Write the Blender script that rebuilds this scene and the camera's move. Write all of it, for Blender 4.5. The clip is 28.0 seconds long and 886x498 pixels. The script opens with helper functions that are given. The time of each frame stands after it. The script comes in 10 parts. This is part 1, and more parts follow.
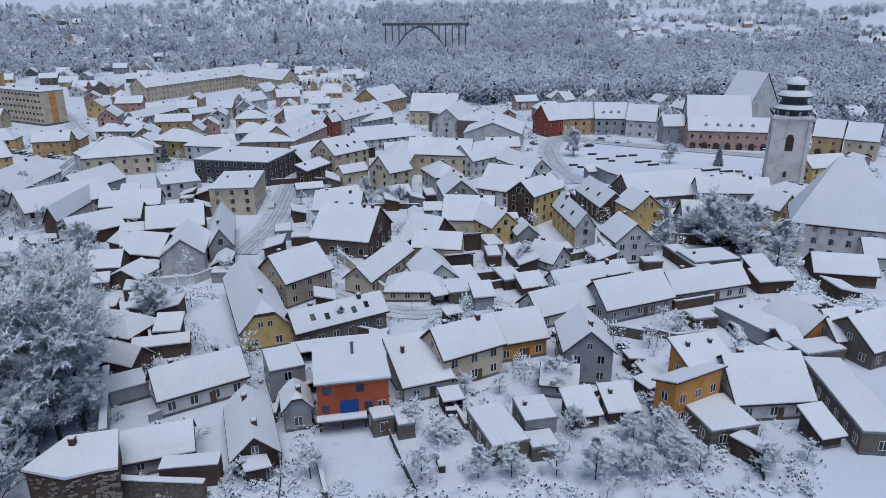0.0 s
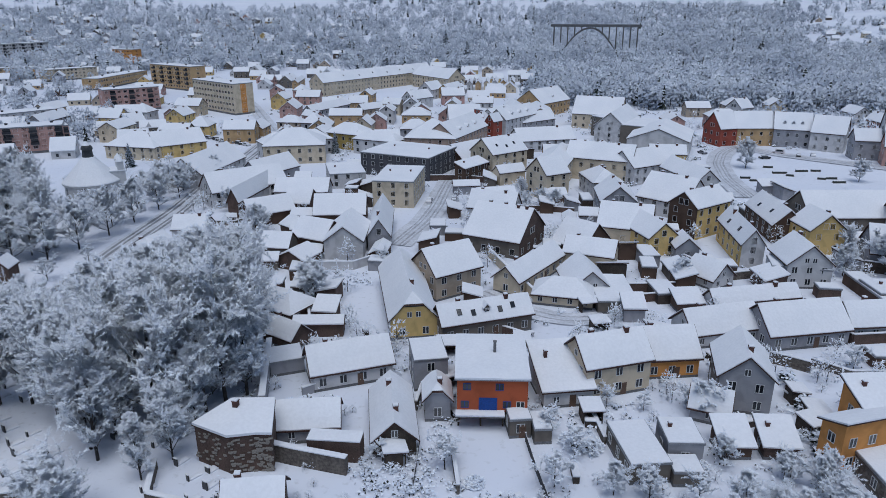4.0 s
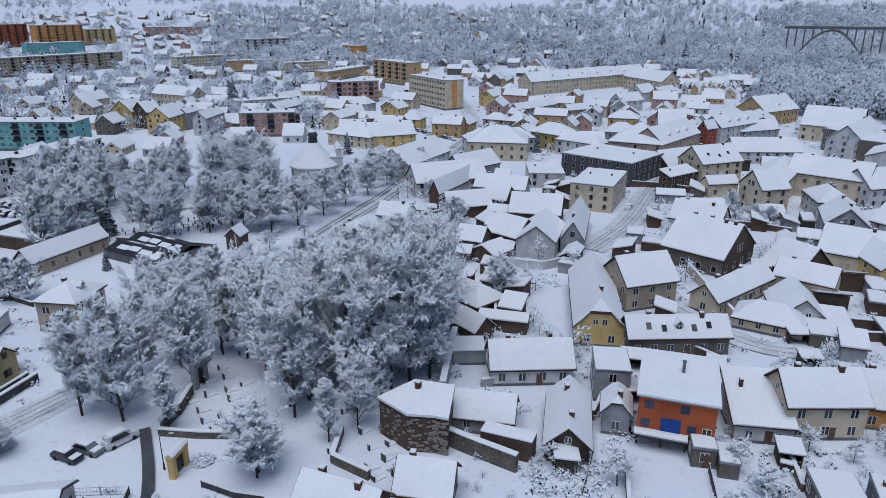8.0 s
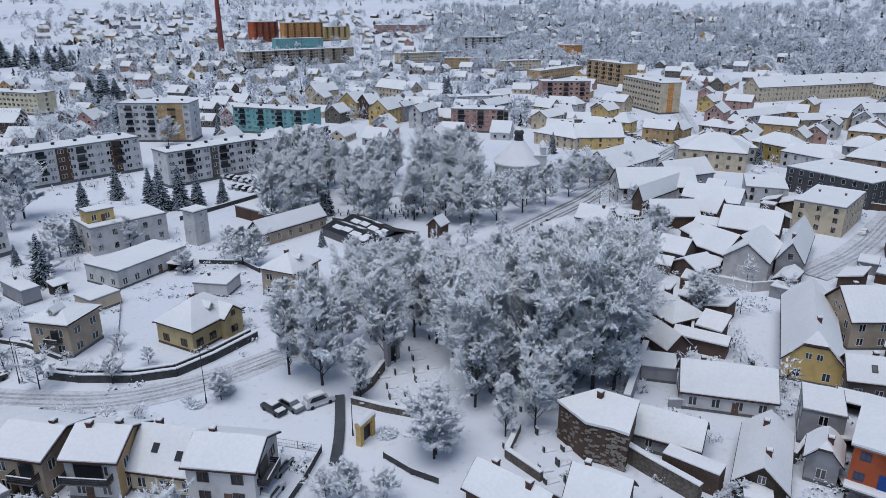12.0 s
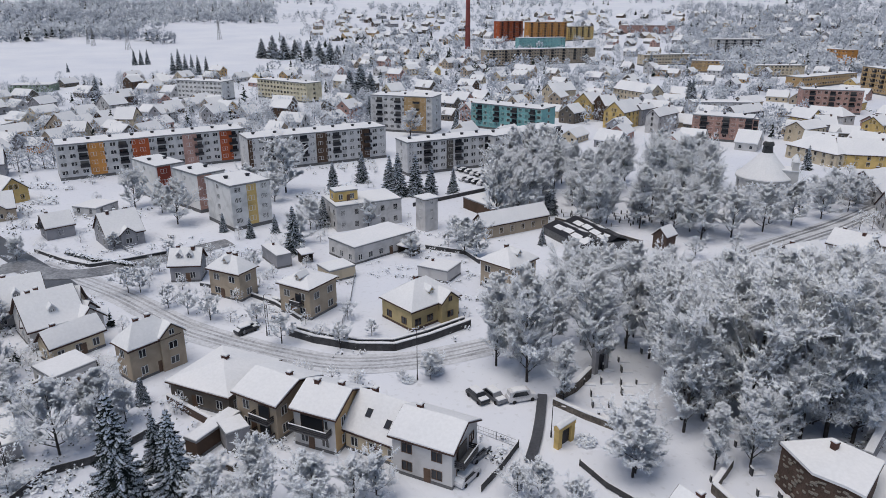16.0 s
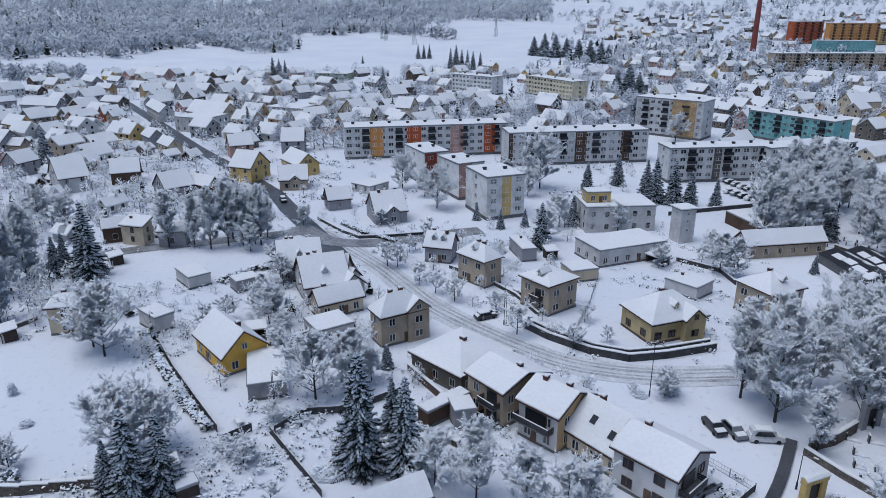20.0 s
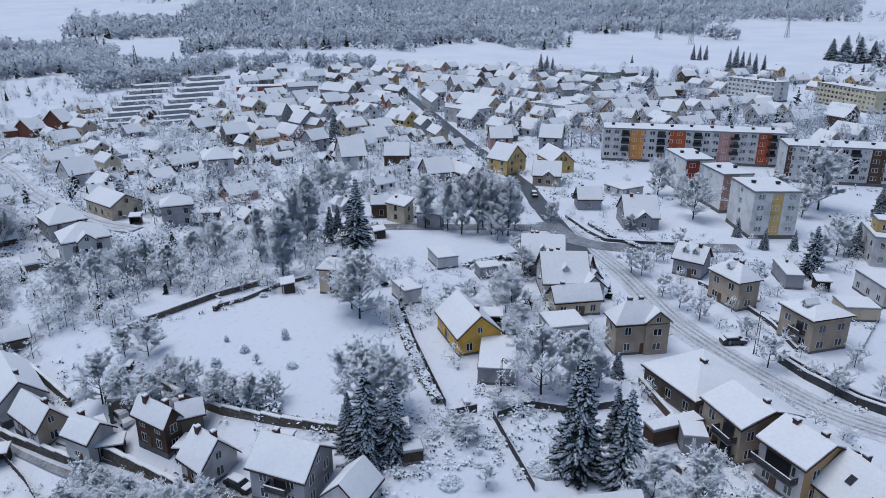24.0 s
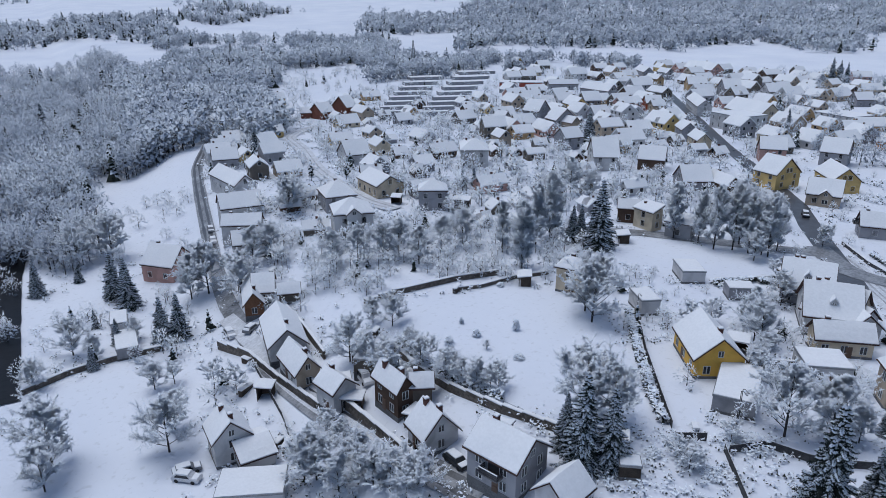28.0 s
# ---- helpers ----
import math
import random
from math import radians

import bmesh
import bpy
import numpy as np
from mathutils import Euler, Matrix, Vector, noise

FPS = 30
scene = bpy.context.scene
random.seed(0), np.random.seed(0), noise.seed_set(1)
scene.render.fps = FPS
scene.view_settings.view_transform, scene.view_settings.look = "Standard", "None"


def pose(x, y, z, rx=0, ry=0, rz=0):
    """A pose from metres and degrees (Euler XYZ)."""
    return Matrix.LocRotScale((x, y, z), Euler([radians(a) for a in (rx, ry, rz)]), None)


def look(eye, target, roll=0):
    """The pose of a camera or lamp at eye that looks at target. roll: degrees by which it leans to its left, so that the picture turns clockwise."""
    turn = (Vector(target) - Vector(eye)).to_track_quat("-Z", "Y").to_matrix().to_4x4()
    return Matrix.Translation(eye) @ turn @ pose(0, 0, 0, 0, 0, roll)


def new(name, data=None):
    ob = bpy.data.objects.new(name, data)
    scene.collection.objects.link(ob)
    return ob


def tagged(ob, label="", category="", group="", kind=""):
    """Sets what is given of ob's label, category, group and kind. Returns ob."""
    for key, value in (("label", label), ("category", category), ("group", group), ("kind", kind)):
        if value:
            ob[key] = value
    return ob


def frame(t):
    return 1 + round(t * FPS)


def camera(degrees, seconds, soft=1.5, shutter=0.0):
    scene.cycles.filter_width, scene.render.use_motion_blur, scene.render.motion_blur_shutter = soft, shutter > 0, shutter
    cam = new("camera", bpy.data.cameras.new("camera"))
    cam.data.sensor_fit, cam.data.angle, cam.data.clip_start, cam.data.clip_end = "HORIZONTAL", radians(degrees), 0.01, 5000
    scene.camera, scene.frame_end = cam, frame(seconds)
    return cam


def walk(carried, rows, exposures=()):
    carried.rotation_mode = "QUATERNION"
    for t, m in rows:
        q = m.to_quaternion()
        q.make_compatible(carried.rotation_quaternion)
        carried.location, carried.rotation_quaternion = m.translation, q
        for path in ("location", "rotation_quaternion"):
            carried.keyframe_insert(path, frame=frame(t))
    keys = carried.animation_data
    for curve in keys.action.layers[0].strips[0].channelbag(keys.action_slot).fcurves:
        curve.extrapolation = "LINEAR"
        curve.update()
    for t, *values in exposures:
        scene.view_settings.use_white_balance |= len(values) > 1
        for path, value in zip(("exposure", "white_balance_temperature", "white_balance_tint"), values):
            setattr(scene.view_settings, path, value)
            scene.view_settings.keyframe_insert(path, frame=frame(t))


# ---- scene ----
cam = camera(65.63, 28.0, soft=0.6)
PATH = [
    (0.0, pose(0, 0, 57, 70.483, 0.198, -0.070)),
    (0.5, pose(0, 0, 57, 70.480, 0.168, 1.411)),
    (1.0, pose(0, 0, 57, 70.500, 0.141, 2.971)),
    (1.5, pose(0, 0, 57, 70.523, 0.127, 4.482)),
    (2.0, pose(0, 0, 57, 70.547, 0.125, 6.076)),
    (2.5, pose(0, 0, 57, 70.566, 0.114, 7.673)),
    (4.5, pose(0, 0, 57, 70.560, 0.019, 15.335)),
    (5.0, pose(0, 0, 57, 70.535, -0.002, 17.432)),
    (5.5, pose(0, 0, 57, 70.516, -0.021, 19.507)),
    (6.0, pose(0, 0, 57, 70.506, -0.030, 21.655)),
    (6.5, pose(0, 0, 57, 70.506, -0.028, 23.738)),
    (7.0, pose(0, 0, 57, 70.521, -0.022, 25.909)),
    (7.5, pose(0, 0, 57, 70.536, -0.017, 27.980)),
    (8.0, pose(0, 0, 57, 70.554, -0.028, 30.117)),
    (8.5, pose(0, 0, 57, 70.562, -0.041, 32.207)),
    (9.0, pose(0, 0, 57, 70.553, -0.058, 34.384)),
    (9.5, pose(0, 0, 57, 70.542, -0.071, 36.466)),
    (10.0, pose(0, 0, 57, 70.521, -0.084, 38.671)),
    (10.5, pose(0, 0, 57, 70.507, -0.083, 40.744)),
    (11.0, pose(0, 0, 57, 70.500, -0.059, 42.887)),
    (11.5, pose(0, 0, 57, 70.500, -0.026, 44.999)),
    (12.0, pose(0, 0, 57, 70.496, 0.005, 47.212)),
    (12.5, pose(0, 0, 57, 70.483, 0.025, 49.363)),
    (14.5, pose(0, 0, 57, 70.474, 0.104, 58.872)),
    (15.0, pose(0, 0, 57, 70.479, 0.098, 61.189)),
    (15.5, pose(0, 0, 57, 70.482, 0.075, 63.740)),
    (16.0, pose(0, 0, 57, 70.484, 0.061, 66.394)),
    (16.5, pose(0, 0, 57, 70.468, 0.061, 68.974)),
    (17.0, pose(0, 0, 57, 70.440, 0.061, 71.723)),
    (17.5, pose(0, 0, 57, 70.413, 0.059, 74.404)),
    (18.0, pose(0, 0, 57, 70.398, 0.049, 77.164)),
    (18.5, pose(0, 0, 57, 70.400, 0.049, 79.792)),
    (19.0, pose(0, 0, 57, 70.377, 0.052, 82.536)),
    (19.5, pose(0, 0, 57, 70.364, 0.037, 85.157)),
    (20.0, pose(0, 0, 57, 70.386, 0.006, 87.884)),
    (20.5, pose(0, 0, 57, 70.399, -0.028, 90.518)),
    (21.0, pose(0, 0, 57, 70.376, -0.054, 93.247)),
    (21.5, pose(0, 0, 57, 70.348, -0.075, 95.882)),
    (23.5, pose(0, 0, 57, 70.229, -0.098, 106.564)),
    (24.0, pose(0, 0, 57, 70.207, -0.072, 109.256)),
    (24.5, pose(0, 0, 57, 70.189, -0.042, 111.856)),
    (25.0, pose(0, 0, 57, 70.169, -0.007, 114.549)),
    (25.5, pose(0, 0, 57, 70.147, 0.029, 117.117)),
    (26.0, pose(0, 0, 57, 70.140, 0.060, 119.782)),
    (26.5, pose(0, 0, 57, 70.131, 0.078, 122.364)),
    (27.0, pose(0, 0, 57, 70.109, 0.084, 125.047)),
    (27.5, pose(0, 0, 57, 70.084, 0.080, 127.731)),
    (28.0, pose(0, 0, 57, 70.051, 0.081, 130.270)),
]
EXPOSURES = [(0.0, -0.06, 5800, 8), (6.0, -0.02, 5800, 8), (9.0, 0.06, 5800, 8), (11.0, 0.11, 5820, 8), (12.0, 0.12, 6120, 8), (12.5, 0.14, 6300, 9), (15.0, 0.2, 6900, 10), (17.0, 0.18, 6880, 10), (18.0, 0.13, 6480, 9), (19.5, 0.1, 5900, 8), (24.0, 0.13, 5850, 8), (28.0, 0.1, 5850, 8)]
walk(cam, PATH, EXPOSURES)
SKY_STRENGTH, SUN_STRENGTH = 0.085, 1.5
# ---- world and light ----
world = bpy.data.worlds.new("winter_sky")
scene.world = world
world.use_nodes = True
_nt = world.node_tree
_sky = _nt.nodes.new("ShaderNodeTexSky")
_sky.sky_type, _sky.sun_disc = "NISHITA", False
_sky.sun_elevation, _sky.sun_rotation = radians(72), radians(200)
_sky.air_density, _sky.dust_density, _sky.ozone_density = 1.0, 1.5, 1.0
_nt.links.new(_sky.outputs[0], _nt.nodes["Background"].inputs[0])
_nt.nodes["Background"].inputs[1].default_value = SKY_STRENGTH
sun = new("sun", bpy.data.lights.new("sun", "SUN"))
sun.data.energy, sun.data.angle, sun.data.color = SUN_STRENGTH, radians(45), (1.0, 0.96, 0.91)
sun.matrix_world = look((17, -46, 150), (0, 0, 0))


# ---- materials ----
def nodes_of(name, rough=0.7, metal=0.0, spec=0.3):
    m = bpy.data.materials.new(name)
    m.use_nodes = True
    b = m.node_tree.nodes["Principled BSDF"]
    b.inputs["Roughness"].default_value = rough
    b.inputs["Metallic"].default_value = metal
    b.inputs["Specular IOR Level"].default_value = spec
    return m, m.node_tree, b


def noise_node(nt, scale, detail=4.0, space="Object"):
    co = nt.nodes.new("ShaderNodeTexCoord")
    n = nt.nodes.new("ShaderNodeTexNoise")
    n.inputs["Scale"].default_value, n.inputs["Detail"].default_value = scale, detail
    nt.links.new(co.outputs[space], n.inputs["Vector"])
    return n


def ramp(nt, src, stops):
    r = nt.nodes.new("ShaderNodeValToRGB")
    while len(r.color_ramp.elements) < len(stops):
        r.color_ramp.elements.new(0.5)
    for el, (p, c) in zip(r.color_ramp.elements, stops):
        el.position, el.color = p, (*c, 1)
    nt.links.new(src, r.inputs[0])
    return r


def mixed(nt, fac, a, b, mode="MIX"):
    n = nt.nodes.new("ShaderNodeMix")
    n.data_type, n.blend_type = "RGBA", mode
    for s, v in ((0, fac), (6, a), (7, b)):
        if isinstance(v, (int, float)):
            n.inputs[s].default_value = v
        elif isinstance(v, tuple):
            n.inputs[s].default_value = (*v, 1)
        else:
            nt.links.new(v, n.inputs[s])
    return n.outputs[2]


def bumped(nt, b, src, strength, dist=0.05):
    n = nt.nodes.new("ShaderNodeBump")
    n.inputs["Strength"].default_value, n.inputs["Distance"].default_value = strength, dist
    nt.links.new(src, n.inputs["Height"])
    nt.links.new(n.outputs[0], b.inputs["Normal"])


def two_scale(name, c1, c2, coarse, fine, rough=0.7, bump=0.3, space="Object", metal=0.0, spec=0.3, amount=0.5, dist=0.05):
    """A surface whose colour wanders between two tones in stains and in grain."""
    m, nt, b = nodes_of(name, rough, metal, spec)
    n1, n2 = noise_node(nt, coarse, 3, space), noise_node(nt, fine, 5, space)
    base = ramp(nt, n1.outputs["Fac"], [(0.32, c1), (0.68, c2)]).outputs[0]
    grain = ramp(nt, n2.outputs["Fac"], [(0.3, tuple(0.55 * v for v in c1)), (0.7, c2)]).outputs[0]
    nt.links.new(mixed(nt, amount, base, grain), b.inputs["Base Color"])
    bumped(nt, b, n2.outputs["Fac"], bump, dist)
    return m


SNOW = two_scale("snow", (0.71, 0.735, 0.80), (0.78, 0.80, 0.845), 0.05, 1.7, 0.85, 0.35, amount=0.12, spec=0.2, dist=0.15)
ROOF_SNOW = two_scale("roof_snow", (0.735, 0.755, 0.79), (0.81, 0.82, 0.845), 0.12, 2.2, 0.85, 0.45, amount=0.14, spec=0.2, dist=0.08)


def ground_material():
    """Field snow, trampled and thin in places where grass and soil show through."""
    m, nt, b = nodes_of("ground_snow", 0.9, 0, 0.15)
    big, mid, small = noise_node(nt, 0.02, 4), noise_node(nt, 0.16, 5), noise_node(nt, 0.9, 6)
    base = ramp(nt, big.outputs["Fac"], [(0.3, (0.69, 0.72, 0.79)), (0.7, (0.785, 0.805, 0.85))]).outputs[0]
    tuft = ramp(nt, small.outputs["Fac"], [(0.30, (0.52, 0.54, 0.56)), (0.42, (0.87, 0.89, 0.94))]).outputs[0]
    nt.links.new(mixed(nt, 0.35, base, tuft, "MULTIPLY"), b.inputs["Base Color"])
    bumped(nt, b, mid.outputs["Fac"], 0.5, 0.6)
    return m


GROUND = ground_material()
SLUSH = two_scale("road_slush", (0.52, 0.54, 0.58), (0.74, 0.76, 0.81), 0.25, 1.6, 0.6, 0.4, amount=0.4, spec=0.4)
TRACK = two_scale("wheel_track", (0.09, 0.093, 0.105), (0.38, 0.392, 0.42), 0.25, 1.6, 0.45, 0.3, amount=0.5, spec=0.5)
RUT = two_scale("slush_rut", (0.26, 0.27, 0.29), (0.60, 0.61, 0.65), 0.35, 1.8, 0.5, 0.3, amount=0.5, spec=0.4)
ASPHALT = two_scale("wet_asphalt", (0.045, 0.047, 0.055), (0.11, 0.115, 0.13), 0.3, 3.0, 0.4, 0.3, amount=0.4, spec=0.5)
TILE = two_scale("roof_tile", (0.035, 0.022, 0.02), (0.09, 0.05, 0.042), 0.6, 5.0, 0.8, 0.4)
BRICK = two_scale("chimney_brick", (0.04, 0.028, 0.026), (0.15, 0.07, 0.055), 1.2, 9.0, 0.85, 0.5)
BROWN_BRICK = two_scale("weathered_brick", (0.07, 0.05, 0.042), (0.15, 0.10, 0.08), 0.6, 6.0, 0.9, 0.5)
STONE = two_scale("rubble_stone", (0.06, 0.05, 0.045), (0.20, 0.175, 0.15), 0.5, 2.4, 0.9, 0.9, amount=0.6, dist=0.2)
PALE_STONE = two_scale("pale_rubble", (0.15, 0.135, 0.12), (0.36, 0.33, 0.29), 0.6, 3.0, 0.9, 0.7, amount=0.6)
CONCRETE = two_scale("concrete", (0.10, 0.102, 0.105), (0.20, 0.20, 0.205), 0.3, 4.0, 0.85, 0.3)
DARK_WOOD = two_scale("dark_wood", (0.035, 0.027, 0.022), (0.09, 0.07, 0.055), 1.0, 8.0, 0.8, 0.5)
BROWN_WOOD = two_scale("brown_wood", (0.16, 0.075, 0.04), (0.26, 0.13, 0.07), 1.0, 8.0, 0.75, 0.5)
FENCE_GREY = two_scale("weathered_fence", (0.03, 0.03, 0.033), (0.10, 0.10, 0.105), 0.8, 7.0, 0.85, 0.4)
METAL = two_scale("dark_metal", (0.03, 0.03, 0.035), (0.07, 0.07, 0.08), 0.8, 6.0, 0.45, 0.1, metal=0.6)
ZINC = two_scale("zinc_sheet", (0.25, 0.26, 0.28), (0.36, 0.37, 0.39), 0.8, 6.0, 0.45, 0.1, metal=0.7)
COPPER = two_scale("dark_dome_shingle", (0.03, 0.032, 0.036), (0.08, 0.085, 0.09), 1.0, 6.0, 0.6, 0.3)
WHITE_PAINT = two_scale("white_frame_paint", (0.66, 0.66, 0.66), (0.78, 0.78, 0.78), 1.0, 9.0, 0.5, 0.1)
BROWN_PAINT = two_scale("brown_frame_paint", (0.10, 0.06, 0.04), (0.16, 0.10, 0.07), 1.0, 9.0, 0.5, 0.1)
BLUE_PAINT = two_scale("blue_door_paint", (0.008, 0.045, 0.22), (0.015, 0.075, 0.32), 0.7, 5.0, 0.5, 0.15)
BARK = two_scale("bark", (0.025, 0.022, 0.022), (0.075, 0.068, 0.068), 1.5, 9.0, 0.9, 0.6)
RIVER = two_scale("river_water", (0.006, 0.007, 0.010), (0.014, 0.016, 0.020), 0.05, 0.6, 0.4, 0.6, spec=0.12)
GRANITE = two_scale("black_granite", (0.015, 0.015, 0.018), (0.05, 0.05, 0.055), 1.2, 9.0, 0.35, 0.1)
TYRE = two_scale("tyre_rubber", (0.015, 0.015, 0.016), (0.03, 0.03, 0.032), 2.0, 12.0, 0.8, 0.2)
PALE_STEEL = two_scale("galvanised_mesh", (0.34, 0.35, 0.38), (0.46, 0.47, 0.50), 1.0, 8.0, 0.5, 0.1, metal=0.4)


def glass_material():
    m, nt, b = nodes_of("window_glass", 0.08, 0.0, 0.5)
    n = nt.nodes.new("ShaderNodeObjectInfo")
    nt.links.new(ramp(nt, n.outputs["Random"], [(0.0, (0.012, 0.014, 0.018)), (0.7, (0.03, 0.034, 0.042)), (1.0, (0.12, 0.115, 0.11))]).outputs[0], b.inputs["Base Color"])
    return m


GLASS = glass_material()


def frosted(name, stops, rough=0.9, patches=None):
    """Twigs, needles and hoar frost: every clump has its own tone."""
    m, nt, b = nodes_of(name, rough, 0, 0.15)
    g = nt.nodes.new("ShaderNodeNewGeometry")
    col = ramp(nt, g.outputs["Random Per Island"], stops).outputs[0]
    for scale in patches or ():
        n = noise_node(nt, scale, 3)
        col = mixed(nt, 1.0, col, ramp(nt, n.outputs["Fac"], [(0.36, (0.70, 0.72, 0.76)), (0.58, (1.0, 1.0, 1.0))]).outputs[0], "MULTIPLY")
    nt.links.new(col, b.inputs["Base Color"])
    return m


FROST = frosted("snow_on_twigs", [(0.0, (0.60, 0.66, 0.78)), (0.25, (0.72, 0.78, 0.88)), (0.6, (0.79, 0.84, 0.91)), (1.0, (0.84, 0.88, 0.93))])
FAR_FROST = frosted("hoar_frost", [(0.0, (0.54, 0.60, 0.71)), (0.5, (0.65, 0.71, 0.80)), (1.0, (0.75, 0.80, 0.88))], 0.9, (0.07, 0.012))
NEEDLE = frosted("spruce_needles", [(0.0, (0.012, 0.018, 0.016)), (1.0, (0.045, 0.055, 0.05))])
HEDGE = frosted("hedge_leaves", [(0.0, (0.02, 0.025, 0.02)), (0.6, (0.06, 0.065, 0.06)), (1.0, (0.55, 0.58, 0.64))])
TWIG = two_scale("frosted_twig", (0.20, 0.23, 0.29), (0.44, 0.48, 0.56), 1.5, 9.0, 0.9, 0.4)
PLASTERS = {}


def plaster(c):
    """Painted render with rain streaks and patches."""
    if c not in PLASTERS:
        m, nt, b = nodes_of("plaster", 0.85, 0, 0.2)
        n1, n2 = noise_node(nt, 0.35, 5), noise_node(nt, 6.0, 4)
        n1.inputs["Distortion"].default_value = 0.6
        dark = tuple(0.66 * v for v in c)
        base = ramp(nt, n1.outputs["Fac"], [(0.28, dark), (0.55, c)]).outputs[0]
        nt.links.new(mixed(nt, 0.12, base, ramp(nt, n2.outputs["Fac"], [(0.3, dark), (0.7, c)]).outputs[0]), b.inputs["Base Color"])
        bumped(nt, b, n2.outputs["Fac"], 0.15, 0.02)
        PLASTERS[c] = m
    return PLASTERS[c]


WHITE, CREAM, YELLOW, OCHRE, ORANGE = (0.58, 0.57, 0.57), (0.60, 0.51, 0.38), (0.64, 0.46, 0.19), (0.50, 0.34, 0.18), (0.62, 0.29, 0.09)
GOLD, PANEL, PALE = (0.78, 0.47, 0.10), (0.60, 0.60, 0.61), (0.72, 0.72, 0.72)
RED, PINK, GREY, DKGREY, BEIGE = (0.30, 0.08, 0.055), (0.48, 0.30, 0.26), (0.33, 0.33, 0.35), (0.09, 0.09, 0.10), (0.43, 0.355, 0.275)
VILLA_YELLOW = (0.50, 0.40, 0.22)
OLIVE, ROSE = (0.42, 0.31, 0.10), (0.46, 0.34, 0.27)
BROWN, TURQ, GREEN, RUST, DULL = (0.10, 0.065, 0.048), (0.20, 0.43, 0.44), (0.25, 0.32, 0.24), (0.42, 0.105, 0.045), (0.16, 0.14, 0.12)


# ---- mesh building ----
class MB:
    """Collects faces for one mesh, each with a material slot."""

    def __init__(self):
        self.v, self.f, self.m = [], [], []

    def add(self, vs, fs, mi=0):
        o = len(self.v)
        self.v.extend(vs)
        self.f.extend(tuple(i + o for i in f) for f in fs)
        self.m.extend([mi] * len(fs))
        return self

    def box(self, x0, x1, y0, y1, z0, z1, mi=0):
        return self.add([(x0, y0, z0), (x1, y0, z0), (x1, y1, z0), (x0, y1, z0), (x0, y0, z1), (x1, y0, z1), (x1, y1, z1), (x0, y1, z1)],
                        [(3, 2, 1, 0), (4, 5, 6, 7), (0, 1, 5, 4), (1, 2, 6, 5), (2, 3, 7, 6), (3, 0, 4, 7)], mi)

    def prism(self, prof, x0, x1, mi=0):
        """Extrudes an outline of (y, z) along x."""
        n = len(prof)
        vs = [(x0, y, z) for y, z in prof] + [(x1, y, z) for y, z in prof]
        fs = [(i, (i + 1) % n, n + (i + 1) % n, n + i) for i in range(n)]
        return self.add(vs, fs + [tuple(range(n - 1, -1, -1)), tuple(range(n, 2 * n))], mi)

    def plan(self, pts, z0, z1, mi=0):
        """Extrudes a plan outline upwards."""
        n = len(pts)
        vs = [(x, y, z0) for x, y in pts] + [(x, y, z1) for x, y in pts]
        fs = [(i, (i + 1) % n, n + (i + 1) % n, n + i) for i in range(n)]
        return self.add(vs, fs + [tuple(range(n - 1, -1, -1)), tuple(range(n, 2 * n))], mi)

    def lathe(self, prof, n=16, mi=0, cx=0, cy=0):
        vs = [(cx + r * math.cos(2 * math.pi * k / n), cy + r * math.sin(2 * math.pi * k / n), z) for r, z in prof for k in range(n)]
        fs = [(j * n + k, j * n + (k + 1) % n, (j + 1) * n + (k + 1) % n, (j + 1) * n + k) for j in range(len(prof) - 1) for k in range(n)]
        fs += [tuple(range(n - 1, -1, -1)), tuple((len(prof) - 1) * n + k for k in range(n))]
        return self.add(vs, fs, mi)

    def tube(self, a, b, r0, r1, n=5, mi=0):
        a, b = Vector(a), Vector(b)
        d = (b - a).normalized()
        u = d.orthogonal().normalized()
        w = d.cross(u)
        ring = [u * math.cos(2 * math.pi * k / n) + w * math.sin(2 * math.pi * k / n) for k in range(n)]
        vs = [tuple(a + r0 * q) for q in ring] + [tuple(b + r1 * q) for q in ring]
        return self.add(vs, [(k, (k + 1) % n, n + (k + 1) % n, n + k) for k in range(n)] + [tuple(range(n, 2 * n))], mi)

    def slab(self, a, b, c, d, thick, nx=1, ny=1, amp=0.0, mi=0):
        """A layer of uneven thickness on the quad a b c d, with sides."""
        a, b, c, d = (Vector(p) for p in (a, b, c, d))
        vs, seed = [], random.uniform(0, 99)
        for j in range(ny + 1):
            for i in range(nx + 1):
                u, w = i / nx, j / ny
                p = (a * (1 - u) + b * u) * (1 - w) + (d * (1 - u) + c * u) * w
                rim = 0.72 if (i in (0, nx) or j in (0, ny)) and amp else 1.0
                vs.append((p.x, p.y, p.z + thick * rim + (amp * noise.noise((p.x * 0.55 + seed, p.y * 0.55, p.z)) if amp else 0)))
        n = (nx + 1) * (ny + 1)
        fs = [(j * (nx + 1) + i, j * (nx + 1) + i + 1, (j + 1) * (nx + 1) + i + 1, (j + 1) * (nx + 1) + i) for j in range(ny) for i in range(nx)]
        loop = [i for i in range(nx + 1)] + [j * (nx + 1) + nx for j in range(1, ny + 1)] + [ny * (nx + 1) + i for i in range(nx - 1, -1, -1)] + [j * (nx + 1) for j in range(ny - 1, 0, -1)]
        for k in loop:
            u, w = (k % (nx + 1)) / nx, (k // (nx + 1)) / ny
            p = (a * (1 - u) + b * u) * (1 - w) + (d * (1 - u) + c * u) * w
            vs.append(tuple(p))
        q = len(loop)
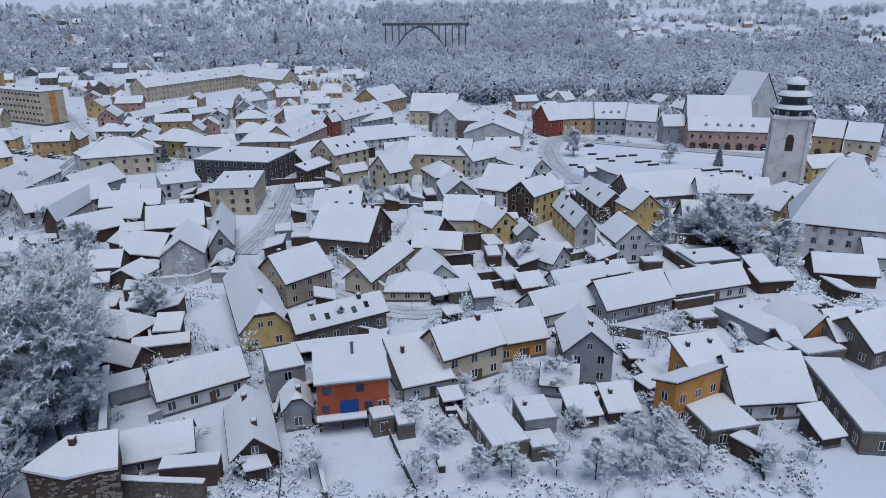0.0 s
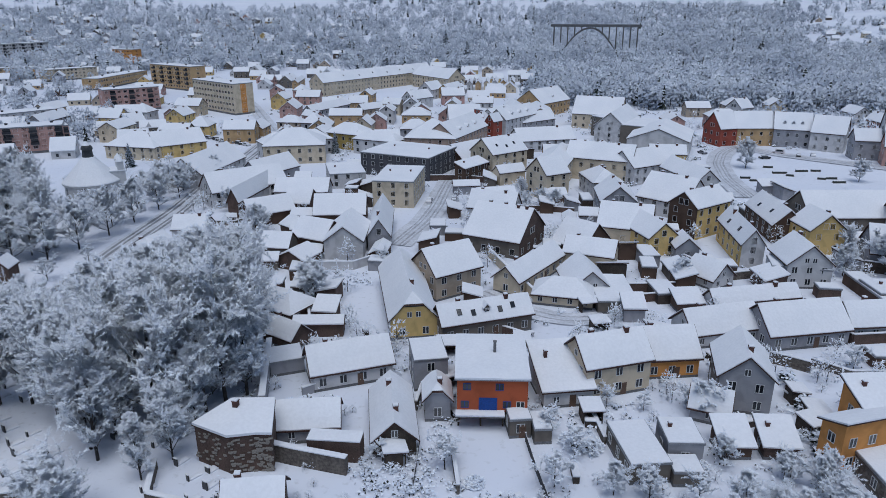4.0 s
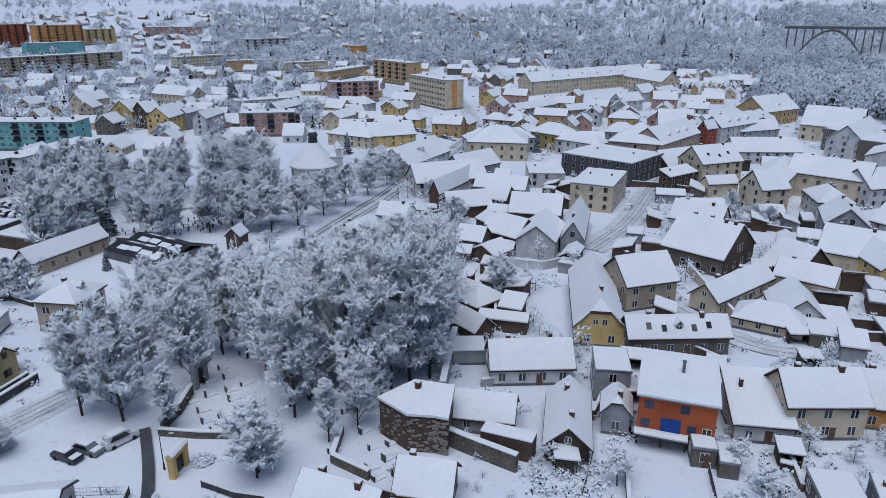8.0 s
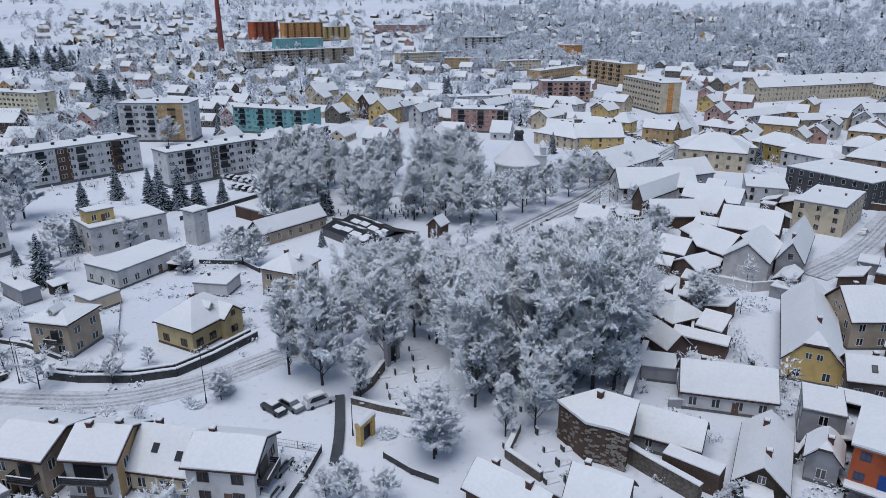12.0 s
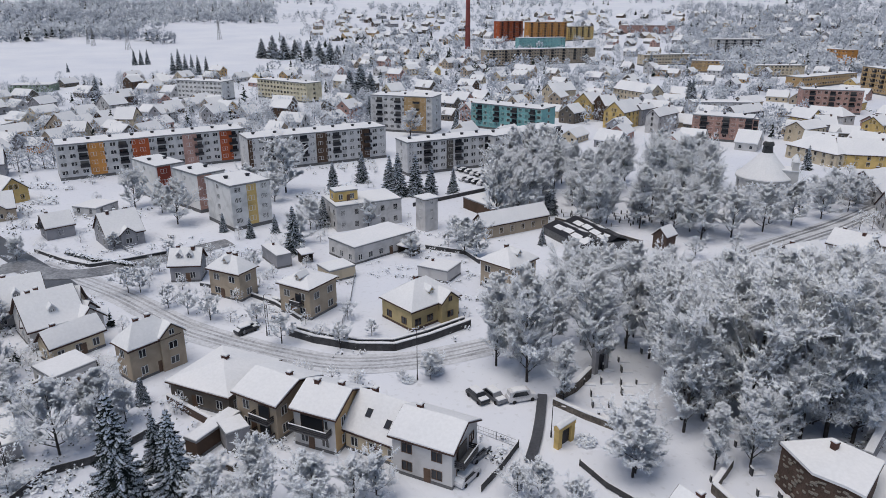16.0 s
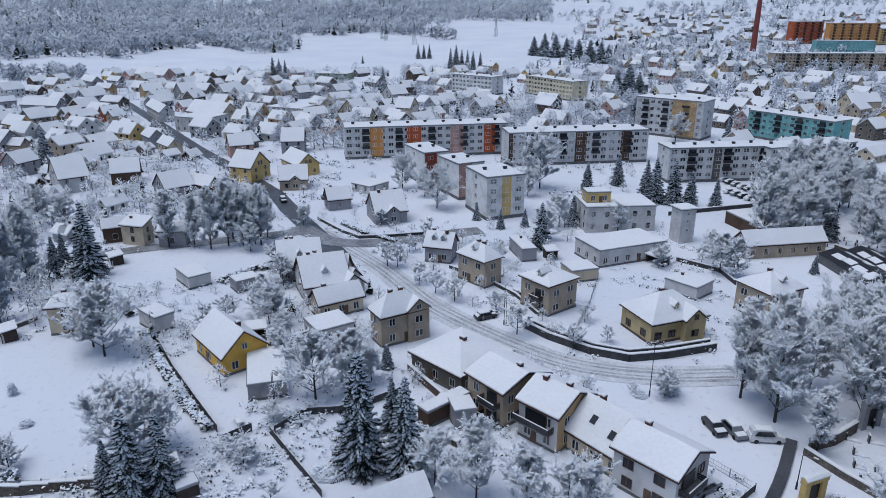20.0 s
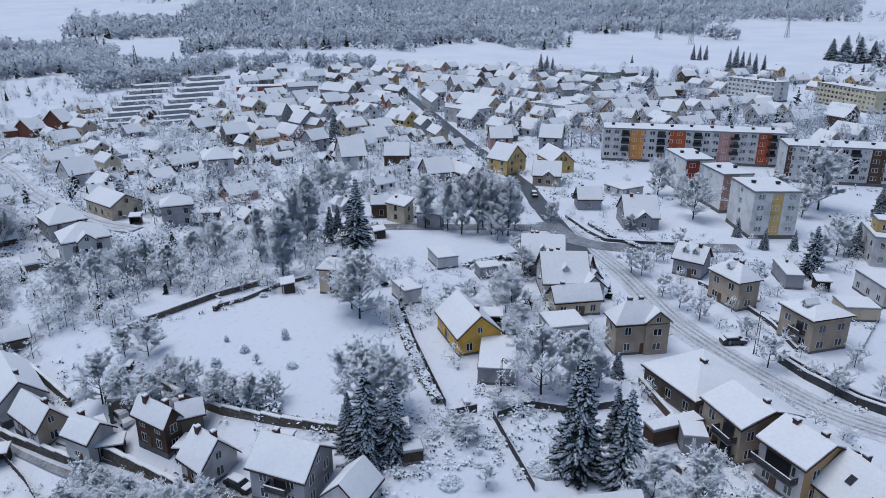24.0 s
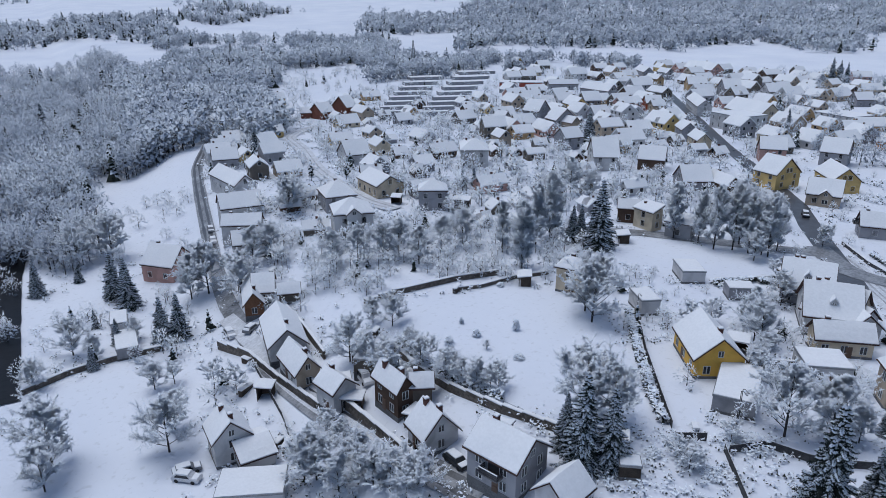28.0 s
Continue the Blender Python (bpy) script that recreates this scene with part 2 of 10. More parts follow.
        fs += [(loop[(k + 1) % q], loop[k], n + k, n + (k + 1) % q) for k in range(q)]
        fs.append(tuple(n + k for k in range(q)))
        return self.add(vs, fs, mi)

    def mesh(self, name, mats, smooth=False):
        me = bpy.data.meshes.new(name)
        me.from_pydata(self.v, [], self.f)
        for m in mats:
            me.materials.append(m)
        if len(mats) > 1:
            me.polygons.foreach_set("material_index", self.m)
        if smooth:
            me.polygons.foreach_set("use_smooth", [True] * len(me.polygons))
        me.update()
        return me


def part(name, mesh, parent, label="", at=(0, 0, 0), turn=0.0):
    ob = new(name, mesh)
    ob.parent, ob.location, ob.rotation_euler = parent, at, (0, 0, radians(turn))
    if label:
        tagged(ob, label)
    return ob


def thing(name, x, y, turn, label, category, group="", z=None):
    ob = new(name)
    ob.location = (x, y, ground_z(x, y) if z is None else z)
    ob.rotation_euler = (0, 0, radians(turn))
    return tagged(ob, label, category, group)


# ---- terrain ----
def smooth(t):
    t = min(1.0, max(0.0, t))
    return t * t * (3 - 2 * t)


def ground_z(x, y):
    """The town plateau, the river valley to the south-west, and the hills all round."""
    d = math.hypot(x, y)
    s = 0.941 * (x + 85) - 0.337 * (y + 77)
    gate = smooth((12 - y) / 40)
    z = -12 * smooth((s + 4) / 42) * gate
    z += 46 * smooth((s - 100) / 130) * smooth((-60 - y) / 120)
    z += 105 * smooth((d - 520) / 2300) + 60 * smooth((d - 2300) / 2200)
    return z
# ---- ground sheet ----
def build_ground():
    na, radii, r = 260, [0.0], 14.0
    while r < 4700:
        radii.append(r)
        r *= 1.0 + 0.026 if r < 420 else 1.05
    vs, fs = [(0, 0, ground_z(0, 0))], []
    for rr in radii[1:]:
        for k in range(na):
            x, y = rr * math.cos(2 * math.pi * k / na), rr * math.sin(2 * math.pi * k / na)
            vs.append((x, y, ground_z(x, y)))
    fs += [(0, 1 + k, 1 + (k + 1) % na) for k in range(na)]
    for j in range(len(radii) - 2):
        o = 1 + j * na
        fs += [(o + k, o + na + k, o + na + (k + 1) % na, o + (k + 1) % na) for k in range(na)]
    tagged(new("ground", MB().add(vs, fs).mesh("ground", [GROUND], True)), "snow-covered ground falling to a river valley", "ground", kind="structure")


build_ground()


def draped(points, width, lift, step=2.5, offset=0.0):
    """A strip along a line of plan points, lying on the ground."""
    pts = [Vector((*p, 0)) for p in points]
    line = []
    for a, b in zip(pts, pts[1:]):
        n = max(1, int((b - a).length / step))
        line += [a.lerp(b, i / n) for i in range(n)]
    line.append(pts[-1])
    for _ in range(3):
        line = [line[0]] + [(line[i - 1] + 2 * line[i] + line[i + 1]) / 4 for i in range(1, len(line) - 1)] + [line[-1]]
    vs = []
    for i, p in enumerate(line):
        d = (line[min(i + 1, len(line) - 1)] - line[max(i - 1, 0)]).normalized()
        n = Vector((-d.y, d.x, 0))
        w = width * (1 + (0.09 if width > 1 else 0.75) * noise.noise((p.x * 0.15, p.y * 0.15, offset)))
        for s in (-0.5, 0.5):
            q = p + n * (offset + s * w)
            vs.append((q.x, q.y, ground_z(q.x, q.y) + lift))
    return MB().add(vs, [(2 * i, 2 * i + 1, 2 * i + 3, 2 * i + 2) for i in range(len(line) - 1)])


PLACED, ROADS = [], []


def taken(spots, x, y, more):
    """Whether the point lies within a placed thing's radius, widened by more."""
    return bool((((spots[:, 0] - x) ** 2 + (spots[:, 1] - y) ** 2) < (spots[:, 2] + more) ** 2).any())


def keep_clear(x, y, r):
    """Open lawn or field, left free of scattered shrubs and sheds."""
    PLACED.append((x, y, r))


def road(name, points, width, label, surface=None, tracks=(-1.9, -0.8, 0.6, 1.6), wet=None, wide=0.55):
    far = 0.03 * len(ROADS)
    ROADS.append(name)
    for (ax, ay), (bx, by) in zip(points, points[1:]):
        k = max(1, int(math.hypot(bx - ax, by - ay) / 4))
        PLACED.extend((ax + (bx - ax) * i / k, ay + (by - ay) * i / k, width * 0.55) for i in range(k))
    r = tagged(new(name, draped(points, width, 0.05 + far).mesh(name, [surface or SLUSH])), label, "road", kind="structure")
    for k in tracks:
        part("wheel_track", draped(points, wide, 0.062 + far, offset=k).mesh("wheel_track", [wet or RUT]), r)
    return r


# ---- houses ----
WIN = {}


def pane_grid(mb, w, h, cols, rows, f, out, back, mf=0, mg=1):
    """One casement in one piece: a proud frame with set-back panes."""
    xs = [-w / 2]
    for i in range(cols):
        x0, x1 = -w / 2 + i * w / cols, -w / 2 + (i + 1) * w / cols
        xs += [x0 + f, x1 - f]
    xs.append(w / 2)
    zs = [0.0]
    for j in range(rows):
        zs += [j * h / rows + f, (j + 1) * h / rows - f]
    zs.append(h)
    nx, nz = len(xs), len(zs)
    vs = [(x, -out, z) for z in zs for x in xs]
    fs, ms = [], []
    for j in range(nz - 1):
        for i in range(nx - 1):
            q = (j * nx + i, j * nx + i + 1, (j + 1) * nx + i + 1, (j + 1) * nx + i)
            if i % 2 and j % 2:
                o = len(vs)
                vs += [(xs[i], -back, zs[j]), (xs[i + 1], -back, zs[j]), (xs[i + 1], -back, zs[j + 1]), (xs[i], -back, zs[j + 1])]
                fs.append((o, o + 1, o + 2, o + 3))
                ms.append(mg)
                for k in range(4):
                    fs.append((q[k], q[(k + 1) % 4], o + (k + 1) % 4, o + k))
                    ms.append(mf)
            else:
                fs.append(q)
                ms.append(mf)
    o = len(vs)
    vs += [(-w / 2, 0.05, 0), (w / 2, 0.05, 0), (w / 2, 0.05, h), (-w / 2, 0.05, h)]
    c = (0, nx - 1, nx * nz - 1, nx * (nz - 1))
    edges = [[i for i in range(nx)], [j * nx + nx - 1 for j in range(nz)], [nx * (nz - 1) + i for i in range(nx - 1, -1, -1)], [j * nx for j in range(nz - 1, -1, -1)]]
    for k in range(4):
        fs.append(tuple(reversed(edges[k])) + (o + k, o + (k + 1) % 4))
        ms.append(mf)
    base = len(mb.v)
    mb.v.extend(vs)
    mb.f.extend(tuple(i + base for i in f_) for f_ in fs)
    mb.m.extend(ms)
    return mb


def window_mesh(w, h, paint):
    key = (w, h, paint.name)
    if key not in WIN:
        WIN[key] = pane_grid(MB(), w, h, 2, 1, 0.055, 0.08, 0.01).mesh("window", [paint, GLASS])
    return WIN[key]


def small_pane_mesh(w, h):
    key = (w, h)
    if key not in WIN:
        WIN[key] = pane_grid(MB(), w, h, 2, 1, 0.08, 0.07, 0.0).mesh("window", [WHITE_PAINT, GLASS])
    return WIN[key]


def joined_windows(root, spots, w, h):
    """The windows of a building far off, too small to tell apart."""
    mb = MB()
    for x, y, z, ang in spots:
        one = pane_grid(MB(), w, h, 1, 1, 0.055, 0.07, 0.0)
        c, s = math.cos(radians(ang)), math.sin(radians(ang))
        o = len(mb.v)
        mb.v.extend((x + c * p[0] - s * p[1], y + s * p[0] + c * p[1], z + p[2]) for p in one.v)
        mb.f.extend(tuple(i + o for i in f) for f in one.f)
        mb.m.extend(one.m)
    if spots:
        tagged(part("glazing", mb.mesh("glazing", [WHITE_PAINT, GLASS]), root), kind="stuff")


def roof_layer(l, w, ov, he, hr, kind, lift, thick, nx, ny, amp, trim=1.0):
    """A roof skin or the snow on it, in one piece, over both slopes."""
    mb, rise = MB(), hr - he
    k, seed = rise / w, random.uniform(0, 99)
    drop = rise + ov * k
    cut = {"gable": 0.0, "half": 0.45, "hip": 1.0}[kind]
    rows = [v / ny for v in range(-ny, ny + 1)]
    if kind == "half":
        rows = sorted(set(rows) | {-0.4, 0.4})
    vs, nr = [], len(rows)
    for layer in (1, 0):
        for v in rows:
            xr = l + ov - (0.1 if trim < 1 else 0.0)
            if kind == "hip":
                xr = max(0.06, xr - (w + ov) * (1 - abs(v)))
            elif kind == "half":
                xr -= max(0.0, cut - abs(v)) * w
            for i in range(nx + 1):
                x, y = (2 * i / nx - 1) * xr, v * (w + ov - (0.07 if trim < 1 else 0.0))
                z = hr - abs(v) * drop + lift
                if layer:
                    rim = 0.7 if amp and ((i in (0, nx) and not cut) or abs(v) == 1) else 1.0
                    z += thick * rim + (amp * noise.noise((x * 0.5 + seed, y * 0.5, seed)) if amp else 0) - (0.1 if amp and v == 0 else 0)
                vs.append((x, y, z))
    n, q = nr * (nx + 1), nx + 1
    fs = []
    for j in range(nr - 1):
        for i in range(nx):
            a = j * q + i
            fs.append((a, a + 1, a + q + 1, a + q))
            fs.append((n + a + q, n + a + q + 1, n + a + 1, n + a))
    for i in range(nx):
        fs.append((n + i, n + i + 1, i + 1, i))
        a = (nr - 1) * q + i
        fs.append((a, a + 1, n + a + 1, n + a))
    for e, flip in ((0, False), (nx, True)):
        for j in range(nr - 1):
            a, b = j * q + e, (j + 1) * q + e
            fs.append((a, b, n + b, n + a) if not flip else (b, a, n + a, n + b))
        if cut:
            col = [j * q + e for j in range(nr) if abs(rows[j]) <= cut + 0.01]
            fs.append(tuple(reversed(col)) if not flip else tuple(col))
    return mb.add(vs, fs)


CHIM = {}


def chimney_on(root, x, y, ztop, zlow, size=0.7):
    key = (round(ztop - zlow, 1), size)
    if key not in CHIM:
        h, s = key[0], size / 2
        CHIM[key] = (MB().box(-s, s, -s, s, -h, 0).box(-s - 0.06, s + 0.06, -s - 0.06, s + 0.06, -0.12, 0.0).mesh("chimney", [BRICK]),
                     MB().slab((-s, -s, 0), (s, -s, 0), (s, s, 0), (-s, s, 0), 0.22, 2, 2, 0.03).mesh("snow_cap", [ROOF_SNOW]))
    c = part("chimney", CHIM[key][0], root, "brick chimney", (x, y, ztop))
    part("snow_cap", CHIM[key][1], c)


def windows_along(root, x, y, ang, length, storeys, he, lod, paint, kind=0, first=0.85):
    """Rows of windows on a wall whose middle is at x, y and whose outward side faces ang degrees."""
    n = max(1, int((length - 0.8) / (2.7 if lod == 0 else 3.3)))
    w, h = ((1.15, 1.45), (0.95, 1.1), (1.5, 1.4))[kind]
    me = window_mesh(w, h, paint) if lod == 0 else None
    t = radians(ang)
    spots = []
    for s in range(storeys):
        for i in range(n):
            u = (i - (n - 1) / 2) * (length / n)
            px, py = x - math.sin(t) * u, y + math.cos(t) * u
            spots.append((px, py, first + s * (he - 0.3) / storeys, ang + 90))
            if lod == 0:
                part("window", me, root, at=spots[-1][:3], turn=ang + 90)
    return spots


DOORS = {}


def door_on(root, x, y, ang, paint, w=1.0, h=2.05):
    key = (paint.name, w, h)
    if key not in DOORS:
        DOORS[key] = MB().box(-w / 2, w / 2, -0.06, 0.04, 0, h).box(-w / 2 + 0.12, w / 2 - 0.12, -0.09, 0, 0.15, h * 0.45).box(-w / 2 + 0.12, w / 2 - 0.12, -0.09, 0, h * 0.52, h - 0.15).box(w * 0.36 - 0.02, w * 0.36 + 0.12, -0.13, -0.06, h * 0.5 - 0.02, h * 0.5 + 0.02).mesh("door", [paint])
    part("door", DOORS[key], root, at=(x, y, 0.02), turn=ang + 90)


def balcony_on(root, x, y, z, w, ang):
    """A balcony with dark slatted sides, snow on its floor and a glazed door behind."""
    b = part("balcony", MB().box(-w / 2, w / 2, -1.35, 0.05, 0, 0.16).mesh("balcony", [CONCRETE]), root, "balcony with dark slatted railing", (x, y, z), ang)
    for j in range(3):
        part("slat", MB().box(-w / 2, w / 2, -1.35, -1.30, 0.25 + 0.3 * j, 0.47 + 0.3 * j).box(-w / 2, -w / 2 + 0.05, -1.3, 0.05, 0.25 + 0.3 * j, 0.47 + 0.3 * j).box(w / 2 - 0.05, w / 2, -1.3, 0.05, 0.25 + 0.3 * j, 0.47 + 0.3 * j).mesh("slat", [METAL]), b)
    part("rail_snow", MB().box(-w / 2, w / 2, -1.38, -1.26, 1.1, 1.2).mesh("rail_snow", [ROOF_SNOW]), b)
    part("balcony_door", MB().box(-w * 0.3, w * 0.3, -0.1, 0.02, 0.16, 2.2, 0).box(-w * 0.3 + 0.08, w * 0.3 - 0.08, -0.12, 0, 0.26, 2.12, 1).mesh("balcony_door", [BROWN_PAINT, GLASS]), b)


def house(x, y, turn, L, W, he, hr, kind, wall, label, ch=1, sky=0, dorm=0, win=1, lod=0, gable=None, name="house", cat="house", paint=None, zb=None, base=None, bal=(), cross=()):
    """A building with its ridge along its own x. kind: gable, hip, half (half-hip), shed (high side at +y), flat."""
    root = thing(name, x, y, turn, label, cat, z=zb)
    PLACED.append((x, y, math.hypot(L, W) * 0.42))
    wm = wall if not isinstance(wall, tuple) else plaster(wall)
    gm = wm if gable is None else (gable if not isinstance(gable, tuple) else plaster(gable))
    paint = paint or WHITE_PAINT
    l, w, rise = L / 2, W / 2, hr - he
    low = -3.0
    ov = 0.5 if lod == 0 else 0.35
    nx, ny = (max(3, int(L / 1.5)), max(3, int(W / 3))) if lod == 0 else (1, 1)
    amp, th = (0.07, 0.30) if lod == 0 else (0.0, 0.28)
    mb, rf, sn = MB(), MB(), MB()
    if kind in ("gable", "half"):
        cut = 0.45 if kind == "half" else 0.0
        top = [(w * cut, hr - 0.12 - rise * cut), (-w * cut, hr - 0.12 - rise * cut)] if cut else [(0, hr - 0.12)]
        mb.prism([(-w, low), (w, low), (w, he), *top, (-w, he)], -l, l, 0)
        mb.m[-1] = mb.m[-2] = 1
        rf = roof_layer(l, w, ov, he, hr, kind, 0.0, 0.2, 1, 1, 0.0)
        sn = roof_layer(l, w, ov, he, hr, kind, 0.2, th, nx, ny, amp, 0.985)
    elif kind == "hip":
        mb.box(-l, l, -w, w, low, he, 0)
        rf = roof_layer(l, w, ov, he, hr, kind, 0.0, 0.2, 1, 1, 0.0)
        sn = roof_layer(l, w, ov, he, hr, kind, 0.2, th, nx, ny, amp, 0.985)
    elif kind == "shed":
        mb.prism([(-w, low), (w, low), (w, hr - 0.1), (-w, he - 0.1)], -l, l, 0)
        k = rise / W
        g = [(-l - ov, -w - ov, he - ov * k), (l + ov, -w - ov, he - ov * k), (l + ov, w + ov, hr + ov * k), (-l - ov, w + ov, hr + ov * k)]
        rf.slab(*g, 0.2)
        sn.slab(*[(p[0] * 0.99, p[1] * 0.99, p[2] + 0.2) for p in g], th, nx, ny, amp)
    else:
        mb.box(-l, l, -w, w, low, he - 0.05, 0)
        for x0, x1, y0, y1 in ((-l - 0.12, l + 0.12, -w - 0.12, -w + 0.15), (-l - 0.12, l + 0.12, w - 0.15, w + 0.12), (-l - 0.12, -l + 0.15, -w + 0.15, w - 0.15), (l - 0.15, l + 0.12, -w + 0.15, w - 0.15)):
            rf.box(x0, x1, y0, y1, he - 0.2, he + 0.06)
        sn.slab((-l, -w, he - 0.05), (l, -w, he - 0.05), (l, w, he - 0.05), (-l, w, he - 0.05), th, nx, ny, amp)
    part("wall", mb.mesh("wall", [wm, gm]), root)
    part("roof", rf.mesh("roof", [TILE if kind != "flat" else ZINC]), root)
    part("roof_snow", sn.mesh("roof_snow", [ROOF_SNOW]), root)
    if lod == 0:
        p = MB()
        for x0, x1, y0, y1 in ((-l - 0.04, l + 0.04, -w - 0.04, -w + 0.1), (-l - 0.04, l + 0.04, w - 0.1, w + 0.04), (-l - 0.04, -l + 0.1, -w + 0.1, w - 0.1), (l - 0.1, l + 0.04, -w + 0.1, w - 0.1)):
            p.box(x0, x1, y0, y1, low, 0.45)
        part("plinth", p.mesh("plinth", [base or CONCRETE]), root)
    side = -1 if kind == "shed" else (1 if (math.cos(radians(turn)) * y - math.sin(radians(turn)) * x) < 0 else -1)
    if win:
        st = max(1, round((he - 0.2) / 2.9)) if win == 1 else win - 1
        wk = 2 if "villa" in label or "modern" in label else (0 if he > 2.9 else 1)
        faces = ((0, -w, -90, L), (0, w, 90, L), (l, 0, 0, W), (-l, 0, 180, W))
        spots = []
        for fx, fy, fa, ln in faces:
            spots += windows_along(root, fx, fy, fa, ln, st, he, lod, paint, wk)
        if kind in ("gable", "half") and rise > 2.4:
            for sgn in (-1, 1):
                for dy in ((-0.8, 0.8) if W > 8 and rise > 3 else (0,)):
                    spots.append((sgn * l, dy, he + 0.25, 90 * sgn))
                    if lod == 0:
                        part("window", window_mesh(0.9, 1.1, paint), root, at=spots[-1][:3], turn=90 * sgn)
        if lod:
            joined_windows(root, spots, 1.25, 1.6)
        if lod == 0 and he > 2.4:
            door_on(root, l * 0.18, side * w, side * 90, BROWN_PAINT)
    for i in range(ch):
        u = (-0.55, 0.5, 0.0, 0.8)[i % 4] * l
        if kind == "flat":
            chimney_on(root, u, 0.2 * w, he + 0.8, he - 0.3, 0.45)
        elif kind == "shed":
            chimney_on(root, u, 0.3 * w, hr + 0.5, he, 0.5)
        elif kind == "hip":
            chimney_on(root, max(-0.8, min(0.8, u / max(l, 1))) * max(0.3, l - w), -side * 0.4, hr + 0.75, hr - 1.5)
        else:
            chimney_on(root, u, side * 0.35 * (1 if i % 2 else -1), hr + 0.75, hr - 1.5)
    if "arcaded" in label:
        k = max(2, int(L / 4.2))
        for i in range(k):
            # Flat dark panel on the facade paints the shade inside one arcade bay.
            arch = [(-1.2, 0), (1.2, 0), (1.2, 1.9), (0.85, 2.6), (0, 2.95), (-0.85, 2.6), (-1.2, 1.9)]
            part("arcade_arch", MB().prism(arch, -0.05, 0.05).mesh("arcade_arch", [DARK_WOOD]), root, "dark panel for the shade inside an arcade arch", ((i - (k - 1) / 2) * L / k, side * (w + 0.02), 0.0), 90)
    for where, u, ww, deep in cross:
        end = 1 if (math.cos(radians(turn)) * x + math.sin(radians(turn)) * y) < 0 else -1
        back = (w if where == "side" else l) * 0.8
        at, ang = ((u, side * (w + deep), 0), 90 * side) if where == "side" else ((end * (l + deep), u, 0), 0 if end > 0 else 180)
        top = min(he + ww * 0.42, hr - 0.15)
        g = part("gable_wing", MB().prism([(-ww / 2, low), (ww / 2, low), (ww / 2, he), (0, top - 0.1), (-ww / 2, he)], -back - deep, 0).mesh("gable_wing", [wm]), root, "projecting gabled bay", at, ang)
        ln = (back + deep) / 2
        part("wing_roof", roof_layer(ln, ww / 2, 0.35, he, top, "gable", 0.0, 0.18, 1, 1, 0.0).mesh("wing_roof", [TILE]), g, at=(-ln, 0, 0))
        part("wing_snow", roof_layer(ln, ww / 2, 0.35, he, top, "gable", 0.18, 0.3, 4, 3, 0.05, 0.985).mesh("wing_snow", [ROOF_SNOW]), g, at=(-ln, 0, 0))
        for z in ([0.9] if he < 4.6 else [0.9, 3.6]) + [he - 0.1]:
            part("window", window_mesh(1.5, 1.3, paint) if z < he - 1 else window_mesh(0.9, 1.0, paint), g, at=(0.0, 0, z), turn=90)
    for where, u, z, bw in bal:
        if where == "side":
            balcony_on(root, u, side * w, z, bw, 0 if side < 0 else 180)
        else:
            end = 1 if (math.cos(radians(turn)) * x + math.sin(radians(turn)) * y) < 0 else -1
            balcony_on(root, end * l, u, z, bw, 90 * end)
    k = rise / (W if kind == "shed" else w)
    for i in range(sky):
        u = ((i + 0.5) / sky - 0.5) * L * 0.75
        f = 0.5 + 0.12 * (i % 2)
        yy, zz = (side * w * f, hr - rise * f) if kind != "shed" else (-w + W * (1 - f), he + rise * (1 - f))
        tilt = -side * math.atan(k) if kind != "shed" else math.atan(k)
        o = part("skylight", MB().box(-0.42, 0.42, -0.6, 0.6, 0.05, 0.46, 0).box(-0.34, 0.34, -0.52, 0.52, 0.4, 0.48, 1).mesh("skylight", [METAL, GLASS]), root, "dark roof window", (u, yy, zz))
        o.rotation_euler = (tilt, 0, 0)
    for i in range(dorm):
        u = ((i + 0.5) / dorm - 0.5) * L * 0.7
        zb_, yb = he + 0.25 * rise, side * w * 0.72
        d = part("dormer", MB().prism([(0, 0), (1.0, 0), (1.0, 1.3), (0.5, 1.9), (0, 1.3)], 0, 2.6, 0).mesh("dormer", [wm]), root, "small gabled dormer", (u - 0.7 * side * -1, yb, zb_), 0)
        d.rotation_euler = (0, 0, radians(90 if side < 0 else -90))
        d.location = (u + (0.5 if side < 0 else -0.5), yb - 0.05 * side, zb_)
        ds = MB()
        ds.slab((-0.25, -0.25, 1.05), (2.6, -0.25, 1.05), (2.6, 0.5, 1.95), (-0.25, 0.5, 1.95), 0.25).slab((2.6, 1.25, 1.05), (-0.25, 1.25, 1.05), (-0.25, 0.5, 1.95), (2.6, 0.5, 1.95), 0.25)
        part("dormer_snow", ds.mesh("dormer_snow", [ROOF_SNOW]), d)
        part("window", small_pane_mesh(0.7, 0.8), d, at=(0, 0.5, 0.35), turn=-90)
    return root


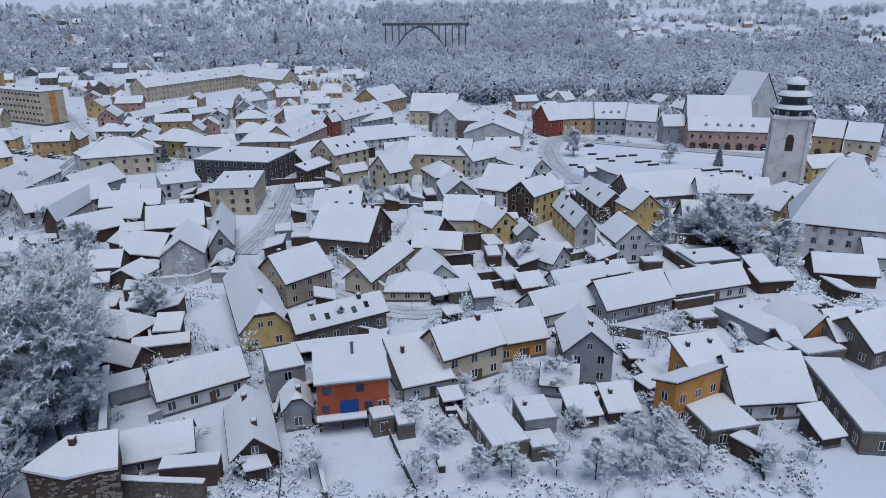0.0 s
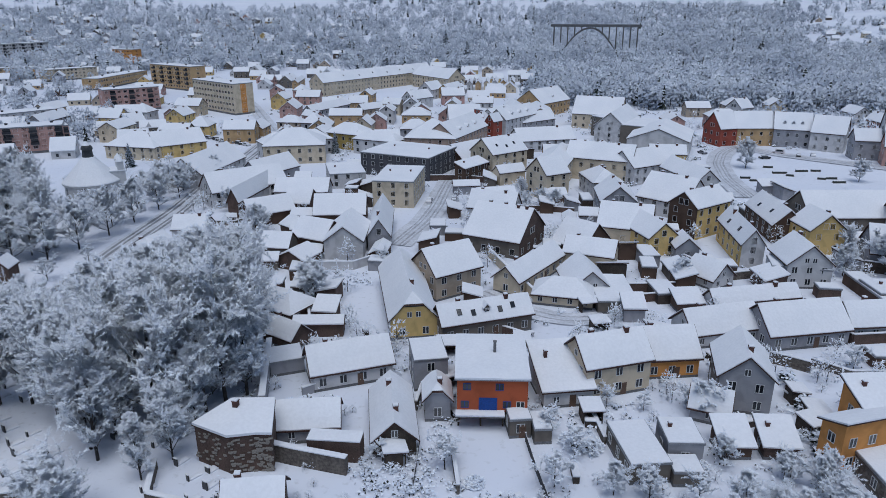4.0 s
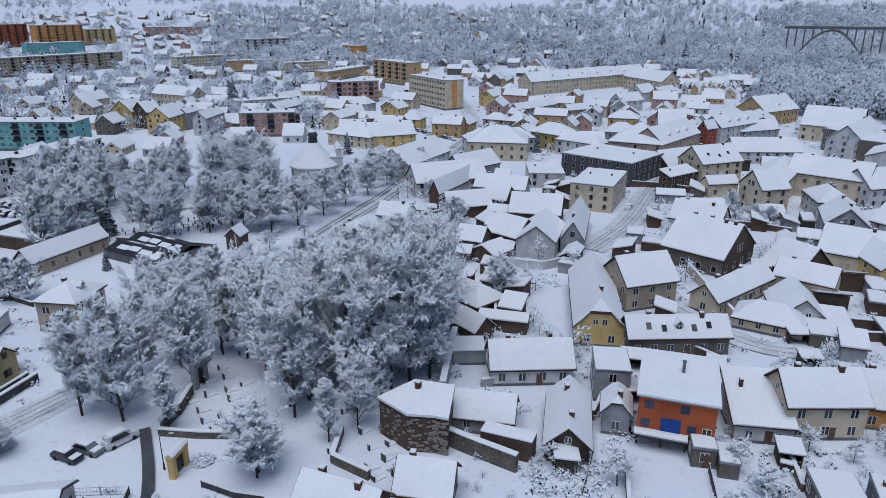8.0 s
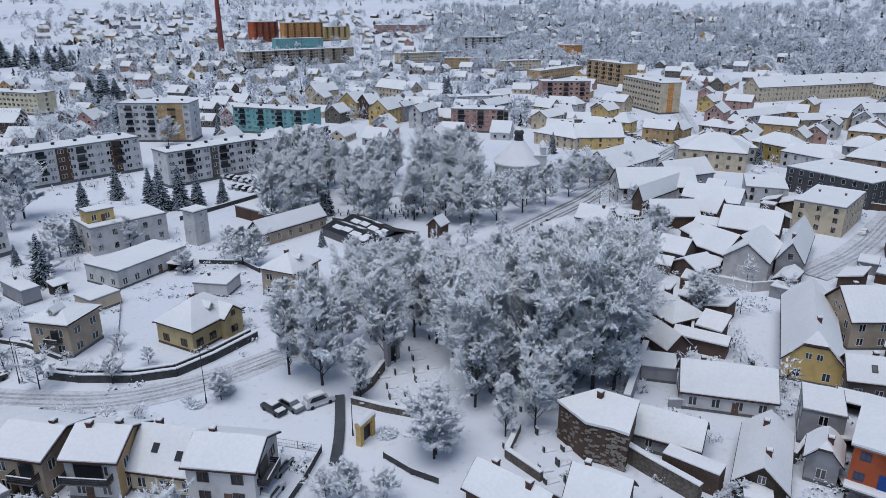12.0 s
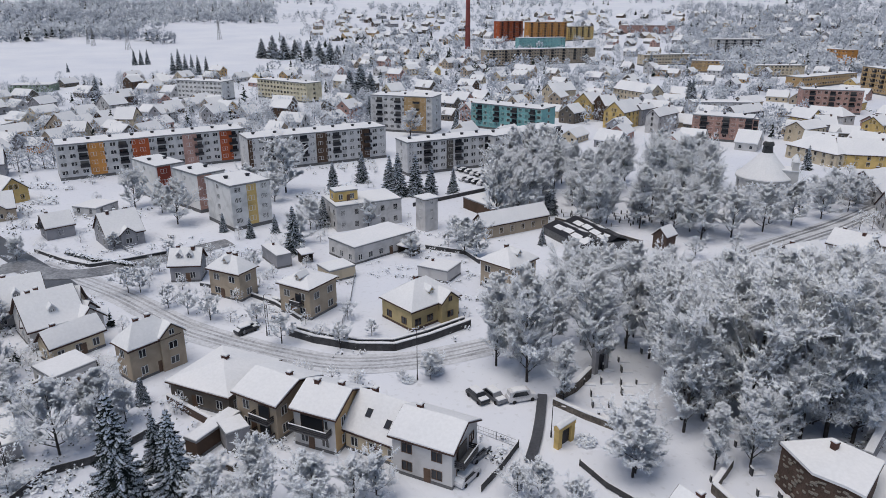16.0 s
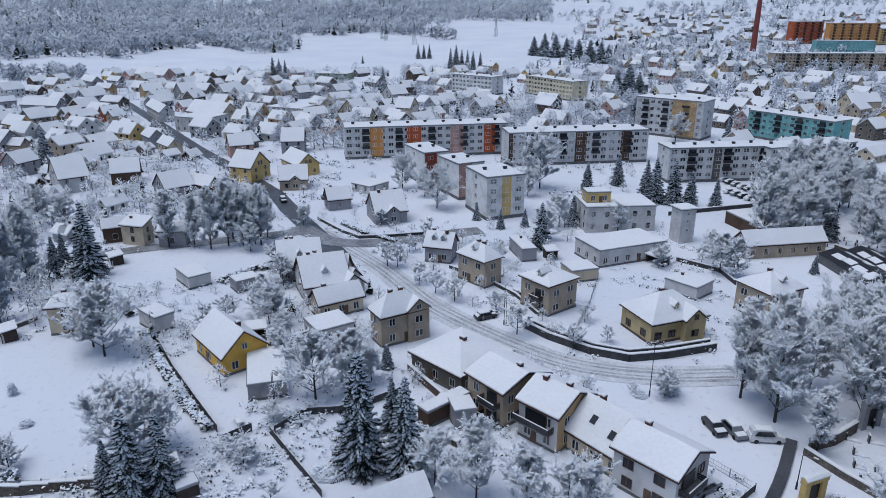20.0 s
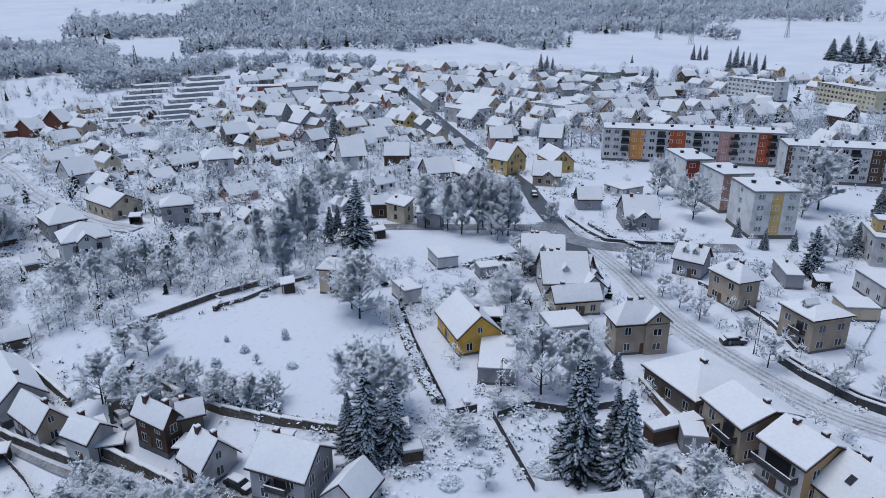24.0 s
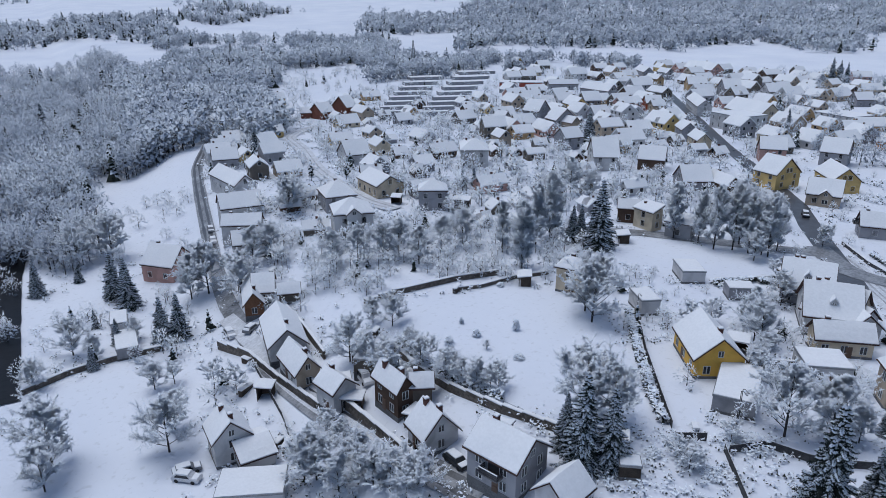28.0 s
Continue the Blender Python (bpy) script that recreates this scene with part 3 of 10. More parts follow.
def block(x, y, turn, L, W, h, storeys, wall, label, accents=(), balconies=0, vents=4, lod=0, ends=True, name="apartment_block", endcol=None):
    """A flat-roofed panel building: window rows, coloured bays, balconies, roof vents."""
    root = thing(name, x, y, turn, label, "apartment block")
    for i in range(-2, 3):
        PLACED.append((x + i * L * 0.2 * math.cos(radians(turn)), y + i * L * 0.2 * math.sin(radians(turn)), W * 0.7 + 2))
    l, w = L / 2, W / 2
    part("wall", MB().box(-l, l, -w, w, -2.5, h - 0.1).mesh("wall", [plaster(wall)]), root)
    part("plinth", MB().box(-l - 0.05, l + 0.05, -w - 0.05, w + 0.05, -2.5, 1.0).mesh("plinth", [CONCRETE]), root)
    rf = MB()
    for x0, x1, y0, y1 in ((-l - 0.2, l + 0.2, -w - 0.2, -w + 0.2), (-l - 0.2, l + 0.2, w - 0.2, w + 0.2), (-l - 0.2, -l + 0.2, -w + 0.2, w - 0.2), (l - 0.2, l + 0.2, -w + 0.2, w - 0.2)):
        rf.box(x0, x1, y0, y1, h - 0.3, h + 0.12)
    part("parapet", rf.mesh("parapet", [ZINC]), root)
    part("roof_snow", MB().slab((-l, -w, h - 0.1), (l, -w, h - 0.1), (l, w, h - 0.1), (-l, w, h - 0.1), 0.38, 8, 3, 0.06).mesh("roof_snow", [ROOF_SNOW]), root)
    st = (h - 1.2) / storeys
    n = max(2, int(L / 3.1))
    far, spots = math.hypot(x, y) > 320, []
    me = small_pane_mesh(1.9, 1.4)
    for c, (i0, i1) in accents:
        for sgn in (-1, 1):
            part("coloured_bay", MB().box(i0 * L - l, i1 * L - l, sgn * w - 0.05, sgn * w + 0.05, 1.0, h - 0.35).mesh("coloured_bay", [plaster(c)]), root, "painted facade bay")
    if endcol:
        for sgn in (-1, 1):
            part("coloured_bay", MB().box(sgn * l - 0.05, sgn * l + 0.05, -1.7, 1.7, 1.0, h - 0.35).mesh("coloured_bay", [plaster(endcol)]), root, "painted stair bay")
    bal = MB().box(-1.5, 1.5, -1.2, 0.06, 0, 0.14, 0).box(-1.5, 1.5, -1.2, -1.12, 0.14, 1.05, 1).box(-1.5, -1.42, -1.12, 0.06, 0.14, 1.05, 1).box(1.42, 1.5, -1.12, 0.06, 0.14, 1.05, 1).box(-1.35, 1.35, -0.02, 0.06, 0.14, 2.2, 2).box(-1.45, 1.45, -1.15, -0.2, 0.14, 0.3, 3).mesh("balcony", [CONCRETE, METAL, GLASS, ROOF_SNOW]) if balconies else None
    for s in range(storeys):
        z = 1.2 + s * st + 0.75
        for i in range(n):
            u = (i - (n - 1) / 2) * L / n
            for sgn in (-1, 1):
                if balconies and sgn < 0 and i % balconies == balconies // 2 and s > 0:
                    part("balcony", bal, root, "balcony with dark railing", (u, -w, 1.2 + s * st), 0)
                elif far:
                    spots.append((u, sgn * w, z, 0 if sgn < 0 else 180))
                else:
                    part("window", me, root, at=(u, sgn * w, z), turn=0 if sgn < 0 else 180)
        if ends:
            for sgn in (-1, 1):
                if far:
                    spots.append((sgn * l, 0, z, 90 * sgn))
                else:
                    part("window", small_pane_mesh(1.3, 1.4), root, at=(sgn * l, 0, z), turn=90 * sgn)
    if far:
        joined_windows(root, spots, 1.9, 1.4)
    vm = MB().lathe([(0.55, 0), (0.55, 0.5), (0.75, 0.55), (0.7, 0.75), (0.2, 0.85)], 8, 0).mesh("roof_vent", [METAL])
    for i in range(vents):
        part("roof_vent", vm, root, "dark roof vent", ((i + 0.5) / vents * L - l, 0.6 * (-1) ** i, h + 0.2))
    return root


# ---- trees ----
def lumps(pts, sizes, stretch=(1.0, 1.0, 0.7), seed=0):
    """Many little four-sided clumps at the given points."""
    rng = np.random.default_rng(seed)
    base = np.array([(1.25, 0, -0.3), (-0.75, 0.95, -0.3), (-0.75, -0.95, -0.3), (0, 0, 1.0)], float) * stretch
    tri = np.array([(0, 1, 3), (1, 2, 3), (2, 0, 3)])
    n = len(pts)
    q = rng.uniform(0, 2 * np.pi, (n, 2))
    c, s = np.cos(q[:, 0]), np.sin(q[:, 0])
    tl = (q[:, 1] - np.pi) * 0.2
    ct, s2 = np.cos(tl), np.sin(tl)
    v = base[None] * np.asarray(sizes)[:, None, None] * rng.uniform(0.6, 1.35, (n, 4, 1))
    y, z = v[..., 1] * ct[:, None] - v[..., 2] * s2[:, None], v[..., 1] * s2[:, None] + v[..., 2] * ct[:, None]
    x = v[..., 0] * c[:, None] - y * s[:, None]
    y = v[..., 0] * s[:, None] + y * c[:, None]
    out = np.stack([x, y, z], -1) + np.asarray(pts)[:, None]
    return out.reshape(-1, 3), (tri[None] + 4 * np.arange(n)[:, None, None]).reshape(-1, 3)


def raw_mesh(name, v, f, mats, normals=None):
    me = bpy.data.meshes.new(name)
    v, f = np.asarray(v, np.float32), np.asarray(f, np.int32)
    me.vertices.add(len(v))
    me.vertices.foreach_set("co", v.ravel())
    me.loops.add(f.size)
    me.loops.foreach_set("vertex_index", f.ravel())
    me.polygons.add(len(f))
    me.polygons.foreach_set("loop_start", np.arange(0, f.size, f.shape[1], dtype=np.int32))
    for m in mats:
        me.materials.append(m)
    me.update(calc_edges=True)
    if normals is not None:
        me.polygons.foreach_set("use_smooth", np.ones(len(f), bool))
        me.normals_split_custom_set_from_vertices(normals.astype(np.float32))
    return me


def spikes(pts, dirs, lens, thick, seed):
    """Thin snow-laden twigs: slim four-sided splinters from pts along dirs."""
    rng = np.random.default_rng(seed)
    P, D = np.asarray(pts, float), np.asarray(dirs, float)
    D /= np.linalg.norm(D, axis=1, keepdims=True)
    U = np.cross(D, rng.normal(size=D.shape))
    U /= np.linalg.norm(U, axis=1, keepdims=True)
    V = np.cross(D, U)
    L, T = np.asarray(lens)[:, None], np.asarray(thick)[:, None]
    k = D * L * 0.25
    out = np.stack([P + k + U * T, P + k - U * T * 0.6 + V * T * 0.9, P + k - U * T * 0.6 - V * T * 0.9, P + D * L], 1)
    tri = np.array([(0, 1, 3), (1, 2, 3), (2, 0, 3)])
    return out.reshape(-1, 3), (tri[None] + 4 * np.arange(len(P))[:, None, None]).reshape(-1, 3)


def grow(seed, height, width, limbs, subs, twigs, low=0.2, fine=0.34, rise=1.2, fat=0.036, load=(7, 7, 11)):
    """A bare tree under snow: the wood, and the white twigs. Returns two meshes."""
    rng = random.Random(seed)
    nr = np.random.default_rng(seed)
    wood, seg = MB(), []

    def spray(p, d, length, r, level):
        mid = p + d * length * 0.5
        d2 = (d + Vector((rng.uniform(-0.35, 0.35), rng.uniform(-0.35, 0.35), (rng.uniform(0.0, 0.5), rng.uniform(-0.1, 0.4), rng.uniform(-0.35, 0.25))[level]))).normalized()
        end = mid + d2 * length * 0.5
        wood.tube(p, mid, r, r * 0.7, 4 if level == 0 else 3, min(level, 1))
        if level < 2:
            wood.tube(mid, end, r * 0.7, r * 0.3, 3, 1)
        n = load[level]
        seg.append((*p, *mid, *d, n))
        seg.append((*mid, *end, *d2, n + 2))
        if level < 2:
            for k in range(subs if level == 0 else twigs):
                t = rng.uniform(0.18, 1.0)
                s_ = p.lerp(mid, t / 0.5) if t < 0.5 else mid.lerp(end, (t - 0.5) / 0.5)
                o = Vector((rng.uniform(-1, 1), rng.uniform(-1, 1), rng.uniform(-0.25, 0.65) if level == 0 else rng.uniform(-0.45, 0.55)))
                spray(s_, (d * 0.75 + o * 0.8).normalized(), length * rng.uniform(0.36, 0.66), r * 0.45, level + 1)

    bend = Vector((rng.uniform(-0.06, 0.06), rng.uniform(-0.06, 0.06), 1)) * height
    r0 = 0.012 * height + 0.05
    line = [Vector((0, 0, -0.8)), bend * 0.3, bend * 0.62, bend * 0.92]
    for i in range(3):
        wood.tube(line[i], line[i + 1], r0 * (1 - 0.3 * i), r0 * (1 - 0.3 * (i + 1)), 6)
    for i in range(limbs):
        f = low + (0.9 - low) * (i + rng.random() * 0.7) / limbs
        a = i * 2.4 + rng.uniform(-0.5, 0.5)
        u = (f - low) / (0.9 - low)
        ln = width * (0.72 + 0.45 * math.sin(math.pi * min(1, u * 0.9 + 0.15))) * (1 - 0.62 * u ** 2)
        up = rise * rng.uniform(0.35, 0.75) + 0.8 * rise * u
        spray(bend * f, Vector((math.cos(a), math.sin(a), up)).normalized(), ln * rng.uniform(0.6, 1.25), r0 * 0.36 * (1 - 0.5 * u), 0)
    S = np.array(seg)
    S = np.repeat(S, S[:, 9].astype(int), 0)
    n = len(S)
    pts = S[:, :3] + (S[:, 3:6] - S[:, :3]) * nr.random((n, 1)) + (0, 0, fat * 0.6)
    dirs = S[:, 6:9] * 0.65 + nr.normal(0, 0.5, (n, 3)) + (0, 0, 0.10)
    lens, thick = fine * nr.uniform(0.5, 1.35, n), fat * nr.uniform(0.5, 1.6, n)
    v, f = spikes(pts, dirs, lens, thick, seed)
    base = np.repeat(pts, 4, 0)
    out = base - (0, 0, height * 0.42)
    out /= np.linalg.norm(out, axis=1, keepdims=True) + 1e-6
    own = v - base - np.repeat(dirs * lens[:, None] * 0.5, 4, 0)
    own /= np.linalg.norm(own, axis=1, keepdims=True) + 1e-6
    nrm = out * 0.40 + own * 0.45 + (0, 0, 0.70)
    some = pts[::7]
    v2, f2 = lumps(some + (0, 0, 0.06), fat * 3.0 * nr.uniform(0.6, 1.5, len(some)), (1.4, 0.8, 0.6), seed)
    return wood.mesh("trunk", [BARK, TWIG]), raw_mesh("crown", np.concatenate([v, v2]), np.concatenate([f, f2 + len(v)]), [FROST], np.concatenate([nrm, np.repeat([(0, 0, 1.0)], len(v2), 0)])), len(f)


def spruce(seed, height, radius, rows=27):
    """A spruce with drooping boughs: dark needle sprays, snow lying along each."""
    rng = random.Random(seed)
    wood = MB().tube((0, 0, -0.6), (0, 0, height * 0.97), 0.018 * height + 0.05, 0.02, 6)
    dark, pale = [], []
    for j in range(rows):
        u = j / rows
        z = height * (0.05 + 0.93 * u)
        r = (radius * (1 - u) ** 0.85 + 0.15) * rng.uniform(0.88, 1.1)
        n = max(5, int(12 * (1 - u) + 6))
        for k in range(n):
            a = 2 * math.pi * (k + rng.random() * 0.9) / n
            ln, dz = r * rng.uniform(0.6, 1.15), rng.uniform(0.18, 0.5)
            c, s = math.cos(a), math.sin(a)
            m, laden = 4 + int(3.2 * ln), rng.random() < 0.85
            for i in range(m):
                t = (i + 0.6) / m
                x, h = ln * t, -dz * ln * t + 0.22 * dz * ln * t ** 3
                w = 0.14 + 0.30 * ln * (1 - t) ** 0.8
                for side in (-1, 1):
                    q = w * rng.uniform(0.75, 1.3)
                    d = Vector((c * 0.75 - s * side * 0.8, s * 0.75 + c * side * 0.8, -0.42 + rng.uniform(-0.25, 0.12)))
                    dark.append((c * x, s * x, z + h - 0.05, *d, q * 1.25, rng.uniform(0.07, 0.13) * (0.7 + 0.3 * w)))
                    if rng.random() < 0.5:
                        dark.append((c * x, s * x, z + h - 0.1, d.x * 0.6, d.y * 0.6, -0.9, q * 0.9, rng.uniform(0.06, 0.11)))
                    if laden and rng.random() < 0.95 * (0.5 + 0.6 * t):
                        pale.append((c * x, s * x, z + h + 0.06, d.x, d.y, d.z + 0.06, q * rng.uniform(0.7, 1.1), rng.uniform(0.08, 0.17) * (0.8 + 0.3 * w)))
    out = []
    for rows_ in (dark, pale):
        S = np.array(rows_)
        out.append(spikes(S[:, :3], S[:, 3:6], S[:, 6], S[:, 7], seed))
    return wood.mesh("trunk", [BARK]), raw_mesh("crown", *out[0], [NEEDLE]), raw_mesh("crown_snow", *out[1], [FROST])


BIG = [grow(s, 14, 4.6, 30, 7, 7, 0.08, 0.38, 1.9, 0.034) for s in (3, 8, 14, 19, 23)]
ROUND = [grow(s, 8, 3.0, 20, 6, 6, 0.08, 0.29, 1.2, 0.029) for s in (21, 27, 29)]
SMALL = [grow(s, 5, 2.1, 12, 5, 4, 0.18, 0.22, 0.8, 0.030) for s in (31, 36, 40)]
TALL = [grow(s, 17, 4.2, 30, 7, 7, 0.07, 0.42, 2.1, 0.037) for s in (51, 57)]
SPRUCES = [spruce(s, 14, 3.3) for s in (2, 5, 9)]
KINDS = {"big": (BIG, 14.0, "tall bare broadleaf tree laden with snow"), "round": (ROUND, 8.0, "round-crowned bare tree covered in hoar frost"),
         "small": (SMALL, 5.0, "small snow-covered garden tree"), "tall": (TALL, 17.0, "slender tall bare tree with frosted twigs")}


def tree(kind, x, y, h, seed=0, spread=1.0):
    forms, h0, label = KINDS[kind]
    trunk, crown, _ = forms[seed % len(forms)]
    root = thing("tree", x, y, (seed * 67) % 360, label, "tree", "bare trees")
    k = h / h0
    wide = k * spread * (0.84 if kind in ("big", "tall") else 1.0)
    root.scale = (wide, wide, k)
    part("trunk", trunk, root)
    part("crown", crown, root)


def conifer(x, y, h, seed=0, spread=1.0):
    trunk, boughs, snow = SPRUCES[seed % 3]
    root = thing("spruce_tree", x, y, (seed * 67) % 360, "dark green spruce with snow on its boughs", "conifer", "conifers")
    k = h / 14
    root.scale = (k * spread, k * spread, k)
    part("trunk", trunk, root)
    part("crown", boughs, root)
    part("crown_snow", snow, root)


def bush(x, y, r, h, seed=0):
    """A shrub heaped with snow over dark twigs."""
    rng = np.random.default_rng(seed)
    n = 300
    a, u, e = rng.uniform(0, 2 * np.pi, n), np.sqrt(rng.random(n)), rng.random(n)
    pts = np.stack([r * u * np.cos(a), r * u * np.sin(a), h * (0.15 + 0.8 * e * np.sqrt(np.clip(1.05 - u * u, 0.05, 1)))], -1)
    v, f = lumps(pts, rng.uniform(0.08, 0.20, n) * (0.6 + 0.25 * r), (1.3, 0.8, 0.6), seed)
    root = thing("bush", x, y, 0, "low garden shrub heaped with snow", "shrub", "garden shrubs")
    part("foliage", raw_mesh("foliage", v, f, [FROST]), root)
    st = MB()
    for k in range(9):
        t = 2 * math.pi * k / 9
        st.tube((0, 0, -0.2), (0.75 * r * math.cos(t), 0.75 * r * math.sin(t), h * 0.7), 0.035, 0.015, 3)
    part("stem", st.mesh("stem", [BARK]), root)
    return root
# ---- walls, fences, street furniture ----
def strip_wall(name, points, h, thick, mat, label, cat="garden wall", cap=0.22):
    """A wall in straight stretches, each with its own snow."""
    root = thing(name, *points[0], 0, label, cat)
    z0 = root.location.z
    for a, b in zip(points, points[1:]):
        d = math.hypot(b[0] - a[0], b[1] - a[1])
        za, zb = ground_z(*a), ground_z(*b)
        mb, sn = MB(), MB()
        n = max(1, int(d / 3))
        for i in range(n):
            u0, u1 = i / n * d, (i + 1) / n * d
            g0, g1 = (za + (zb - za) * i / n) - z0, (za + (zb - za) * (i + 1) / n) - z0
            g = max(g0, g1)
            mb.box(u0, u1, -thick / 2, thick / 2, min(g0, g1) - 1.5, g + h)
            sn.slab((u0, -thick / 2 - 0.06, g + h), (u1, -thick / 2 - 0.06, g + h), (u1, thick / 2 + 0.06, g + h), (u0, thick / 2 + 0.06, g + h), cap, 3, 2, 0.05)
        ang = math.degrees(math.atan2(b[1] - a[1], b[0] - a[0]))
        s = part("wall_stretch", mb.mesh("wall_stretch", [mat]), root, at=(a[0] - points[0][0], a[1] - points[0][1], 0), turn=ang)
        part("snow_cap", sn.mesh("snow_cap", [ROOF_SNOW]), s)
    return root


def fence(points, h, mat, label, gap=2.4, solid=True):
    root = thing("fence", *points[0], 0, label, "fence")
    z0 = root.location.z
    post = MB().box(-0.06, 0.06, -0.06, 0.06, -0.6, h + 0.08, 0).box(-0.08, 0.08, -0.08, 0.08, h + 0.08, h + 0.2, 1).mesh("post", [mat, ROOF_SNOW])
    for a, b in zip(points, points[1:]):
        d = math.hypot(b[0] - a[0], b[1] - a[1])
        n = max(1, round(d / gap))
        ang = math.degrees(math.atan2(b[1] - a[1], b[0] - a[0]))
        w = d / n
        mb = MB()
        if solid:
            k = max(2, int(w / 0.22))
            teeth = []
            for i in range(k):
                teeth += [(i * w / k, -0.03), ((i + 0.8) * w / k, -0.03), ((i + 0.82) * w / k, 0.0), ((i + 0.98) * w / k, 0.0)]
            mb.plan(teeth + [(w, 0.03), (0, 0.03)], 0.1, h, 0)
            mb.m[-1] = 1
        else:
            for z in (0.1, h * 0.5, h):
                mb.box(0, w, -0.02, 0.02, z - 0.02, z + 0.02, 0)
            for i in range(1, int(w / 0.4)):
                mb.box(i * 0.4 - 0.01, i * 0.4 + 0.01, -0.01, 0.01, 0.1, h, 0)
        pm = mb.mesh("panel", [mat, ROOF_SNOW])
        for i in range(n):
            x, y = a[0] + (b[0] - a[0]) * i / n, a[1] + (b[1] - a[1]) * i / n
            z = ground_z(x, y) - z0
            part("post", post, root, at=(x - points[0][0], y - points[0][1], z), turn=ang)
            part("panel", pm, root, at=(x - points[0][0], y - points[0][1], z), turn=ang)
    return root


def hedge(points, w, h, label, seed=0):
    rng = np.random.default_rng(seed)
    P = np.array(points, float)
    pts, dark = [], []
    for a, b in zip(P, P[1:]):
        d = np.hypot(*(b - a))
        nrm = np.array([-(b - a)[1], (b - a)[0]]) / d
        for _ in range(int(d * 16)):
            u, v = rng.random(), rng.uniform(-0.5, 0.5)
            q = a + (b - a) * u + nrm * v * w
            zz = ground_z(q[0], q[1])
            pts.append((q[0], q[1], zz + h * rng.uniform(0.75, 1.05) * (1 - 0.6 * abs(v))))
            dark.append((q[0], q[1], zz + h * rng.uniform(0.1, 0.7)))
    v, f = lumps(pts, rng.uniform(0.16, 0.32, len(pts)), (1.2, 1, 0.55), seed)
    ob = tagged(new("hedge", raw_mesh("hedge", v, f, [FROST])), label, "hedge", kind="stuff")
    v, f = lumps(dark, rng.uniform(0.2, 0.36, len(dark)), (1, 1, 0.9), seed + 1)
    tagged(part("leaves", raw_mesh("leaves", v, f, [HEDGE]), ob), kind="stuff")


CAR_PAINT = {}


def car(x, y, turn, colour, label, van=False):
    """A parked car under a blanket of snow."""
    root = thing("car", x, y, turn, label, "van" if van else "car", "parked cars")
    if colour not in CAR_PAINT:
        CAR_PAINT[colour] = two_scale("car_paint", colour, tuple(min(1, v * 1.25) for v in colour), 1.0, 8.0, 0.3, 0.05, spec=0.5)
    paint = CAR_PAINT[colour]
    k = 1.1 if van else 1.0
    hood = 1.15 if van else 0.92
    top = 1.95 if van else 1.45
    side = [(-2.15, 0.32), (2.15, 0.32), (2.2, 0.62), (2.05, 0.86), (1.15, hood), (0.55 + (0.4 if van else 0), top), (-1.35 - (0.6 if van else 0), top), (-2.0, hood + 0.05), (-2.2, 0.75)]
    n = len(side)
    vs = []
    for w in (0.86, -0.86):
        vs += [(px * k, w * (1.0 if pz < 1.0 else 0.8), pz) for px, pz in side]
    fs = [(i, (i + 1) % n, n + (i + 1) % n, n + i) for i in range(n)] + [tuple(range(n - 1, -1, -1)), tuple(range(n, 2 * n))]
    part("body", MB().add(vs, fs).mesh("body", [paint]), root)
    for s_ in (-1, 1):
        part("side_window", MB().add([(0.9 * k, s_ * 0.87, hood + 0.03), (0.42 * k, s_ * 0.75, top - 0.1), (-1.25 * k, s_ * 0.75, top - 0.1), (-1.7 * k, s_ * 0.87, hood + 0.05)], [(0, 1, 2, 3) if s_ > 0 else (3, 2, 1, 0)]).mesh("side_window", [GLASS]), root)
    part("roof_snow", MB().slab((-1.5 * k, -0.66, top), (0.6 * k, -0.66, top), (0.6 * k, 0.66, top), (-1.5 * k, 0.66, top), 0.2, 4, 3, 0.03).mesh("roof_snow", [ROOF_SNOW]), root)
    part("bonnet_snow", MB().slab((1.1 * k, -0.72, hood), (2.02 * k, -0.72, 0.87), (2.02 * k, 0.72, 0.87), (1.1 * k, 0.72, hood), 0.15, 3, 3, 0.03).mesh("bonnet_snow", [ROOF_SNOW]), root)
    part("boot_snow", MB().slab((-2.1 * k, -0.7, hood + 0.02), (-1.6 * k, -0.7, hood + 0.3), (-1.6 * k, 0.7, hood + 0.3), (-2.1 * k, 0.7, hood + 0.02), 0.14, 3, 3, 0.03).mesh("boot_snow", [ROOF_SNOW]), root)
    wm = [(math.cos(a) * 0.32, math.sin(a) * 0.32) for a in [2 * math.pi * i / 12 for i in range(12)]]
    tyre = MB()
    tyre.add([(px, w, pz) for w in (-0.1, 0.1) for px, pz in wm], [(i, (i + 1) % 12, 12 + (i + 1) % 12, 12 + i) for i in range(12)] + [tuple(range(11, -1, -1)), tuple(range(12, 24))])
    tm = tyre.mesh("wheel", [TYRE])
    for sx in (-1.35, 1.35):
        for sy in (-0.8, 0.8):
            part("wheel", tm, root, at=(sx * k, sy, 0.32))
    return root


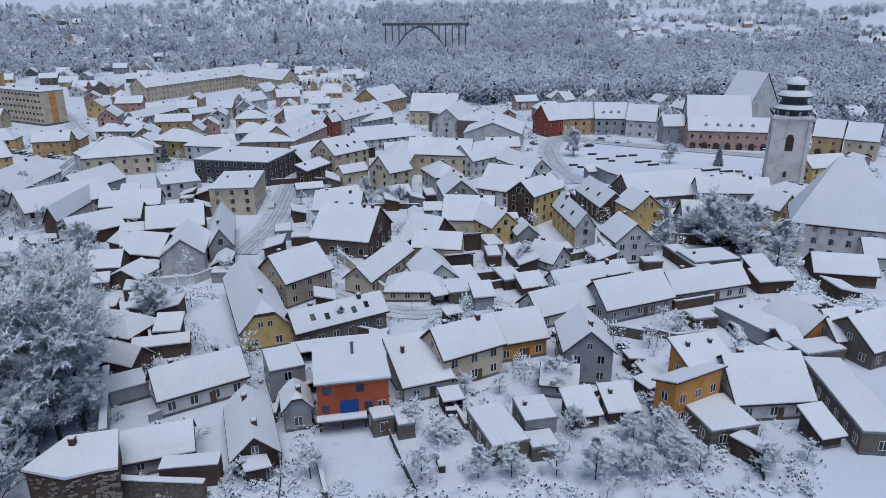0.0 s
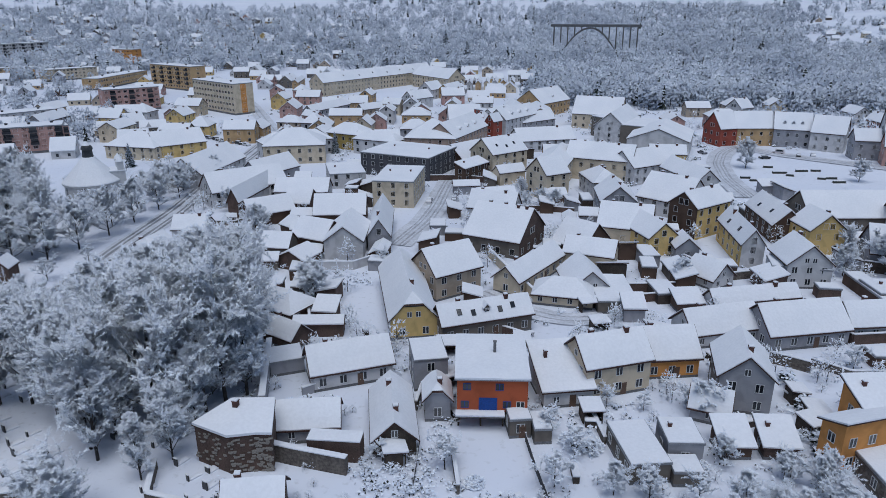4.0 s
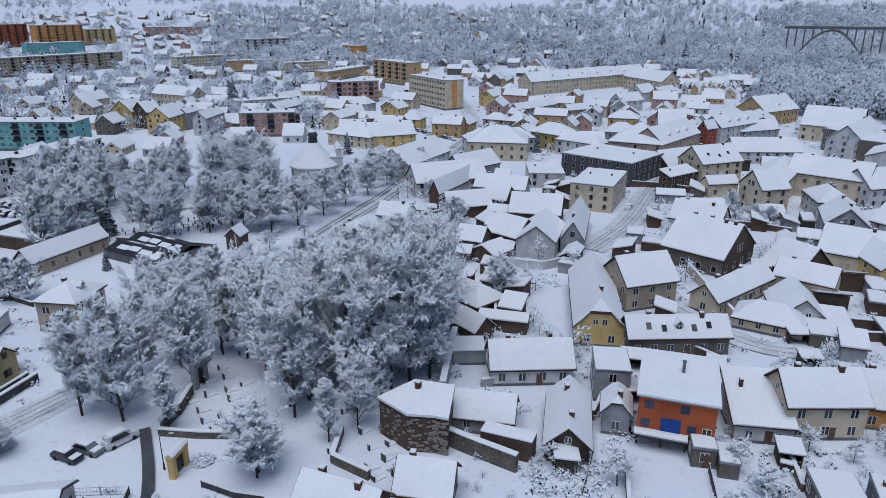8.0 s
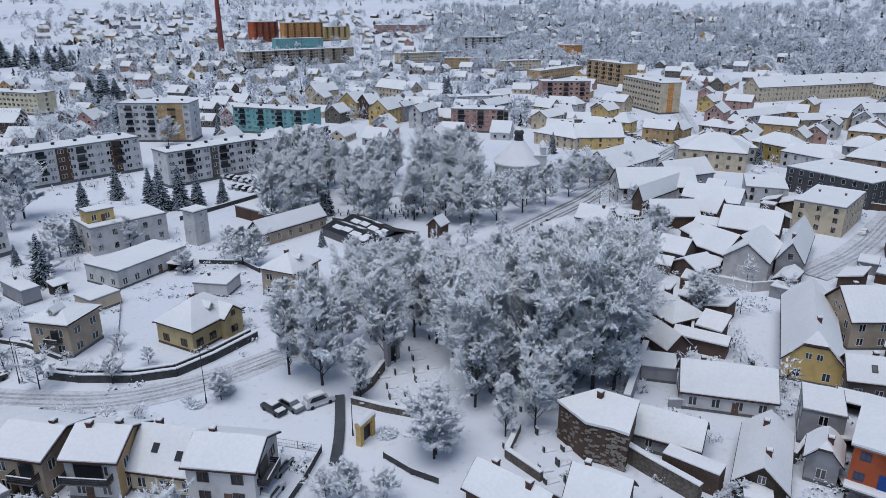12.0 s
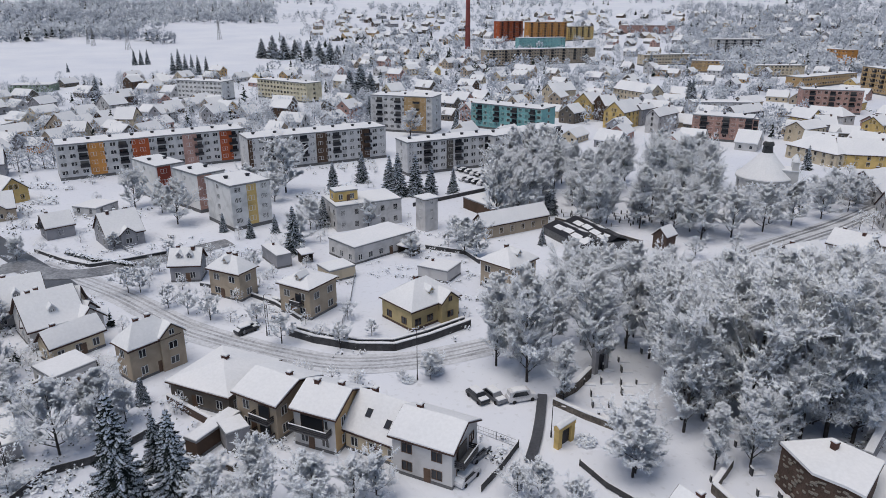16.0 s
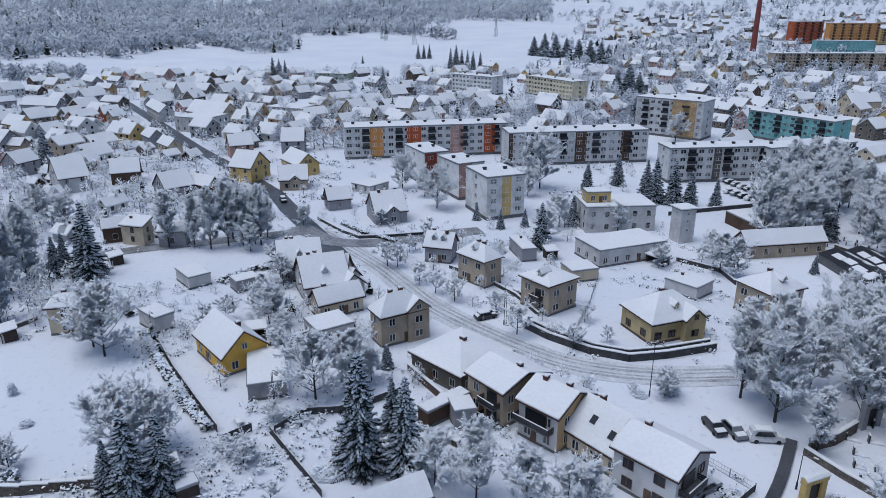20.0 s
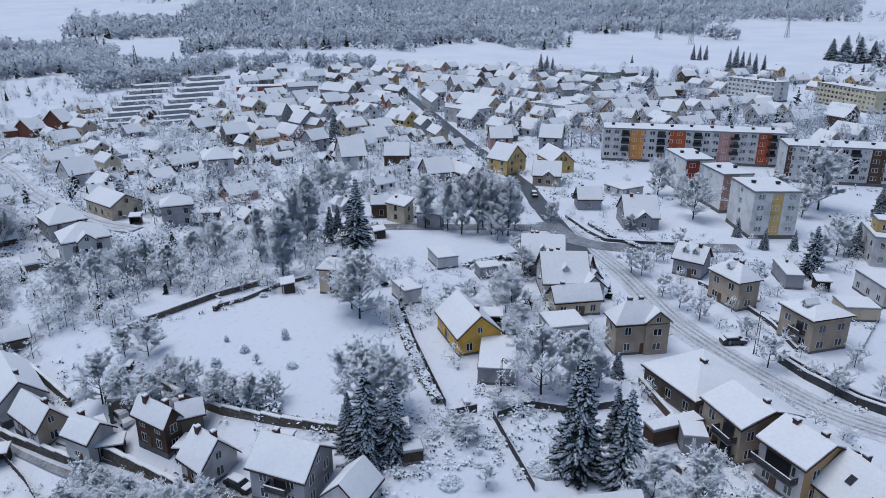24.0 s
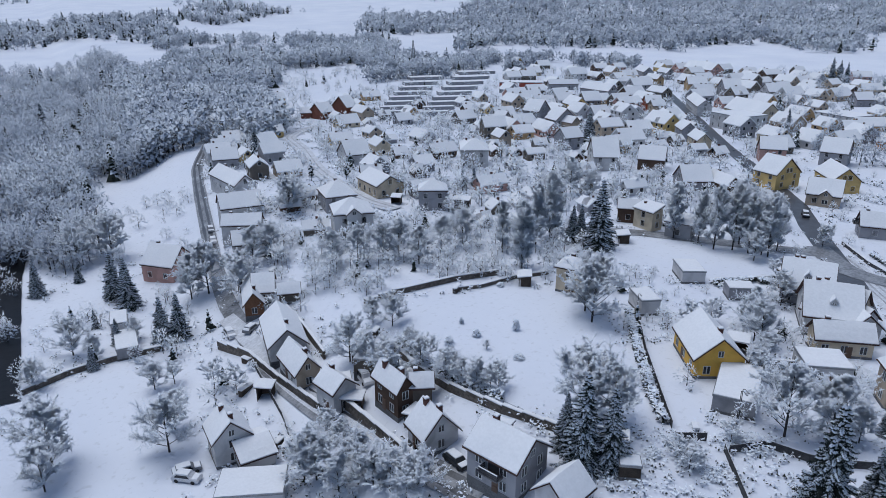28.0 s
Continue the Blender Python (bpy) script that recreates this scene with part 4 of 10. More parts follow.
def street_lamp(x, y, turn, h=8.0):
    root = thing("street_lamp", x, y, turn, "dark steel street lamp with a curved arm", "street lamp", "street lamps")
    part("pole", MB().lathe([(0.14, -0.3), (0.12, 1.0), (0.07, 1.05), (0.05, h)], 8).mesh("pole", [METAL]), root)
    part("arm", MB().tube((0, 0, h), (0.6, 0, h + 0.35), 0.045, 0.04, 5).tube((0.6, 0, h + 0.35), (1.4, 0, h + 0.4), 0.04, 0.035, 5).mesh("arm", [METAL]), root)
    part("lamp_head", MB().prism([(-0.12, 0.33), (0.12, 0.33), (0.14, 0.42), (0, 0.5), (-0.14, 0.42)], 1.2, 1.8).mesh("lamp_head", [ZINC]), root, at=(0, 0, h))
    return root


STONES = {}


def gravestone(x, y, turn, h, kind=0):
    root = thing("gravestone", x, y, turn, "dark granite gravestone standing in deep snow", "gravestone", "gravestones in the cemetery")
    if kind not in STONES:
        w = (0.7, 0.9, 0.5)[kind]
        prof = [(-w / 2, -0.4), (w / 2, -0.4), (w / 2, 0.9), (w * 0.3, 1.1), (-w * 0.3, 1.1), (-w / 2, 0.9)]
        st = MB().prism(prof, -0.09, 0.09)
        sn = MB().slab((-0.12, -w / 2, 1.08), (0.12, -w / 2, 1.08), (0.12, w / 2, 1.08), (-0.12, w / 2, 1.08), 0.16, 2, 3, 0.03)
        bs = MB().slab((0.12, -w / 2 - 0.08, -0.1), (1.88, -w / 2 - 0.08, -0.1), (1.88, w / 2 + 0.08, -0.1), (0.12, w / 2 + 0.08, -0.1), 0.45, 4, 3, 0.05)
        STONES[kind] = (st.mesh("stone", [GRANITE]), sn.mesh("snow_cap", [ROOF_SNOW]), bs.mesh("snow_bed", [SNOW]))
    k = h / 1.1
    root.scale = (1, 1, k)
    for nm, me in zip(("stone", "snow_cap", "snow_bed"), STONES[kind]):
        part(nm, me, root)


def planter(x, y, turn, L):
    """A low clipped hedge bed on the square, its stone edge and snow."""
    root = thing("hedge_bed", x, y, turn, "low clipped hedge bed with a cushion of snow", "hedge bed", "hedge beds on the square")
    part("kerb", MB().box(-L / 2 - 0.15, L / 2 + 0.15, -0.6, 0.6, -0.3, 0.12).mesh("kerb", [STONE]), root)
    part("foliage", MB().prism([(-0.45, 0.12), (0.45, 0.12), (0.5, 0.55), (0.38, 0.72), (-0.38, 0.72), (-0.5, 0.55)], -L / 2, L / 2).mesh("foliage", [HEDGE]), root)
    part("snow_cushion", MB().slab((-L / 2, -0.42, 0.72), (L / 2, -0.42, 0.72), (L / 2, 0.42, 0.72), (-L / 2, 0.42, 0.72), 0.2, 6, 3, 0.06).mesh("snow_cushion", [ROOF_SNOW]), root)


# ---- landmark buildings ----
def church_tower(x, y, turn, w, h):
    root = thing("church_tower", x, y, turn, "square stone church tower with a dark tiered dome under snow", "church tower")
    a = w / 2
    st = plaster((0.74, 0.69, 0.65))
    part("shaft", MB().box(-a, a, -a, a, -2, h).mesh("shaft", [st]), root)
    for k in range(4):
        sx, sy = ((-1, -1), (1, -1), (1, 1), (-1, 1))[k]
        part("corner_pilaster", MB().box(sx * a - 0.5, sx * a + 0.5, sy * a - 0.5, sy * a + 0.5, -2, h - 0.4).mesh("corner_pilaster", [st]), root)
    part("cornice", MB().box(-a - 0.9, a + 0.9, -a - 0.9, a + 0.9, h, h + 0.5).mesh("cornice", [st]), root)
    part("gallery_snow", MB().slab((-a - 0.9, -a - 0.9, h + 0.5), (a + 0.9, -a - 0.9, h + 0.5), (a + 0.9, a + 0.9, h + 0.5), (-a - 0.9, a + 0.9, h + 0.5), 0.3, 8, 8, 0.06).mesh("gallery_snow", [ROOF_SNOW]), root)
    for ang in (0, 90, 180, 270):
        rail = MB().box(-a - 0.8, a + 0.8, -0.06, 0.06, 1.05, 1.17)
        for i in range(13):
            rail.box((i / 12 - 0.5) * (w + 1.6) - 0.06, (i / 12 - 0.5) * (w + 1.6) + 0.06, -0.05, 0.05, 0.2, 1.05)
        t = radians(ang)
        part("gallery_railing", rail.mesh("gallery_railing", [METAL]), root, at=((a + 0.75) * math.sin(t), -(a + 0.75) * math.cos(t), h + 0.5), turn=ang)
        for z, ww, hh in ((h * 0.30, 0.9, 1.8), (h * 0.62, 2.2, 5.0)):
            p = [(-ww / 2, 0), (ww / 2, 0), (ww / 2, hh * 0.75), (ww * 0.3, hh * 0.93), (0, hh), (-ww * 0.3, hh * 0.93), (-ww / 2, hh * 0.75)]
            part("belfry_window", MB().prism(p, -0.06, 0.06).mesh("belfry_window", [DARK_WOOD]), root, "louvred round-arched opening", (a * math.sin(t), -a * math.cos(t), z), ang + 90)
        part("clock_face", MB().lathe([(1.1, -0.05), (1.1, 0.06), (0.9, 0.08)], 20).mesh("clock_face", [WHITE_PAINT]), root, "round white clock face", ((a + 0.03) * math.sin(t), -(a + 0.03) * math.cos(t), h * 0.9), 0).rotation_euler = (radians(90), 0, t)
    z = h + 0.8
    part("lower_drum", MB().lathe([(a * 0.98, z), (a * 0.98, z + 1.6)], 8).mesh("lower_drum", [COPPER]), root, "dark shingled octagonal drum")
    for k in range(8):
        t = 2 * math.pi * (k + 0.5) / 8
        part("drum_arch", MB().prism([(-0.5, 0), (0.5, 0), (0.5, 0.8), (0, 1.25), (-0.5, 0.8)], -0.06, 0.06).mesh("drum_arch", [WHITE_PAINT]), root, "pale arched drum opening", (a * 0.93 * math.cos(t), a * 0.93 * math.sin(t), z + 0.1), math.degrees(t))
    part("lower_roof", MB().lathe([(a * 1.14, z + 1.5), (a * 1.16, z + 1.8), (a * 1.02, z + 2.6), (a * 0.78, z + 3.4), (a * 0.72, z + 4.0)], 16).mesh("lower_roof", [COPPER]), root)
    part("lower_roof_snow", MB().lathe([(a * 1.15, z + 1.84), (a * 1.06, z + 2.55), (a * 0.9, z + 3.1), (a * 0.86, z + 3.0)], 16).mesh("lower_roof_snow", [ROOF_SNOW]), root)
    part("drum", MB().lathe([(a * 0.74, z + 3.6), (a * 0.74, z + 5.4)], 8).mesh("drum", [COPPER]), root)
    part("dome_eaves", MB().lathe([(a * 0.96, z + 5.2), (a * 1.0, z + 5.6), (a * 0.9, z + 6.2)], 16).mesh("dome_eaves", [COPPER]), root)
    part("dome_snow", MB().lathe([(a * 1.0, z + 5.64), (a * 0.93, z + 6.3), (a * 0.70, z + 7.0), (a * 0.5, z + 7.2)], 16).mesh("dome_snow", [ROOF_SNOW]), root)
    part("lantern", MB().lathe([(a * 0.50, z + 6.8), (a * 0.50, z + 8.5), (a * 0.66, z + 8.6), (a * 0.66, z + 8.9)], 8).mesh("lantern", [COPPER]), root)
    part("cap_snow", MB().lathe([(a * 0.66, z + 8.92), (a * 0.60, z + 9.6), (a * 0.42, z + 10.5), (a * 0.14, z + 11.0), (0.15, z + 11.3)], 16).mesh("cap_snow", [ROOF_SNOW]), root)
    part("finial", MB().lathe([(0.1, z + 11.0), (0.07, z + 12.6)], 6).lathe([(0.05, z + 12.0), (0.3, z + 12.3), (0.05, z + 12.6)], 8).mesh("finial", [METAL]), root)


def chapel(x, y, turn, r):
    root = thing("chapel", x, y, turn, "white oval baroque chapel with a dark lantern", "chapel")
    st = plaster((0.60, 0.60, 0.60))
    part("wall", MB().lathe([(r, -2), (r, 7.2), (r + 0.5, 7.4), (r + 0.5, 7.8)], 24).mesh("wall", [st]), root)
    part("roof_snow", MB().lathe([(r + 0.6, 7.8), (r + 0.5, 8.1), (r * 0.88, 9.4), (r * 0.62, 11.6), (r * 0.36, 13.8), (r * 0.24, 15.0)], 24).mesh("roof_snow", [ROOF_SNOW]), root)
    part("lantern", MB().lathe([(1.7, 14.6), (1.5, 15.6), (1.35, 17.0), (1.6, 17.2)], 8).mesh("lantern", [COPPER]), root)
    part("lantern_dome", MB().lathe([(1.7, 17.2), (1.5, 18.0), (0.7, 18.9), (0.2, 19.6), (0.05, 20.8)], 12).mesh("lantern_dome", [COPPER]), root)
    part("lantern_snow", MB().lathe([(1.2, 18.45), (0.75, 19.0), (0.25, 19.6)], 12).mesh("lantern_snow", [ROOF_SNOW]), root)
    part("front", MB().box(-3.2, 3.2, -r - 1.6, -r + 3.0, -2, 10.4).mesh("front", [st]), root)
    part("front_snow", MB().slab((-3.4, -r - 1.8, 10.4), (3.4, -r - 1.8, 10.4), (3.4, -r + 3, 10.4), (-3.4, -r + 3, 10.4), 0.4, 5, 4, 0.06).mesh("front_snow", [ROOF_SNOW]), root)
    for sx in (-2.2, 2.2):
        part("turret", MB().box(sx - 0.9, sx + 0.9, -r - 1.4, -r + 0.4, 10.4, 13.2).mesh("turret", [st]), root)
        part("turret_snow", MB().lathe([(1.25, 13.2), (0.8, 14.0), (0.15, 14.8)], 8, 0, sx, -r - 0.5).mesh("turret_snow", [ROOF_SNOW]), root)
    for k in range(8):
        t = 2 * math.pi * (k + 0.5) / 8
        part("window", window_mesh(1.2, 2.4, WHITE_PAINT), root, at=(r * math.sin(t), -r * math.cos(t), 4.6), turn=math.degrees(t))


def arch_bridge(ax, ay, bx, by, deck):
    """A tall single-arch concrete bridge over a gorge."""
    mx, my = (ax + bx) / 2, (ay + by) / 2
    L = math.hypot(bx - ax, by - ay)
    root = thing("bridge", mx, my, math.degrees(math.atan2(by - ay, bx - ax)), "dark concrete arch bridge high over a wooded gorge", "bridge", z=deck)
    part("deck", MB().box(-L / 2, L / 2, -3, 3, -1.4, 0).mesh("deck", [CONCRETE]), root)
    part("deck_snow", MB().slab((-L / 2, -2.8, 0), (L / 2, -2.8, 0), (L / 2, 2.8, 0), (-L / 2, 2.8, 0), 0.4, 20, 3, 0.08).mesh("deck_snow", [SNOW]), root)
    for sy in (-2.9, 2.9):
        part("parapet", MB().box(-L / 2, L / 2, sy - 0.15, sy + 0.15, 0, 1.2).mesh("parapet", [CONCRETE]), root)
    s, rise, n = L * 0.28, 22.0, 18
    c = -L * 0.06
    arc = [(c + s * (2 * i / n - 1), -1.6 - rise * (2 * i / n - 1) ** 2) for i in range(n + 1)]
    for sy in (-2.0, 2.0):
        mb = MB()
        up, dn = [(p, q) for p, q in arc], [(p, q - 1.8 - 0.8 * abs(p - c) / s) for p, q in arc]
        vs = [(p, sy + w, q) for w in (-0.8, 0.8) for p, q in up + dn[::-1]]
        m = 2 * (n + 1)
        part("arch", mb.add(vs, [(i, (i + 1) % m, m + (i + 1) % m, m + i) for i in range(m)] + [(i, m - 1 - i, m - 2 - i, i + 1) for i in range(n)] + [(m + i + 1, 2 * m - 2 - i, 2 * m - 1 - i, m + i) for i in range(n)]).mesh("arch", [CONCRETE]), root)
    for k in range(13):
        u = -L / 2 + (k + 0.5) * L / 13
        low = -1.6 - rise * ((u - c) / s) ** 2 - 0.5 if abs(u - c) < s else -30
        part("pier", MB().box(u - 0.6, u + 0.6, -2.6, 2.6, low, -1.4).mesh("pier", [CONCRETE]), root)


def factory_chimney(x, y, h, r):
    root = thing("factory_chimney", x, y, 0, "tall red brick factory chimney far off", "chimney")
    part("shaft", MB().lathe([(r, -3), (r * 0.62, h)], 14).mesh("shaft", [two_scale("red_brick", (0.20, 0.055, 0.05), (0.30, 0.09, 0.08), 0.1, 2.0, 0.9, 0.3)]), root)
    for k in range(3):
        part("iron_band", MB().lathe([(r * 0.9 - k * 0.25, h * (0.3 + 0.25 * k)), (r * 0.9 - k * 0.25, h * (0.3 + 0.25 * k) + 0.5)], 14).mesh("iron_band", [METAL]), root)


def pylon(x, y, h, turn=0):
    root = thing("pylon", x, y, turn, "grey steel lattice power pylon in the fields", "pylon", "power pylons")
    b = h * 0.09
    mb = MB()
    for k in range(4):
        sx, sy = ((-1, -1), (1, -1), (1, 1), (-1, 1))[k]
        tx, ty = ((-1, -1), (1, -1), (1, 1), (-1, 1))[(k + 1) % 4]
        part("leg", MB().tube((sx * b, sy * b, -1), (sx * 0.3, sy * 0.3, h), 0.22, 0.16, 4).mesh("leg", [ZINC]), root)
        mb = MB()
        for i in range(7):
            f0, f1 = 1 - i / 7 * 0.93, 1 - (i + 1) / 7 * 0.93
            mb.tube((sx * b * f0, sy * b * f0, h * i / 7), (tx * b * f1, ty * b * f1, h * (i + 1) / 7), 0.1, 0.1, 3)
        part("brace", mb.mesh("brace", [ZINC]), root)
    for z, w in ((0.74, 0.20), (0.86, 0.16), (0.97, 0.10)):
        part("cross_arm", MB().tube((-w * h, 0, z * h), (w * h, 0, z * h), 0.18, 0.18, 4).mesh("cross_arm", [ZINC]), root)


def bastion(corners, h):
    """A cornered town-wall bastion turned into a dwelling, its roof falling to the outer side."""
    x, y = sum(p[0] for p in corners) / len(corners), sum(p[1] for p in corners) / len(corners)
    root = thing("bastion", x, y, 0, "rubble-stone wall bastion with a sloping snowy roof", "bastion")
    PLACED.append((x, y, 5.0))
    n = len(corners)
    loc = [(p[0] - x, p[1] - y, h + p[2]) for p in corners]

    def ring(name, scale, z0, z1, mat):
        low = [(p[0] * scale, p[1] * scale, -3.0 if z0 is None else p[2] + z0) for p in loc]
        top = [(p[0] * scale, p[1] * scale, p[2] + z1) for p in loc]
        mid = len(low) * 2
        ctr = (0, 0, sum(p[2] for p in top) / n + 0.25)
        faces = [(k, (k + 1) % n, n + (k + 1) % n, n + k) for k in range(n)] + [(n + k, n + (k + 1) % n, mid) for k in range(n)]
        part(name, MB().add(low + top + [ctr], faces).mesh(name, [mat]), root)

    ring("wall", 1.0, None, 0.0, BROWN_BRICK)
    ring("eave", 1.06, 0.02, 0.18, TILE)
    ring("roof_snow", 1.05, 0.18, 0.55, ROOF_SNOW)
    chimney_on(root, loc[-1][0] * 0.6, loc[-1][1] * 0.6, h + 2.4, h + 0.8, 0.7)
    rng = random.Random(4)
    for k in range(170):
        i = rng.choice((1, 1, 2, 2, 2, 0))
        a, b, f = loc[i], loc[(i + 1) % n], rng.random()
        s = rng.uniform(0.28, 0.65)
        part("stone", CUBE_STONE[k % 3], root, at=(a[0] + (b[0] - a[0]) * f, a[1] + (b[1] - a[1]) * f, rng.uniform(0.1, h - 0.3)), turn=math.degrees(math.atan2(b[1] - a[1], b[0] - a[0]))).scale = (s, 0.3, s * 0.5)


def chipped_block(seed):
    rng = random.Random(seed)
    mb = MB().box(-0.5, 0.5, -0.5, 0.5, -0.5, 0.5)
    mb.v = [tuple(c * rng.uniform(0.78, 1.05) for c in v) for v in mb.v]
    return mb.mesh("stone", [PALE_STONE])


CUBE_STONE = [chipped_block(s) for s in (1, 2, 3)]


def orange_house(x, y, turn, L, W, h):
    root = thing("house", x, y, turn, "bright orange-red house with a blue door and a flat snowy roof", "house")
    l, w = L / 2, W / 2
    part("wall", MB().box(-l, l, -w, w, 2.5, h).mesh("wall", [plaster(RUST)]), root)
    # Dark block behind the posts stands for the shade of the open ground floor.
    part("cellar_wall", MB().box(-l, l, -w + 2.5, w, -2, 2.5).mesh("cellar_wall", [DARK_WOOD]), root)
    for k in range(4):
        u = -l + 0.2 + k * (L - 0.4) / 3
        part("post", MB().box(u - 0.12, u + 0.12, -w + 0.05, -w + 0.3, -1, 2.5).mesh("post", [DARK_WOOD]), root)
    part("balcony_slab", MB().box(-l - 0.2, l * 0.35, -w - 1.5, -w, 2.35, 2.55).mesh("balcony_slab", [CONCRETE]), root)
    part("balcony_snow", MB().slab((-l - 0.2, -w - 1.5, 2.55), (l * 0.35, -w - 1.5, 2.55), (l * 0.35, -w, 2.55), (-l - 0.2, -w, 2.55), 0.3, 6, 2, 0.05).mesh("balcony_snow", [ROOF_SNOW]), root)
    part("roof", MB().box(-l - 0.35, l + 0.35, -w - 0.5, w + 0.3, h, h + 0.2).mesh("roof", [ZINC]), root)
    part("roof_snow", MB().slab((-l - 0.35, -w - 0.5, h + 0.2), (l + 0.35, -w - 0.5, h + 0.2), (l + 0.35, w + 0.3, h + 0.6), (-l - 0.35, w + 0.3, h + 0.6), 0.38, 10, 8, 0.09).mesh("roof_snow", [ROOF_SNOW]), root)
    part("door", MB().box(-1.3, 1.3, -0.08, 0.05, 0, 2.1).mesh("door", [BLUE_PAINT]), root, "wide bright blue panelled door", (-l * 0.12, -w, 2.65))
    for u, z in ((-0.72, h - 1.75), (0.2, h - 1.75), (0.42, 3.1), (-0.78, 3.1), (0.8, 3.1)):
        part("window", window_mesh(1.15, 1.1, WHITE_PAINT if u > 0.5 else BLUE_PAINT), root, at=(u * l, -w, z))
    for sgn in (-1, 1):
        for v in (-0.4, 0.4):
            part("window", window_mesh(1.0, 1.1, WHITE_PAINT), root, at=(sgn * l, v * w, h - 1.9), turn=90 * sgn)
    part("flue", MB().lathe([(0.22, h), (0.22, h + 2.4), (0.3, h + 2.45), (0.3, h + 2.6)], 10).mesh("flue", [CONCRETE]), root, "pale round flue", (l * 0.1, w * 0.1, 0))
    return root


def hose_tower(x, y, turn, w, h):
    root = thing("hose_tower", x, y, turn, "white square drying tower with small windows", "tower")
    a = w / 2
    part("shaft", MB().box(-a, a, -a, a, -2, h).mesh("shaft", [plaster(WHITE)]), root)
    part("roof_slab", MB().box(-a - 0.4, a + 0.4, -a - 0.4, a + 0.4, h, h + 0.25).mesh("roof_slab", [CONCRETE]), root)
    part("roof_snow", MB().slab((-a - 0.4, -a - 0.4, h + 0.25), (a + 0.4, -a - 0.4, h + 0.25), (a + 0.4, a + 0.4, h + 0.25), (-a - 0.4, a + 0.4, h + 0.25), 0.35, 3, 3, 0.05).mesh("roof_snow", [ROOF_SNOW]), root)
    for ang in (0, 90, 180, 270):
        t = radians(ang)
        for z in (h * 0.35, h * 0.62, h * 0.85):
            part("window", small_pane_mesh(0.8, 0.8), root, at=(a * math.sin(t), -a * math.cos(t), z), turn=ang)


def portal(x, y, turn, colour, label, w=2.6, h=3.2):
    """A gateway: two piers, a beam with a low gable, snow on top."""
    root = thing("gateway", x, y, turn, label, "gateway")
    m = plaster(colour)
    for s in (-1, 1):
        part("pier", MB().box(s * w / 2 - 0.4, s * w / 2 + 0.4, -0.4, 0.4, -0.5, h * 0.8).mesh("pier", [m]), root)
    part("lintel", MB().prism([(-0.45, h * 0.8), (0.45, h * 0.8), (0.45, h), (0, h + 0.35), (-0.45, h)], -w / 2 - 0.5, w / 2 + 0.5).mesh("lintel", [m]), root)
    part("snow_cap", roof_layer(w / 2 + 0.4, 0.45, 0.1, h, h + 0.35, "gable", 0.02, 0.22, 5, 2, 0.03).mesh("snow_cap", [ROOF_SNOW]), root)
    part("gate_leaf", MB().box(-w / 2 + 0.4, w / 2 - 0.4, -0.04, 0.04, 0.1, h * 0.7).mesh("gate_leaf", [METAL]), root)


def in_wedge(rng, az0, az1, d0, d1):
    a = rng.uniform(az0, az1)
    near = d0 * (1 + 0.12 * noise.noise((a * 0.22, d0 * 0.01, 0)))
    far = d1 * (1 + (0.10 * noise.noise((a * 0.3, 7.0, d1 * 0.01)) if d0 > 500 else 0))
    d = math.exp(rng.uniform(math.log(near), math.log(max(far, near * 1.05))))
    if d0 > 250:
        a += 2.6 * noise.noise((d * 0.012, az0 * 0.7 if a < (az0 + az1) / 2 else az1 * 0.7, 3.0))
    a = radians(a)
    return -d * math.sin(a), d * math.cos(a)


TOWN_WALLS = (WHITE, CREAM, GREY, BEIGE, OCHRE, PINK, BROWN, YELLOW, DULL)


def plain_pane(w, h):
    """A small far-off window: a frame with its pane let in."""
    a, b = w / 2, w / 2 - 0.06
    v = [(-a, -0.05, 0), (a, -0.05, 0), (a, -0.05, h), (-a, -0.05, h), (-b, -0.07, 0.06), (b, -0.07, 0.06), (b, -0.07, h - 0.06), (-b, -0.07, h - 0.06)]
    return MB().add(v, [(0, 1, 5, 4), (1, 2, 6, 5), (2, 3, 7, 6), (3, 0, 4, 7)], 0).add([v[k] for k in (4, 5, 6, 7)], [(0, 1, 2, 3)], 1)


